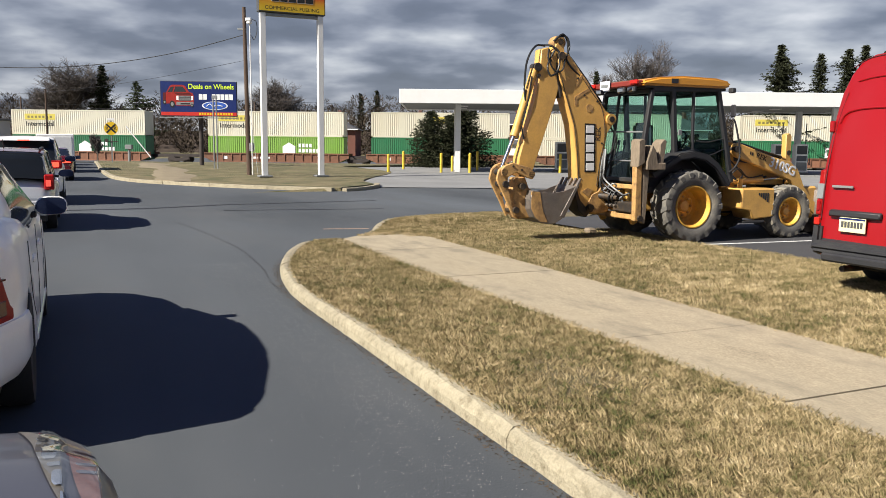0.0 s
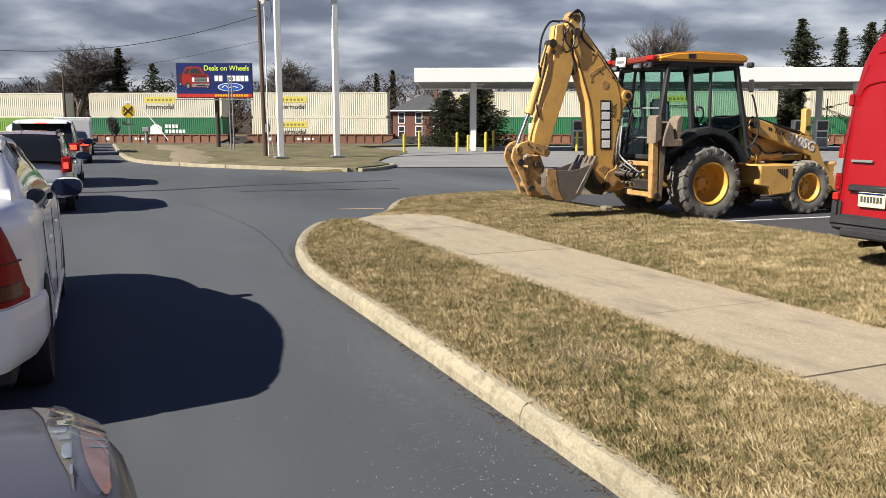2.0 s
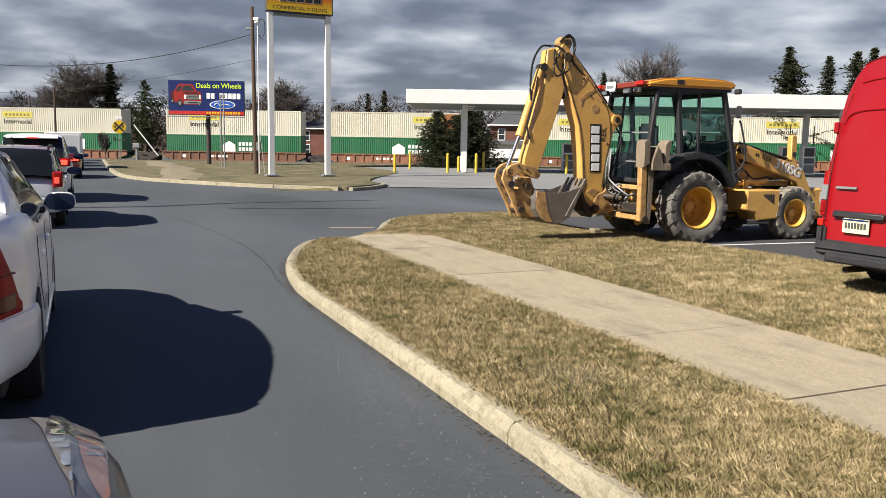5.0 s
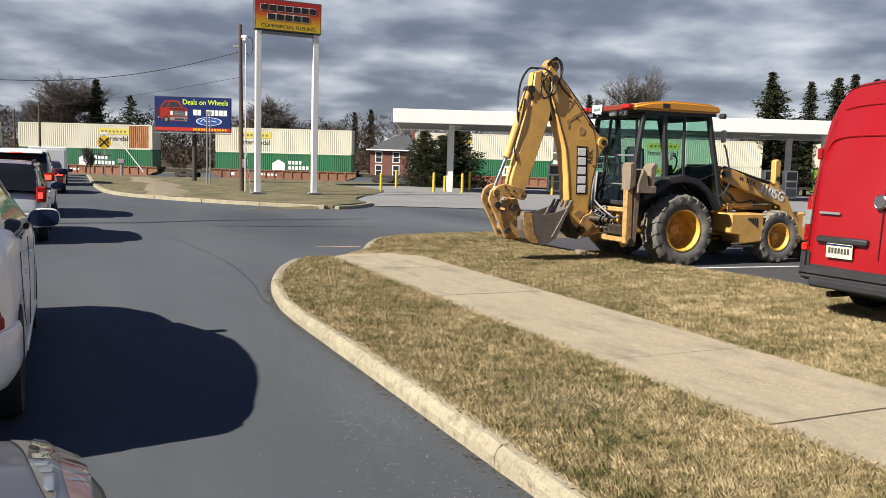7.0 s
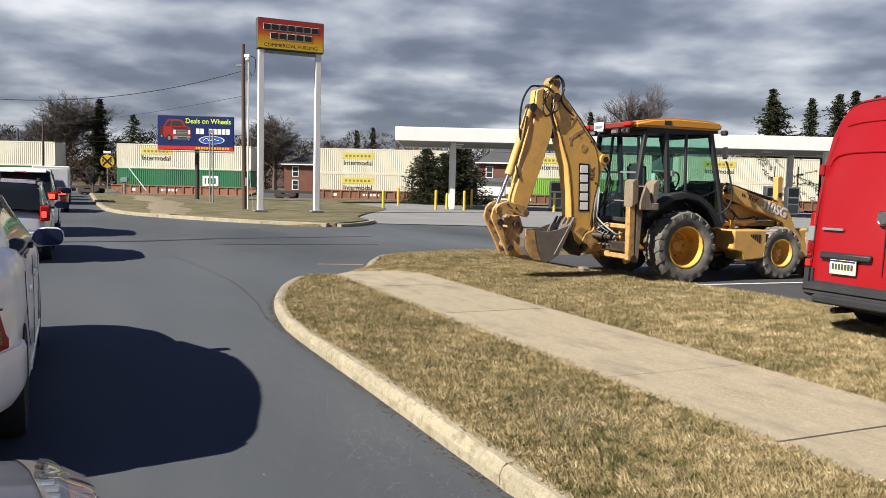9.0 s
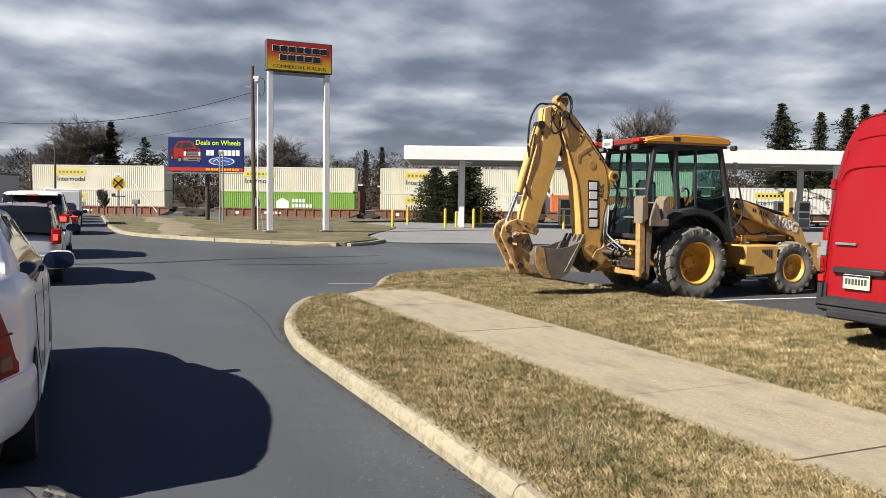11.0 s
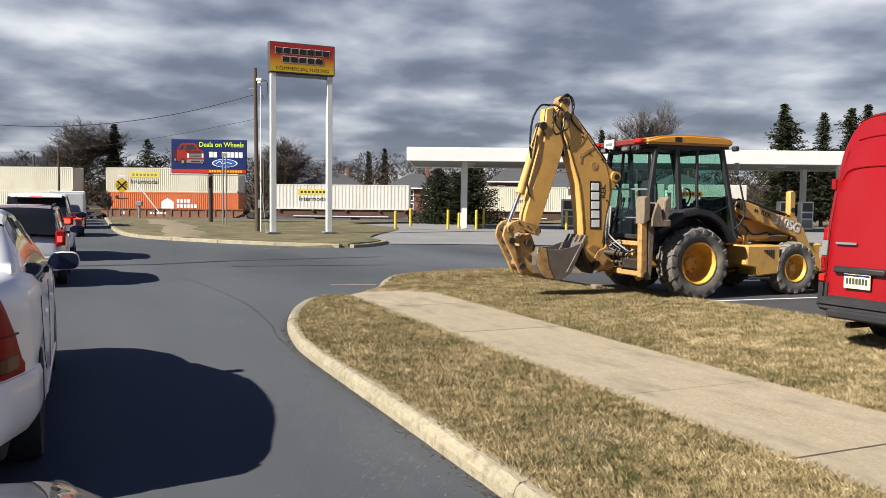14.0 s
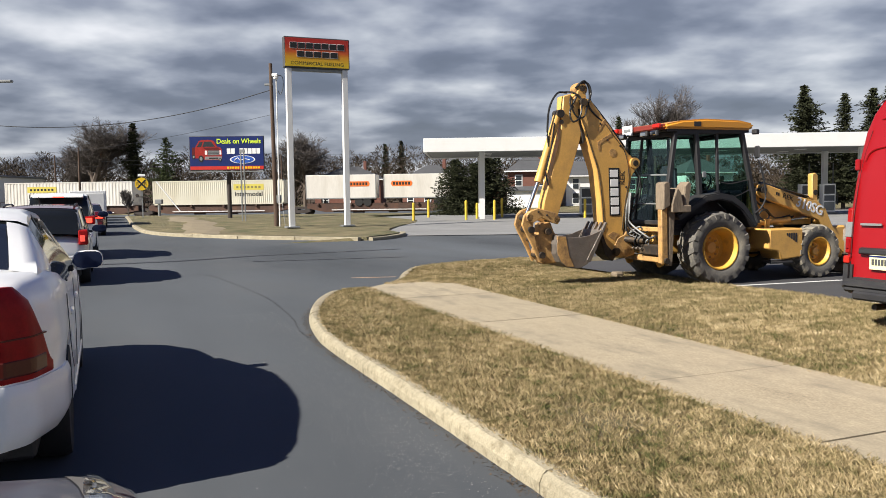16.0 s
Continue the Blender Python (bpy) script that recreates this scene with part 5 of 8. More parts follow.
def conifer(x, y, h, w, seed, material=NEEDLE, label="dark green conifer with drooping boughs", ragged=0.35, base=0.06, z=None, density=1.0, leaf=1.0, taper=0.8):
    rnd = random.Random(seed)
    ob = empty("conifer", pose(x, y, ground_z(x, y) if z is None else z), label, "tree", "conifers")
    part("trunk", cyl((0, 0, -0.3), (0, 0, h * 0.97), h * 0.018, 0.02, seg=8), BARK, ob)
    v, f = [], []
    n = int(h * 26 * density)
    tiers = [(rnd.uniform(0, 6.28), rnd.uniform(0.55, 1.1)) for _ in range(40)]
    for i in range(n):
        t = (i + rnd.random()) / n
        z0 = h * (base + (1 - base) * t)
        reach = w * (1 - t) ** taper * rnd.uniform(1 - ragged, 1.08) + 0.15
        a = rnd.uniform(0, 2 * math.pi)
        turn_, grow_ = tiers[int(t * h * 1.1) % 40]
        reach *= grow_ * (1 - ragged * (0.45 + 0.45 * math.sin(a + turn_)))
        da = Vector((math.cos(a), math.sin(a), 0))
        side = Vector((-da.y, da.x, 0))
        droop = rnd.uniform(-0.35, 0.1)
        m = max(3, int(reach * 5))
        for k in range(m):
            s = (k + rnd.random()) / m
            c = da * (reach * s) + Vector((0, 0, z0 + droop * reach * s + 0.15 * reach * s * s))
            for _ in range(3):
                sz = rnd.uniform(0.10, 0.24) * (0.6 + h / 24) * leaf
                o = Vector((rnd.uniform(-1, 1), rnd.uniform(-1, 1), rnd.uniform(-0.7, 0.5))) * sz
                p = c + o
                d1 = (da * rnd.uniform(0.3, 1) + side * rnd.uniform(-1, 1) + Vector((0, 0, rnd.uniform(-0.5, 0.4)))).normalized() * sz * 1.7
                d2 = Vector((rnd.uniform(-1, 1), rnd.uniform(-1, 1), rnd.uniform(-1, 1))).normalized() * sz * 0.6
                b0 = len(v)
                v += [tuple(p - d2), tuple(p + d2), tuple(p + d1)]
                f.append((b0, b0 + 1, b0 + 2))
    raw("crown", v, f, material, ob)
    return ob


bare_tree(-63.5, 136, 18, 1.4, 2, "broad bare winter tree with fine twigs", broad=1.5)
bare_tree(-70, 146, 13, 1.4, 15)
bare_tree(-27.6, 138, 14.5, 1.4, 3, broad=1.35)
bare_tree(-31, 146, 11.5, 1.3, 21)
bare_tree(40, 170, 26, 1.0, 5)
bare_tree(36, 176, 21, 1.0, 6)
bare_tree(-38, 90, 4.2, 0.5, 9, "small bare sapling beside the railway", 4)
bare_tree(46, 76, 7.5, 0.8, 31)
bare_tree(42, 72, 6.0, 0.9, 32)
bare_tree(51, 74, 6.5, 0.9, 33)
conifer(-56.2, 136, 14.4, 2.9, 4, NEEDLE_D, "tall narrow dark spruce behind the railway", 0.5, 0.12, None, 1.4, 1.0, 0.55)
conifer(-49.9, 134, 11.8, 7.5, 7, NEEDLE, "broad open pine behind the railway", 0.55, 0.15, None, 0.7)
conifer(29.6, 160, 16.4, 3.4, 8, NEEDLE_D, ragged=0.5)
conifer(39.4, 97, 14.6, 7.0, 10, NEEDLE_D, "tall ragged dark pine behind the fuel station", 0.75, 0.15, None, 2.2, 0.75, 0.75)
conifer(41.2, 100, 13.4, 6.5, 22, NEEDLE_D, "tall ragged dark pine behind the fuel station", 0.75, 0.15, None, 2.2, 0.75, 0.72)
conifer(44.6, 98, 13.7, 6.4, 11, NEEDLE_D, "tall dark spruce behind the fuel station", 0.45, 0.08, None, 2.2, 0.7, 0.9)
conifer(48.4, 99, 14.4, 7.0, 13, NEEDLE_D, "tall ragged dark pine behind the fuel station", 0.7, 0.12, None, 2.2, 0.75, 0.72)
conifer(50.8, 100, 15.0, 7.0, 23, NEEDLE_D, "tall ragged dark pine behind the fuel station", 0.7, 0.12, None, 2.2, 0.75, 0.72)
conifer(54, 101, 14.6, 6.4, 14, NEEDLE_D, "tall dark spruce behind the fuel station", 0.45, 0.1, None, 2.4, 0.7, 0.7)
conifer(-0.9, 63.0, 4.3, 2.6, 16, NEEDLE_D, "dense dark evergreen bush behind the canopy column", 0.25, 0.0, 0.05, 8.0, 0.62, 0.5)
conifer(1.7, 63.6, 5.2, 3.0, 17, NEEDLE_D, "dense dark evergreen bush behind the canopy column", 0.25, 0.0, 0.05, 8.0, 0.62, 0.5)
conifer(0.5, 62.6, 4.0, 2.8, 18, NEEDLE_D, "dense dark evergreen bush behind the canopy column", 0.25, 0.0, 0.05, 8.0, 0.62, 0.5)
conifer(-21.5, 215, 15, 3.2, 19, NEEDLE_D)
conifer(-17.5, 218, 16, 3.0, 20, NEEDLE_D)


def ridge(x, y):
    return smooth(172, 235, y) * (5.5 + 3.0 * noise.noise(Vector((x * 0.012, y * 0.01, 4))))


vs, fs = [], []
for j in range(10):
    y = 168 + j * 14
    for i in range(61):
        x = -360 + i * 12
        vs.append((x, y, ground_z(x, y) + ridge(x, y) + (0.5 * noise.noise(Vector((x * 0.11, y * 0.1, 7))) if j > 1 else -0.1)))
for j in range(9):
    for i in range(60):
        a = j * 61 + i
        fs.append((a, a + 1, a + 62, a + 61))
tagged(raw("wooded_rise", vs, fs, HILL), "low brown wooded rise behind the houses", "hill", kind="structure")


def far_woods():
    rnd = random.Random(77)
    v, f = [], []
    for row in range(4):
        for i in range(185):
            x = -330 + i * 3.7 + rnd.uniform(-2, 2)
            y = 152 + row * 34 + rnd.uniform(-13, 13)
            h = rnd.uniform(5.5, 10) * (0.85 + 0.5 * noise.noise(Vector((x * 0.03, y * 0.02, 1)))) + row * 0.6
            z0 = ground_z(x, y) + ridge(x, y)
            for _ in range(420):
                a, q = rnd.uniform(0, 6.28), rnd.random() ** 1.15
                rr_ = h * 0.36 * math.sqrt(rnd.random()) * (0.3 + math.sin(min(q * 1.1, 1) * 2.9))
                p = Vector((x + rr_ * math.cos(a), y + rr_ * math.sin(a), z0 + h * q))
                ln, wd = rnd.uniform(0.4, 1.1), rnd.uniform(0.07, 0.19)
                up_ = Vector((math.cos(a) * 0.7, math.sin(a) * 0.7, rnd.uniform(0.3, 1.2))).normalized() * ln
                sd = Vector((rnd.uniform(-1, 1), rnd.uniform(-1, 1), rnd.uniform(-0.3, 0.3))).normalized() * wd
                b0 = len(v)
                v += [tuple(p - sd), tuple(p + sd), tuple(p + up_)]
                f.append((b0, b0 + 1, b0 + 2))
    ob = raw("far_woods", v, f, WOODS)
    tagged(ob, "brown leafless woods along the far rise", "woods", kind="stuff")


far_woods()

# ---- backhoe loader ----
backhoe = empty("backhoe_loader", pose(3.86, 14.99, 0, 0, 0, 22), "worn yellow backhoe loader parked at the edge of the lot", "backhoe")


def tractor_wheel(name, x, y, z, r, w, rim_r, out, lugs, dish):
    """A bar-tread tyre on a dished yellow rim; out is the side that faces away from the machine."""
    hub = empty(name, Matrix.Translation((x, y, z)))
    hub.parent = backhoe
    h = w / 2
    prof = [(rim_r, -h * 0.72), (rim_r + 0.05, -h * 0.92), (r * 0.80, -h), (r * 0.93, -h * 0.9), (r * 0.965, -h * 0.55), (r * 0.97, 0), (r * 0.965, h * 0.55), (r * 0.93, h * 0.9), (r * 0.80, h), (rim_r + 0.05, h * 0.92), (rim_r, h * 0.72)]
    prof += [(rim_r - 0.02, h * 0.6), (rim_r - 0.02, -h * 0.6), prof[0]]
    sharp(part("tyre", lathe(prof, 48, caps=False), TYRE, hub, "muddy black bar-tread tyre"), 40)
    for side in (-1, 1):
        own = bmesh.new()
        pr = []
        for y0, da, wd in ((0.0, 14, 0.028), (h * 0.55, 6, 0.034), (h * 1.02, 0, 0.045)):
            for rad in (r * 0.93 if y0 < h * 0.9 else r * 0.80, r if y0 < h * 0.9 else r * 0.93):
                for sgn in (-1, 1):
                    a = radians(da) + sgn * wd / r
                    pr.append(own.verts.new((rad * math.cos(a), side * y0, rad * math.sin(a))))
        for s in (0, 4):
            a, b, c, d = pr[s:s + 4]
            e, f, g, i = pr[s + 4:s + 8]
            own.faces.new((c, d, i, g))
            own.faces.new((a, c, g, e))
            own.faces.new((b, f, i, d))
        own.faces.new((pr[8], pr[10], pr[11], pr[9]))
        own.faces.new((pr[0], pr[1], pr[3], pr[2]))
        bmesh.ops.recalc_face_normals(own, faces=own.faces)
        lug = part("tread_lug", own, TYRE, hub)
        for k in range(lugs):
            if k:
                twin = new("tread_lug", lug.data)
                twin.parent = hub
            else:
                twin = lug
            twin.matrix_basis = pose(0, 0, 0, 0, 360 / lugs * (k + (0.5 if side > 0 else 0)), 0)
    o = out
    face = o * (h * 0.8 - dish)
    rim = lathe([(0.02, face - o * 0.03), (rim_r - 0.03, face - o * 0.03), (rim_r - 0.012, face + o * 0.03), (rim_r + 0.0, o * h * 0.70), (rim_r + 0.02, o * h * 0.80), (rim_r + 0.012, o * h * 0.88), (rim_r - 0.006, o * h * 0.88), (rim_r - 0.014, o * h * 0.76), (rim_r - 0.03, o * h * 0.6), (rim_r - 0.04, face + o * 0.05), (rim_r - 0.06, face), (rim_r * 0.66, face - o * 0.015), (rim_r * 0.58, face + o * 0.012), (0.02, face + o * 0.012)], 48)
    sharp(part("rim", rim, RIMY, hub, "deep dished yellow steel rim"))
    sharp(part("hub", lathe([(rim_r * 0.30, face - o * 0.02), (rim_r * 0.30, face + o * 0.05), (rim_r * 0.24, face + o * 0.075), (0.01, face + o * 0.08)], 24), DEEREY, hub))
    for k in range(8):
        a = 2 * math.pi * k / 8
        c = (rim_r * 0.46 * math.cos(a), rim_r * 0.46 * math.sin(a))
        part("wheel_bolt", cyl((c[0], face, c[1]), (c[0], face + o * 0.03, c[1]), 0.022, seg=6), RUSTY, hub)
    return hub


tractor_wheel("rear_wheel", 0.10, -0.86, 0.72, 0.64, 0.46, 0.355, -1, 18, 0.30)
tractor_wheel("rear_wheel", 0.10, 0.86, 0.72, 0.64, 0.46, 0.355, 1, 18, 0.30)
tractor_wheel("front_wheel", 2.38, -0.82, 0.585, 0.495, 0.33, 0.25, -1, 16, 0.16)
tractor_wheel("front_wheel", 2.38, 0.82, 0.585, 0.495, 0.33, 0.25, 1, 16, 0.16)

P = lambda name, bm, m, label="", sh=True: (sharp(part(name, bm, m, backhoe, label)) if sh else part(name, bm, m, backhoe, label))

# frame and axles
P("main_frame", prism([(-0.95, 0.62), (-0.95, 1.05), (0.9, 1.0), (3.1, 0.98), (3.1, 0.62), (0.9, 0.55)], -0.34, 0.34, 0.02), DEEREY)
P("rear_axle", cyl((0.10, -0.7, 0.72), (0.10, 0.7, 0.72), 0.16, seg=16), GREASE)
P("front_axle", box(2.28, 2.48, -0.7, 0.7, 0.5, 0.68, 0.03), DEEREY)
P("gearbox", box(-0.5, 1.4, -0.28, 0.28, 0.42, 0.66, 0.05), GREASE)
P("drive_shaft", cyl((1.3, 0, 0.55), (2.3, 0, 0.55), 0.05, seg=10), GREASE)

# cab
CABY = 0.70
RT, RB, FT, FB = (-0.60, 2.72), (-0.82, 1.16), (0.80, 2.76), (1.19, 1.12)


def bar(name, a, b, w, m=BLACKP, parent=backhoe):
    """A square post from a to b."""
    a, b = Vector(a), Vector(b)
    d = b - a
    own = box(-w / 2, w / 2, -w / 2, w / 2, 0, d.length, w * 0.18)
    bmesh.ops.transform(own, matrix=Matrix.Translation(a) @ d.to_track_quat("Z", "Y").to_matrix().to_4x4(), verts=own.verts)
    return part(name, own, m, parent)


cab = empty("cab", Matrix(), "black-framed glass operator cab")
cab.parent = backhoe
for s in (-1, 1):
    y = s * CABY
    bar("rear_post", (RB[0], y, RB[1]), (RT[0], y, RT[1]), 0.085, parent=cab)
    bar("front_post", (FB[0], y, FB[1]), (FT[0], y, FT[1]), 0.09, parent=cab)
    bar("door_post", (-0.08, y, 1.60), (-0.17, y, 2.74), 0.09, parent=cab)
    bar("window_post", (0.30, y, 1.70), (0.27, y, 2.74), 0.05, parent=cab)
    bar("top_rail", (RT[0], y, RT[1]), (FT[0], y, FT[1]), 0.08, parent=cab)
    # side panes with their edges
    for pr in ([(-0.58, 2.66), (-0.24, 2.68), (-0.15, 1.68), (-0.38, 1.58), (-0.72, 1.42)], [(-0.10, 2.69), (0.22, 2.70), (0.26, 1.75), (-0.03, 1.72)], [(0.33, 2.70), (0.74, 2.72), (1.12, 1.2), (0.92, 1.18), (0.72, 1.55), (0.36, 1.74)]):
        g = part("side_pane", prism(pr, y - 0.006, y + 0.006), CABGLASS, cab, "greenish glass pane")
        g.visible_shadow = False
    part("lower_panel", prism([(-0.12, 1.62), (0.34, 1.72), (0.34, 1.52), (-0.10, 1.50)], y - 0.03, y + 0.03, 0.01), BLACKP, cab)
    if s < 0:
        part("door_handle", box(-0.06, 0.02, y - 0.06, y - 0.03, 1.95, 2.05, 0.01), GREY, cab)
for z, xr, xf in ((2.70, RT[0], FT[0] - 0.02), (1.17, RB[0], FB[0])):
    bar("rear_rail", (xr, -CABY, z), (xr, CABY, z), 0.08, parent=cab)
    bar("front_rail", (xf, -CABY, z), (xf, CABY, z), 0.08, parent=cab)
bar("rear_mullion", (-0.66, 0.18, 2.70), (-0.80, 0.20, 1.2), 0.045, parent=cab)
bar("rear_mid_rail", (-0.70, -CABY, 2.0), (-0.70, CABY, 2.02), 0.03, GREY, parent=cab)
bar("rear_mid_rail", (-0.79, -CABY, 1.5), (-0.79, CABY, 1.5), 0.025, GREY, parent=cab)
for nm, x0, x1, z0, z1 in (("rear_pane", RB[0] + 0.02, RT[0] + 0.01, 1.2, 2.68), ("front_pane", FB[0] - 0.02, FT[0] - 0.01, 1.3, 2.72)):
    bm = bmesh.new()
    q = [bm.verts.new(p) for p in ((x0, -CABY + 0.05, z0), (x0, CABY - 0.05, z0), (x1, CABY - 0.05, z1), (x1, -CABY + 0.05, z1))]
    bm.faces.new(q)
    ex = bmesh.ops.extrude_face_region(bm, geom=list(bm.faces))
    for v in ex["geom"]:
        if isinstance(v, bmesh.types.BMVert):
            v.co.x += 0.008
    bmesh.ops.recalc_face_normals(bm, faces=bm.faces)
    part(nm, bm, CABGLASS, cab, "greenish glass pane").visible_shadow = False
P("cab_floor", box(-0.75, 1.1, -0.64, 0.64, 1.05, 1.15, 0.02), BLACKP)
roof = prism([(-0.86, 2.78), (-0.84, 2.86), (-0.5, 2.93), (0.0, 2.965), (0.7, 2.95), (1.0, 2.90), (1.03, 2.83), (0.9, 2.78)], -0.80, 0.80, 0.06, seg=3)
P("cab_roof", roof, DEEREO, "orange-yellow moulded cab roof")
P("roof_gutter", box(-0.78, 0.95, -0.74, 0.74, 2.74, 2.785, 0.01), BLACKP)
P("rear_visor", box(-0.93, -0.78, -0.72, 0.72, 2.77, 2.87, 0.02), mat("visor_red", (0.20, 0.03, 0.02), 0.4, vary=0.15, bump=0.05), "dark red lamp visor across the rear of the roof")
for y in (-0.62, -0.32, 0.35, 0.6):
    P("work_lamp", box(-0.99, -0.92, y - 0.1, y + 0.1, 2.66, 2.76, 0.02), BLACKP)
    P("lamp_lens", box(-1.0, -0.985, y - 0.08, y + 0.08, 2.68, 2.745, 0.01), REFLECTOR)
for y in (-0.66, 0.64):
    P("tail_lamp", box(-0.98, -0.9, y - 0.1, y + 0.1, 2.79, 2.87, 0.02), REDLENS)
P("paper_plate", box(-0.965, -0.955, 0.05, 0.36, 2.72, 2.90), LABELW, "white plate with plain bars")
P("plate_bars", box(-0.972, -0.966, 0.10, 0.31, 2.79, 2.84), GREY)
P("marker_flag", prism([(-0.93, 2.70), (-0.93, 2.52), (-0.85, 2.5), (-0.82, 2.68)], 0.70, 0.72), ORANGE_FLAG, "orange warning flag")
P("roof_label", box(-0.28, -0.14, -0.806, -0.79, 2.83, 2.91, 0), BLACKP)
P("corner_lamp", box(0.93, 1.03, -0.92, -0.80, 2.70, 2.79, 0.02), BLACKP)
P("seat_base", box(-0.15, 0.35, -0.26, 0.26, 1.15, 1.55, 0.06), BLACKP)
P("seat_back", prism([(-0.30, 1.55), (-0.16, 1.55), (-0.20, 2.18), (-0.32, 2.18)], -0.26, 0.26, 0.05, seg=2), mat("seat_cloth", (0.03, 0.034, 0.05), 0.8, vary=0.2, bump=0.2))
P("steering_column", cyl((0.75, 0, 1.2), (0.55, 0, 1.85), 0.04, seg=8), BLACKP)
rim = tube([(0.55 + 0.06 * math.cos(a), 0.19 * math.sin(a), 1.86 + 0.18 * math.cos(a)) for a in [i * math.pi / 6 for i in range(13)]], 0.016, 6)
P("steering_wheel", rim, BLACKP)
P("dashboard", box(0.7, 1.05, -0.5, 0.5, 1.3, 1.72, 0.05), BLACKP)
for y in (-0.3, -0.12, 0.12, 0.3):
    P("control_lever", tube([(-0.55, y, 1.15), (-0.6, y, 1.5), (-0.55, y, 1.8)], 0.014, 6), BLACKP)
    P("lever_knob", cyl((-0.56, y, 1.78), (-0.55, y, 1.86), 0.028, seg=8), BLACKP)
P("mirror", box(1.0, 1.04, -0.93, -0.80, 2.28, 2.5, 0.02), BLACKP)
P("grab_rail", tube([(1.12, -0.78, 2.25), (1.17, -0.80, 2.1), (1.28, -0.80, 1.65), (1.22, -0.78, 1.42), (1.08, -0.76, 1.3)], 0.017, 8), BLACKP)
# fenders
for s in (-1, 1):
    prof = [(-0.80, 1.30), (-0.45, 1.50), (-0.20, 1.64), (0.10, 1.68), (0.38, 1.63), (0.62, 1.48), (0.80, 1.28), (0.92, 1.10), (0.84, 1.06), (0.72, 1.20), (0.55, 1.38), (0.34, 1.51), (0.10, 1.56), (-0.16, 1.53), (-0.42, 1.40), (-0.72, 1.22)]
    P("fender", prism(prof, s * 0.62, s * 1.04, 0.02, seg=2), BLACKP, "dusty black plastic fender")
    P("inner_arch", prism([(-0.72, 1.24), (-0.16, 1.53), (0.34, 1.51), (0.72, 1.2), (0.92, 1.06), (0.6, 0.95), (-0.7, 0.95)], s * 0.56, s * 0.63, 0), BLACKP)

# engine hood and front
P("engine_hood", prism([(1.16, 1.05), (1.16, 1.90), (1.5, 1.86), (2.2, 1.70), (2.66, 1.56), (2.78, 1.40), (2.82, 1.05)], -0.40, 0.40, 0.06, seg=2), DKGREY, "dark grey sloping engine hood")
P("hood_side", prism([(1.3, 1.06), (1.3, 1.52), (2.2, 1.42), (2.7, 1.28), (2.7, 1.06)], -0.425, -0.395, 0.01), DEEREY)
P("front_grille", box(2.74, 2.86, -0.36, 0.36, 0.98, 1.42, 0.03), BLACKP)
P("front_frame", prism([(2.85, 0.62), (2.85, 1.0), (3.36, 1.03), (3.38, 0.42), (3.05, 0.42)], -0.62, 0.62, 0.03), DEEREY)
ARM = [(1.28, 1.80), (1.36, 1.84), (2.20, 1.58), (2.62, 1.50), (2.82, 1.36), (3.00, 1.02), (3.42, 0.60), (3.30, 0.48), (2.92, 0.80), (2.66, 1.14), (2.45, 1.22), (1.34, 1.58), (1.26, 1.66)]
for s in (-1, 1):
    y0, y1 = sorted((s * 0.56, s * 0.66))
    P("loader_arm", prism(ARM, y0, y1, 0.012), DEEREY)
    P("arm_pin", cyl((1.32, s * 0.5, 1.72), (1.32, s * 0.72, 1.72), 0.06, seg=14), GREASE)
    P("lift_cylinder", cyl((1.35, s * 0.5, 1.12), (2.1, s * 0.5, 1.16), 0.055, seg=12), DEEREY)
    P("lift_rod", cyl((2.1, s * 0.5, 1.16), (2.62, s * 0.5, 1.20), 0.03, seg=10), CHROME)
    P("mast_plate", prism([(1.18, 1.0), (1.18, 1.84), (1.40, 1.86), (1.46, 1.4), (1.5, 1.0)], s * 0.44 - 0.03, s * 0.44 + 0.03, 0.01), DEEREY)
P("cross_tube", cyl((2.85, -0.56, 1.1), (2.85, 0.56, 1.1), 0.07, seg=12), DEEREY)
P("arm_stand", prism([(2.53, 1.42), (2.52, 2.0), (2.60, 2.03), (2.66, 1.98), (2.66, 1.42)], -0.62, -0.50, 0.012), DEEREY)
P("stand_cap", cyl((2.60, -0.63, 1.66), (2.60, -0.49, 1.66), 0.05, seg=10), GREASE)
P("loader_bucket", prism([(3.30, 0.95), (3.42, 1.02), (3.62, 0.98), (3.50, 0.70), (3.62, 0.32), (4.25, 0.16), (4.25, 0.12), (3.42, 0.12), (3.28, 0.40)], -1.05, 1.05, 0.015), STEEL, "worn steel front loader bucket")
for p in ([(1.3, -0.47, 1.55), (1.5, -0.5, 1.38), (1.62, -0.52, 1.25), (1.48, -0.54, 1.15), (1.36, -0.52, 1.25), (1.5, -0.55, 1.36), (1.75, -0.52, 1.2), (2.1, -0.52, 1.24)], [(1.3, -0.45, 1.45), (1.42, -0.52, 1.2), (1.7, -0.5, 1.12), (2.2, -0.5, 1.22)], [(1.35, -0.55, 1.86), (1.8, -0.52, 1.76), (2.4, -0.5, 1.6), (2.75, -0.5, 1.46)], [(1.35, -0.58, 1.84), (1.9, -0.57, 1.72), (2.5, -0.56, 1.58)]):
    P("hydraulic_hose", tube(p, 0.017, 6), HOSE)
P("filler_neck", cyl((1.52, -0.58, 0.98), (1.52, -0.58, 1.18), 0.045, seg=10), DEEREY)
tank = P("step_tank", prism([(1.22, 1.02), (1.98, 1.02), (1.98, 0.50), (1.5, 0.46), (1.42, 0.62), (1.22, 0.66)], -0.98, -0.46, 0.025), DEEREY, "yellow side tank with vent slots")
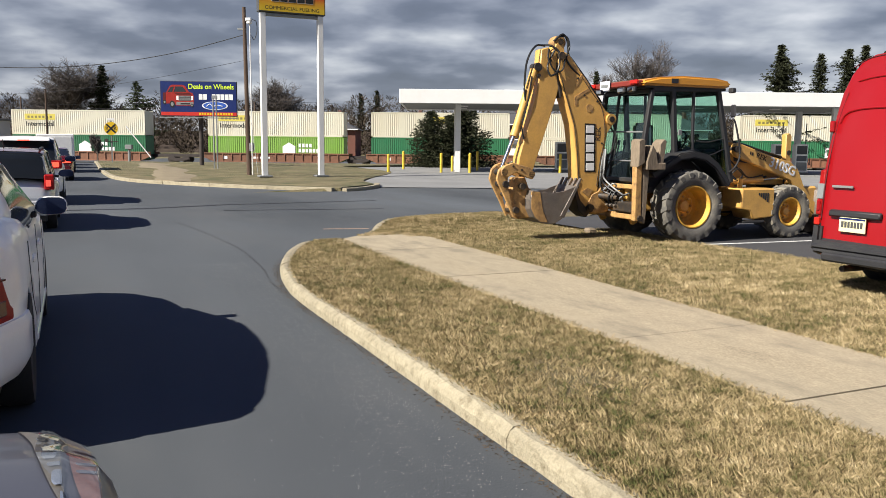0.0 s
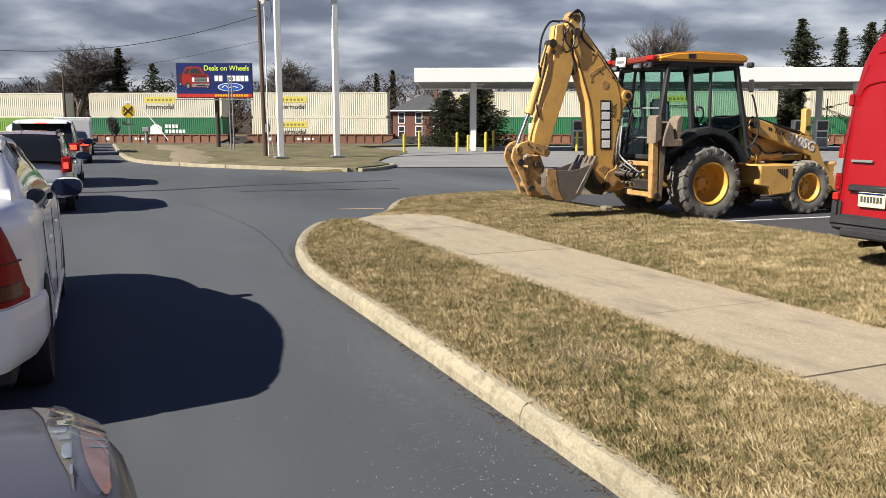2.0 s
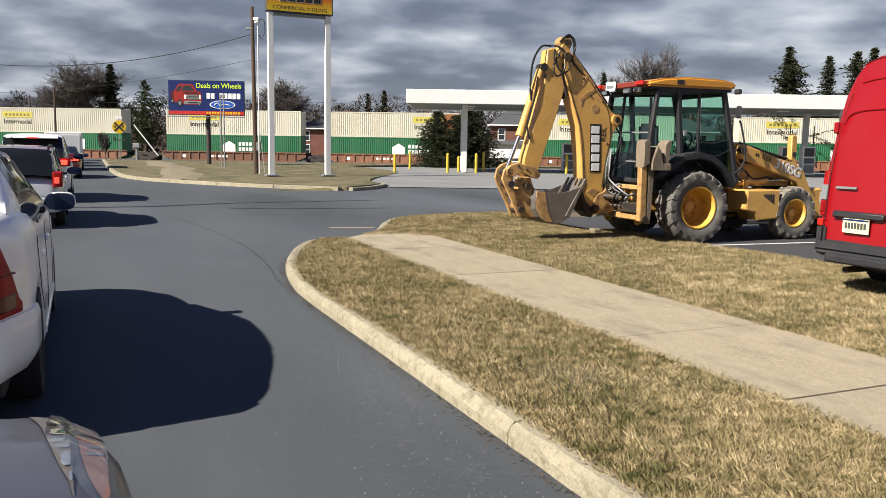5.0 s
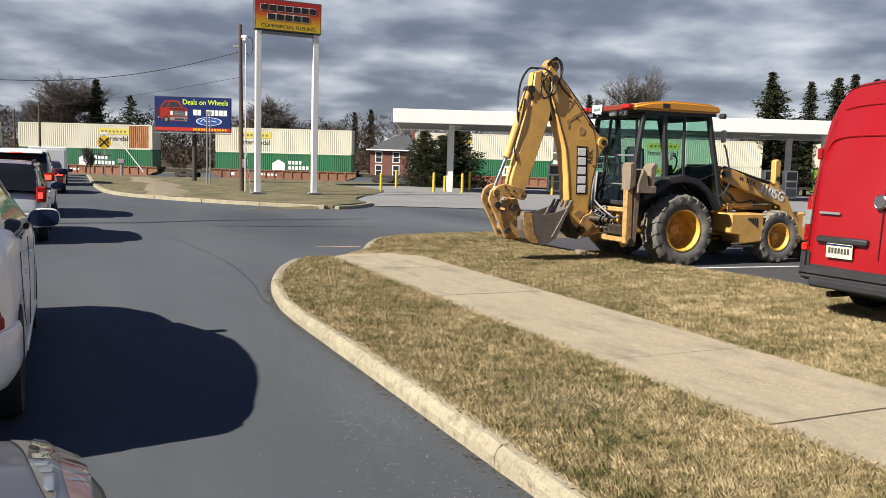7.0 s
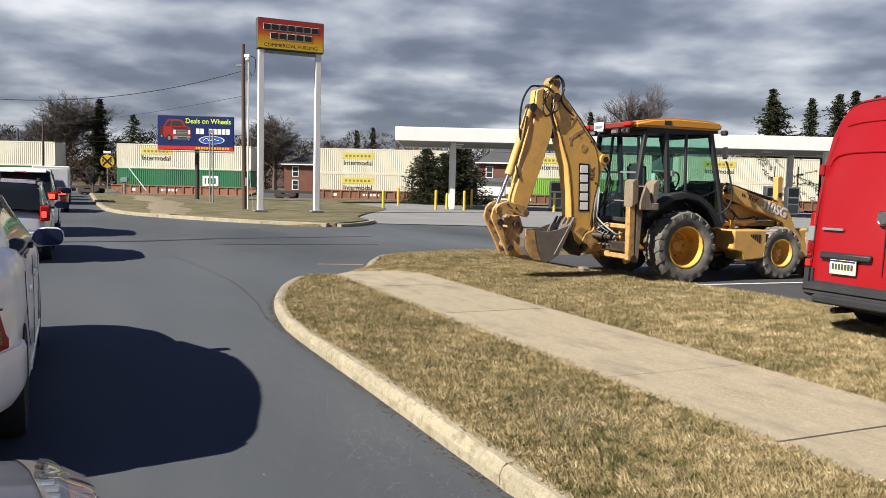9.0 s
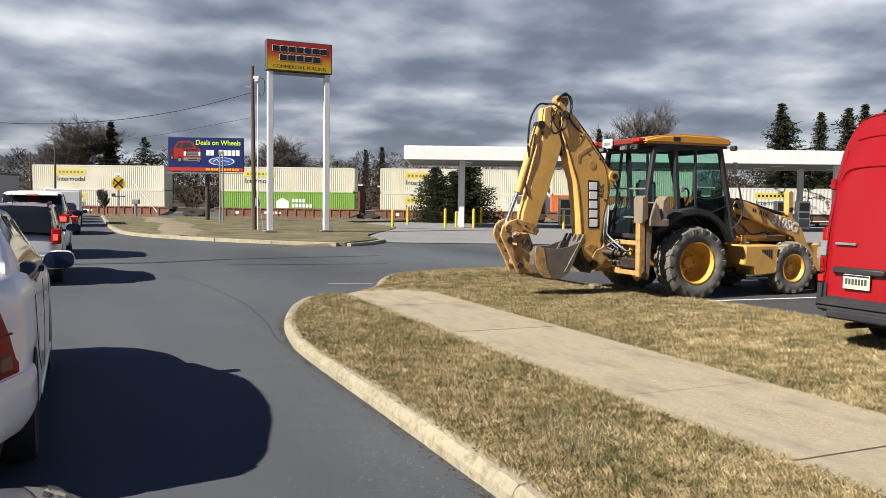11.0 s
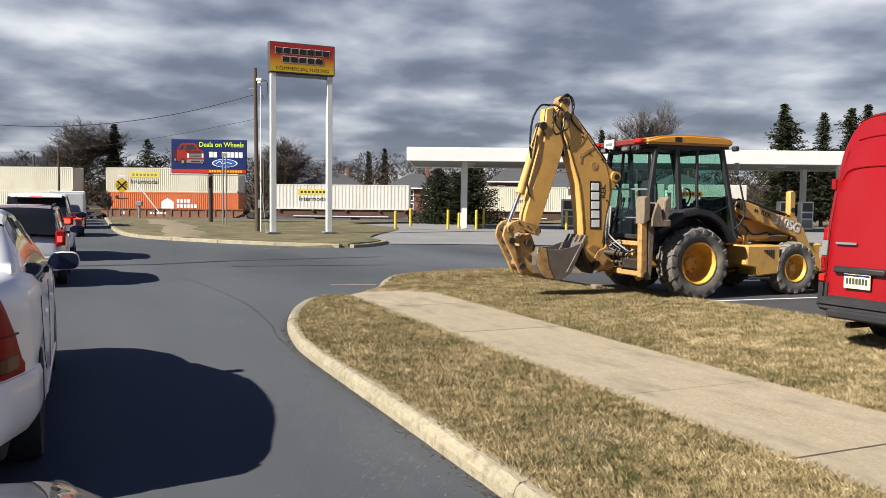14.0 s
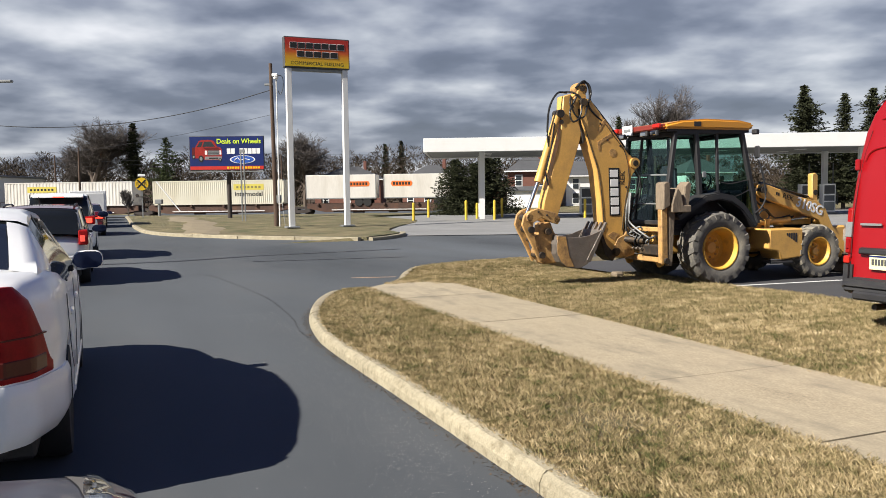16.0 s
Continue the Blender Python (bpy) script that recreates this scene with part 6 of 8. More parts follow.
for i in range(5):
    part("vent_slot", prism([(1.60 + i * 0.05, 0.94), (1.63 + i * 0.05, 0.94), (1.63 + i * 0.05, 0.94 - 0.05 - 0.03 * i), (1.60 + i * 0.05, 0.94 - 0.04 - 0.03 * i)], -0.986, -0.972), BLACKP, tank)
P("foot_step", box(1.25, 1.75, -1.0, -0.75, 0.40, 0.44, 0.01), BLACKP)
lettering("310SG", 0.25, LABELW, backhoe, Matrix.Translation((2.43, -0.6645, 1.395)) @ pose(0, 0, 0, 0, 17, 0), depth=0.003, label="white model number", bold=0.022)
for i, w in enumerate((0.03, 0.025)):
    P("painted_bar", box(1.64 + i * 0.05, 1.64 + i * 0.05 + w, -0.664, -0.658, 1.625 - i * 0.015, 1.68 - i * 0.015, 0), LABELK, "", False)
lettering("REK", 0.13, LABELK, backhoe, Matrix.Translation((1.92, -0.6615, 1.575)) @ pose(0, 0, 0, 0, 17, 0), depth=0.002, label="hand-painted black letters", wide=1.15, bold=0.0)

# stabilisers with street pads
for s in (-1, 1):
    y = s * 1.0
    P("stabiliser_leg", prism([(-1.10, 0.50), (-1.12, 1.42), (-1.00, 1.46), (-0.98, 0.50)], y - 0.06, y + 0.06, 0.012), RUSTY)
    P("stabiliser_slide", prism([(-0.97, 0.46), (-0.97, 1.40), (-0.84, 1.40), (-0.89, 0.46)], y - 0.055, y + 0.055, 0.012), WOODPAD)
    P("stabiliser_pad", prism([(-1.12, 1.40), (-1.12, 1.84), (-1.06, 1.88), (-0.99, 1.86), (-0.98, 1.48)], y - 0.12, y + 0.12, 0.015), WOODPAD, "grey worn street pad")
    P("stabiliser_pad", prism([(-0.72, 1.40), (-0.70, 1.80), (-0.62, 1.88), (-0.56, 1.84), (-0.62, 1.40)], y - 0.12, y + 0.12, 0.015), WOODPAD, "grey worn street pad")
    P("pad_foot", prism([(-0.96, 1.36), (-0.96, 1.50), (-0.86, 1.78), (-0.78, 1.68), (-0.74, 1.48), (-0.58, 1.48), (-0.58, 1.36)], y - 0.14, y + 0.14, 0.012), WOODPAD)
    P("stabiliser_beam", box(-1.05, -0.85, min(s * 0.3, s * 0.98), max(s * 0.3, s * 0.98), 0.62, 0.80, 0.02), GREASE)
    P("stabiliser_pin", cyl((-1.02, y - 0.1, 0.55), (-1.02, y + 0.1, 0.55), 0.05, seg=12), GREASE)
    P("stabiliser_rod", cyl((-0.98, s * 0.85, 0.7), (-0.98, s * 0.85, 1.4), 0.03, seg=8), CHROME)

# swing frame
P("rear_frame_plate", prism([(-0.92, 1.08), (-0.72, 1.08), (-0.68, 0.85), (-0.74, 0.62), (-0.66, 0.42), (-0.76, 0.38), (-0.86, 0.55), (-0.9, 0.8)], -0.52, -0.44, 0.012), DEEREY)
P("rear_frame_plate", prism([(-0.92, 1.08), (-0.72, 1.08), (-0.68, 0.85), (-0.74, 0.62), (-0.66, 0.42), (-0.76, 0.38), (-0.86, 0.55), (-0.9, 0.8)], 0.44, 0.52, 0.012), DEEREY)
P("slide_rail", box(-1.0, -0.9, -0.9, 0.9, 1.02, 1.10, 0.015), RUSTY)
P("slide_rail", box(-1.0, -0.9, -0.9, 0.9, 0.50, 0.60, 0.015), RUSTY)
P("swing_casting", prism([(-1.02, 1.08), (-1.18, 1.12), (-1.26, 0.98), (-1.40, 0.92), (-1.52, 0.70), (-1.46, 0.56), (-1.25, 0.55), (-1.02, 0.60)], -0.16, 0.16, 0.03), RUSTY, "greasy worn swing casting")
P("swing_cylinder", cyl((-1.0, -0.42, 0.86), (-1.22, -0.12, 0.88), 0.06, seg=12), GREASE)
P("swing_cylinder", cyl((-1.0, 0.42, 0.86), (-1.22, 0.12, 0.88), 0.06, seg=12), GREASE)
P("valve_block", box(-0.98, -0.80, -0.3, 0.3, 0.66, 0.98, 0.03), GREASE)
P("king_pin", cyl((-1.44, -0.2, 0.66), (-1.44, 0.2, 0.66), 0.07, seg=14), GREASE)
rnd = random.Random(8)
for i in range(14):
    y = -0.52 + 0.08 * i
    P("hydraulic_hose", tube([(-0.9, y, 0.92 - 0.02 * (i % 3)), (-1.05, y - 0.05, 0.98 + rnd.uniform(-0.1, 0.12)), (-1.2, y * 0.5, 1.08 + rnd.uniform(-0.15, 0.1)), (-1.22, y * 0.4 - 0.05, 1.35), (-1.16, y * 0.3 - 0.05, 1.7)], 0.016, 6), HOSE if i % 3 else GREY)
for p in ([(-0.95, -0.46, 0.9), (-1.0, -0.52, 0.72), (-0.92, -0.54, 0.6), (-0.84, -0.52, 0.78)], [(-0.95, -0.40, 0.78), (-1.03, -0.50, 0.86), (-0.9, -0.56, 0.94), (-0.82, -0.5, 0.86)]):
    P("hydraulic_hose", tube(p, 0.015, 6), GREY)

# boom
BOOM = [(-1.50, 0.60), (-1.68, 0.78), (-1.70, 1.10), (-1.74, 1.55), (-1.82, 2.10), (-1.96, 2.50), (-2.10, 2.88), (-2.14, 3.20), (-2.05, 3.34), (-1.92, 3.30), (-1.78, 3.14), (-1.60, 2.92), (-1.38, 2.66), (-1.16, 2.38), (-1.00, 2.28), (-0.98, 2.14), (-1.10, 1.98), (-1.17, 1.55), (-1.24, 1.15), (-1.30, 0.72), (-1.38, 0.58)]
P("boom", prism(BOOM, -0.15, 0.15, 0.018), DEEREY, "worn yellow boom with plain lettering bars")
P("boom_boss", cyl((-1.06, -0.2, 2.22), (-1.06, 0.2, 2.22), 0.095, seg=18), DEEREY)
P("boom_boss_pin", cyl((-1.06, -0.22, 2.22), (-1.06, 0.22, 2.22), 0.05, seg=12), GREASE)
P("boom_foot_pin", cyl((-1.44, -0.24, 0.68), (-1.44, 0.24, 0.68), 0.055, seg=12), GREASE)
P("boom_foot_guard", prism([(-1.76, 0.98), (-1.66, 0.62), (-1.50, 0.50), (-1.42, 0.60), (-1.62, 0.80), (-1.70, 1.0)], -0.17, 0.17, 0.01), GREASE)
P("boom_ring_mark", lathe([(0.07, -0.156), (0.07, -0.150)], 18, m=Matrix.Translation((-1.49, 0, 2.40))), RUSTY)
P("boom_recess", prism([(-1.60, 0.96), (-1.48, 1.02), (-1.36, 0.98), (-1.46, 0.86)], -0.156, -0.148, 0), RUSTY)
P("name_panel", prism([(-1.575, 2.14), (-1.36, 2.135), (-1.335, 1.30), (-1.55, 1.30)], -0.156, -0.150), LABELK, "black bordered panel with white bars")
for i in range(5):
    z = 1.325 + i * 0.162
    x = -1.53 - 0.025 * i / 4
    P("name_bar", box(x + 0.004, x + 0.166, -0.161, -0.155, z, z + 0.130, 0.003), LABELW, "", False)
lettering("REK", 0.14, GREASE, backhoe, Matrix.Translation((-1.295, -0.1515, 1.96)) @ pose(0, 0, 0, 0, -88, 0), depth=0.002, label="hand-painted dark letters", bold=0.0)
bm = prism([(-1.80, 2.78), (-1.66, 2.98), (-1.50, 2.80), (-1.53, 2.77), (-1.66, 2.91), (-1.76, 2.76)], -0.156, -0.149)
prism([(-1.80, 2.58), (-1.52, 2.74), (-1.50, 2.70), (-1.74, 2.55), (-1.74, 2.44), (-1.78, 2.44)], -0.156, -0.149, 0, bm)
P("worn_decal", bm, RUSTY, "", False)
# boom cylinder behind and stick cylinder above
P("boom_cylinder", cyl((-1.12, -0.0, 1.02), (-1.02, -0.0, 1.62), 0.06, seg=12), GREASE)
P("stick_cylinder", cyl((-1.12, -0.02, 2.34), (-1.72, -0.02, 3.02), 0.062, seg=14), GREASE)
P("stick_rod", cyl((-1.72, -0.02, 3.02), (-1.98, -0.02, 3.32), 0.035, seg=10), CHROME)

# stick
STICK = [(-2.14, 3.52), (-2.02, 3.50), (-1.99, 3.36), (-2.04, 3.02), (-2.11, 2.62), (-2.30, 2.05), (-2.50, 1.46), (-2.56, 1.28), (-2.70, 1.24), (-2.84, 1.36), (-2.82, 1.55), (-2.64, 2.15), (-2.50, 2.66), (-2.46, 3.10), (-2.44, 3.36), (-2.30, 3.40), (-2.22, 3.30)]
P("stick", prism(STICK, -0.115, 0.115, 0.016), DEEREY, "worn yellow dipper stick")
P("stick_pin", cyl((-2.08, -0.2, 3.26), (-2.08, 0.2, 3.26), 0.065, seg=14), GREASE)
P("top_pulley", lathe([(0.07, -0.10), (0.115, -0.095), (0.115, 0.095), (0.07, 0.10)], 22, m=Matrix.Translation((-2.08, 0, 3.49))), RUSTY)
P("top_pulley_pin", cyl((-2.08, -0.13, 3.49), (-2.08, 0.13, 3.49), 0.045, seg=12), GREASE)
# dark greasy plate that stands in for the shade between boom and stick
P("knuckle_shadow_plate", prism([(-2.16, 3.15), (-2.0, 3.2), (-1.98, 2.72), (-2.06, 2.55), (-2.12, 2.8)], -0.128, 0.128, 0.01), GREASE)
P("bucket_cylinder", cyl((-2.53, -0.05, 3.02), (-2.87, -0.05, 1.98), 0.068, seg=16), DEEREY)
P("cylinder_cap", cyl((-2.85, -0.05, 2.02), (-2.895, -0.05, 1.90), 0.075, seg=16), DEEREY)
P("bucket_rod", cyl((-2.89, -0.05, 1.92), (-3.13, -0.05, 1.32), 0.034, seg=12), CHROME)
P("cylinder_eye", cyl((-2.50, -0.14, 3.06), (-2.50, 0.06, 3.06), 0.07, seg=14), GREASE)
for p, r in (([(-2.36, -0.08, 3.42), (-2.55, -0.10, 3.40), (-2.70, -0.1, 3.15), (-2.74, -0.1, 2.75), (-2.72, -0.1, 2.45), (-2.80, -0.1, 2.2)], 0.018), ([(-2.36, 0.02, 3.44), (-2.24, -0.1, 3.42), (-2.12, -0.16, 3.30), (-2.16, -0.2, 3.02), (-2.30, -0.2, 2.92), (-2.34, -0.16, 3.1), (-2.2, -0.14, 3.35)], 0.017),
             ([(-2.12, -0.12, 3.58), (-1.98, -0.14, 3.58), (-1.93, -0.16, 3.42), (-1.98, -0.16, 3.22), (-1.86, -0.16, 3.06), (-1.62, -0.12, 2.9)], 0.017), ([(-2.2, -0.1, 3.5), (-2.06, -0.14, 3.62), (-1.95, -0.12, 3.52), (-1.92, -0.12, 3.3), (-1.8, -0.1, 3.18), (-1.5, -0.08, 2.86), (-1.2, -0.08, 2.5)], 0.017),
             ([(-2.3, -0.12, 3.36), (-2.34, -0.18, 3.2), (-2.22, -0.2, 3.0), (-2.08, -0.2, 3.02), (-2.02, -0.18, 3.2)], 0.015), ([(-1.0, -0.12, 2.2), (-0.94, -0.16, 1.95), (-1.0, -0.16, 1.7), (-1.14, -0.14, 1.45), (-1.16, -0.12, 1.2)], 0.018),
             ([(-1.02, -0.05, 2.12), (-0.9, -0.12, 1.9), (-0.92, -0.1, 1.6), (-1.08, -0.1, 1.3), (-1.05, -0.1, 1.05)], 0.018), ([(-2.62, -0.13, 2.9), (-2.68, -0.13, 2.5), (-2.78, -0.12, 2.1), (-2.74, -0.12, 1.85)], 0.014)):
    P("hydraulic_hose", tube(p, r, 7), HOSE)
# bucket and links
for y0, y1 in ((-0.17, -0.12), (0.12, 0.17)):
    P("bucket_link", prism([(-3.26, 1.18), (-3.22, 1.34), (-3.12, 1.42), (-3.02, 1.36), (-3.05, 1.14), (-2.97, 0.76), (-2.87, 0.58), (-2.93, 0.53), (-3.05, 0.78), (-3.20, 1.06)], y0, y1, 0.012), RUSTY)
P("link_spacer", cyl((-3.02, -0.12, 0.92), (-3.02, 0.12, 0.92), 0.035, seg=12), GREASE)
for y0, y1 in ((-0.22, -0.175), (0.175, 0.22)):
    P("link_arm", prism([(-3.20, 1.34), (-3.12, 1.42), (-2.98, 1.46), (-2.66, 1.38), (-2.55, 1.28), (-2.60, 1.18), (-2.70, 1.20), (-2.92, 1.30), (-3.06, 1.22), (-3.18, 1.24)], y0, y1, 0.012), RUSTY)
for hx, hz in ((-2.98, 1.40), (-2.82, 1.34)):
    P("grease_nipple", cyl((hx, -0.235, hz), (hx, -0.21, hz), 0.018, seg=8), GREASE)
for x, z in ((-3.13, 1.30), (-2.62, 1.26), (-2.78, 1.06), (-2.90, 0.66), (-3.10, 1.10)):
    P("link_pin", cyl((x, -0.22, z), (x, 0.22, z), 0.055, seg=14), GREASE)
P("bucket_ear", prism([(-2.88, 1.20), (-2.70, 1.22), (-2.62, 1.02), (-2.52, 0.98), (-2.52, 0.52), (-2.84, 0.50), (-2.96, 0.70), (-2.90, 0.95)], -0.13, 0.13, 0.02), RUSTY)
BK = [(-2.66, 1.00), (-2.70, 0.84), (-2.69, 0.68), (-2.62, 0.54), (-2.50, 0.45), (-2.36, 0.42), (-2.22, 0.43), (-2.10, 0.49), (-2.00, 0.60), (-1.92, 0.74), (-1.86, 0.90), (-1.80, 1.06)]
BW2 = 0.32
inner = []
for i in range(len(BK)):
    (x0, z0), (x1, z1) = BK[max(i - 1, 0)], BK[min(i + 1, len(BK) - 1)]
    d = Vector((x1 - x0, z1 - z0)).normalized()
    inner.append((BK[i][0] - d.y * 0.022, BK[i][1] + d.x * 0.022))
bm = prism(BK + inner[::-1], -BW2, BW2)
P("bucket_shell", bm, STEEL, "scoured bare steel digging bucket", False)
for y in (-BW2, BW2):
    P("bucket_side", prism([(-2.66, 1.00)] + BK[1:] + [(-1.88, 1.04), (-2.05, 0.98), (-2.25, 0.95), (-2.45, 0.96)], y - 0.014, y + 0.014, 0.004), STEEL)
    P("wear_plate", prism([(-2.68, 0.98), (-2.52, 0.97), (-2.46, 0.66), (-2.36, 0.45), (-2.50, 0.46), (-2.61, 0.55), (-2.68, 0.69)], y - 0.02, y + 0.02, 0.004), RUSTY, "worn yellow bucket cheek")
    P("side_cutter", prism([(-2.12, 0.56), (-1.84, 1.04), (-1.78, 1.05), (-2.04, 0.52)], y - 0.022, y + 0.022, 0.004), STEEL)
for i in range(5):
    y = -0.29 + i * 0.145
    P("tooth", prism([(-1.86, 0.98), (-1.80, 0.96), (-1.70, 1.19), (-1.73, 1.20)], y - 0.03, y + 0.03, 0.006), STEEL)
    P("tooth_bolt", cyl((-1.90, y, 0.90), (-1.86, y, 0.92), 0.02, seg=8), GREASE)
for x, z in ((-1.60, 2.62), (-1.74, 2.90), (-1.34, 2.52), (-1.22, 1.80), (-1.66, 1.20)):
    P("boom_bolt", cyl((x, -0.162, z), (x, -0.148, z), 0.018, seg=8), GREASE)
P("boom_edge_weld", tube([(-1.66, -0.152, 1.02), (-1.70, -0.152, 1.55), (-1.78, -0.152, 2.08), (-1.92, -0.152, 2.48), (-2.05, -0.152, 2.86)], 0.007, 5), GREASE)
P("boom_edge_weld", tube([(-1.30, -0.152, 1.05), (-1.23, -0.152, 1.55), (-1.16, -0.152, 1.96), (-1.24, -0.152, 2.40), (-1.46, -0.152, 2.68), (-1.66, -0.152, 2.92)], 0.007, 5), GREASE)
for x, z in ((-2.28, 3.18), (-2.12, 2.98), (-2.48, 2.92)):
    P("stick_bolt", cyl((x, -0.13, z), (x, -0.112, z), 0.035, seg=10), GREASE)
for dy in (-0.42, -0.30, -0.18):
    P("valve_fitting", cyl((-1.02, dy, 0.70), (-1.10, dy, 0.74), 0.03, seg=8), STEEL)
    P("hose_elbow", tube([(-1.08, dy, 0.74), (-1.16, dy - 0.02, 0.84), (-1.10, dy - 0.05, 0.98), (-0.98, dy - 0.06, 1.02)], 0.015, 6), HOSE)
P("cab_wiper", tube([(0.98, -0.715, 1.72), (0.62, -0.715, 1.60), (0.34, -0.715, 1.66)], 0.010, 5), BLACKP)
P("cab_rail", tube([(1.02, -0.72, 1.92), (0.60, -0.72, 1.84), (0.36, -0.72, 1.86)], 0.010, 5), BLACKP)
P("rest_block", box(-0.98, -0.80, 0.55, 0.75, 0.09, 0.22, 0.03), WOODPAD)

# ---- red delivery van ----
van = empty("delivery_van", pose(4.225, 8.31, -0.015, 0, 0, 25), "glossy red high-roof delivery van reversed to the grass edge", "van")
VC = -0.43


def van_section(x, grow=0.0):
    lean = 0.0
    k = 1 - 0.10 * smooth(4.0, 5.6, x)
    pts = [(0.82, 0.60), (0.885, 0.72), (0.895, 0.95), (0.89, 1.2), (0.872, 1.5), (0.845, 1.8), (0.81, 2.08), (0.76, 2.32), (0.68, 2.50), (0.58, 2.62), (0.42, 2.69), (0.2, 2.72)]
    return [(y * k, z) for y, z in pts]


vb = bmesh.new()
rings = []
XS = [(0.0, 0.955), (0.012, 0.98), (0.05, 1.0), (0.6, 1.0), (1.6, 1.0), (3.0, 1.0), (4.2, 0.99), (4.9, 0.93), (5.3, 0.86)]
for x, k in XS:
    sec = van_section(x)
    ring = []
    for s in (1, -1):
        for y, z in (sec if s > 0 else sec[::-1]):
            zz = z if x < 4.0 else min(z, 2.72 - 1.5 * smooth(4.0, 5.4, x))
            rear = 0.11 * smooth(0.9, 2.7, zz) * (1 - smooth(0.1, 0.7, x))
            kk = k if x > 0.1 else 1 - (1 - k) * (0.7 + 0.6 * smooth(2.2, 2.7, zz))
            ring.append(vb.verts.new((x + rear, VC + s * y * kk, zz if x > 0.02 else min(zz, 2.70))))
    rings.append(ring)
for a, b in zip(rings, rings[1:]):
    n = len(a)
    for k in range(n):
        vb.faces.new((a[k], a[(k + 1) % n], b[(k + 1) % n], b[k]))
vb.faces.new(rings[0][::-1])
vb.faces.new(rings[-1])
bmesh.ops.recalc_face_normals(vb, faces=vb.faces)
V = lambda name, bm, m, label="", sh=True: (sharp(part(name, bm, m, van, label)) if sh else part(name, bm, m, van, label))
sharp(part("body", vb, REDPAINT, van), 40)
rx = lambda z: 0.11 * smooth(0.9, 2.7, z) - 0.004
groove = mat("panel_gap", (0.07, 0.004, 0.006), 0.6, vary=0.05, bump=0)


def rear_line(name, pts, r, m):
    return V(name, tube([(rx(z) + (0.002 if m is groove else 0), y, z) for y, z in pts], r, 6), m)


rear_line("door_seam", [(VC, 0.92), (VC, 1.5), (VC + 0.0, 2.1), (VC, 2.55)], 0.006, groove)
rear_line("door_edge_seam", [(0.40, 1.0), (0.385, 1.5), (0.33, 2.0), (0.24, 2.33)], 0.005, groove)
rear_line("pressed_edge", [(0.30, 2.02), (0.26, 2.10), (0.16, 2.145), (-0.1, 2.165), (VC - 0.5, 2.165)], 0.012, REDPAINT)
rear_line("pressed_edge", [(0.14, 2.44), (-0.1, 2.475), (VC - 0.3, 2.49)], 0.010, REDPAINT)
rear_line("roof_seam", [(0.20, 2.58), (0.05, 2.655), (-0.2, 2.685), (VC - 0.3, 2.695)], 0.006, groove)
V("bumper", prism([(-0.07, 0.76), (-0.02, 0.80), (0.30, 0.80), (0.30, 0.62), (0.0, 0.62), (-0.08, 0.68)], VC - 0.90, VC + 0.90, 0.03, seg=2), BLACKP, "matt black rear bumper")
for s in (1, -1):
    V("bumper_corner", prism([(-0.05, 0.70), (-0.035, 0.96), (0.30, 0.96), (0.30, 0.70)], VC + s * 0.915, VC + s * 0.80, 0.03, seg=2), BLACKP)
V("step_bar", box(-0.12, 0.0, VC - 0.62, VC + 0.72, 0.575, 0.665, 0.02), BLACKP)
V("handle_trim", prism([(-0.035, 1.05), (-0.03, 1.11), (0.02, 1.12), (0.02, 1.04)], VC + 0.12, VC + 0.72, 0.012), BLACKP, "black handle trim")
pl = V("number_plate", box(-0.028, -0.012, -0.155, 0.155, 0.895, 1.045, 0.004), PLATEY, "pale number plate with plain bars")
bm = bmesh.new()
for i in range(7):
    box(-0.034, -0.027, -0.125 + i * 0.037, -0.100 + i * 0.037, 0.945, 1.005, 0, bm)
part("plate_bars", bm, DKGREY, pl)
part("plate_band", box(-0.032, -0.027, -0.15, 0.15, 1.025, 1.042), BILLBLUE, pl)
V("badge", lathe([(0.066, -0.035), (0.058, -0.045), (0.01, -0.046)], 24, m=pose(0.03, VC + 0.02, 1.50, 0, 0, -90)), DKGREY, "round dark badge with chrome rim")
V("badge_rim", tube([(0.0, VC + 0.02 + 0.066 * math.cos(a), 1.50 + 0.066 * math.sin(a)) for a in [i * math.pi / 8 for i in range(17)]], 0.009, 6), CHROME)
V("model_bar", box(rx(1.36) - 0.006, rx(1.36) + 0.01, 0.05, 0.30, 1.345, 1.37, 0.002), GREY)
for s in (1, -1):
    y = VC + s * 0.885
    tl = V("tail_lamp", prism([(-0.015, 1.05), (0.02, 1.52), (0.10, 1.54), (0.10, 1.03)], y - 0.055, y + 0.012, 0.01), TAIL, "slim vertical tail lamp")
    part("reverse_lens", prism([(-0.012, 1.22), (0.005, 1.38), (0.06, 1.38), (0.06, 1.22)], y - 0.062, y + 0.016, 0.004), GREY, tl)
    V("corner_reflector", box(-0.03, 0.05, y - 0.05, y + 0.02, 0.94, 1.02, 0.01), REDLENS)
    for z in (1.15, 1.98):
        V("hinge", box(rx(z) - 0.03, rx(z) + 0.05, y - 0.04 - (0.06 if z > 1.5 else 0), y + 0.0 - (0.045 if z > 1.5 else 0), z - 0.06, z + 0.06, 0.012), REDPAINT)
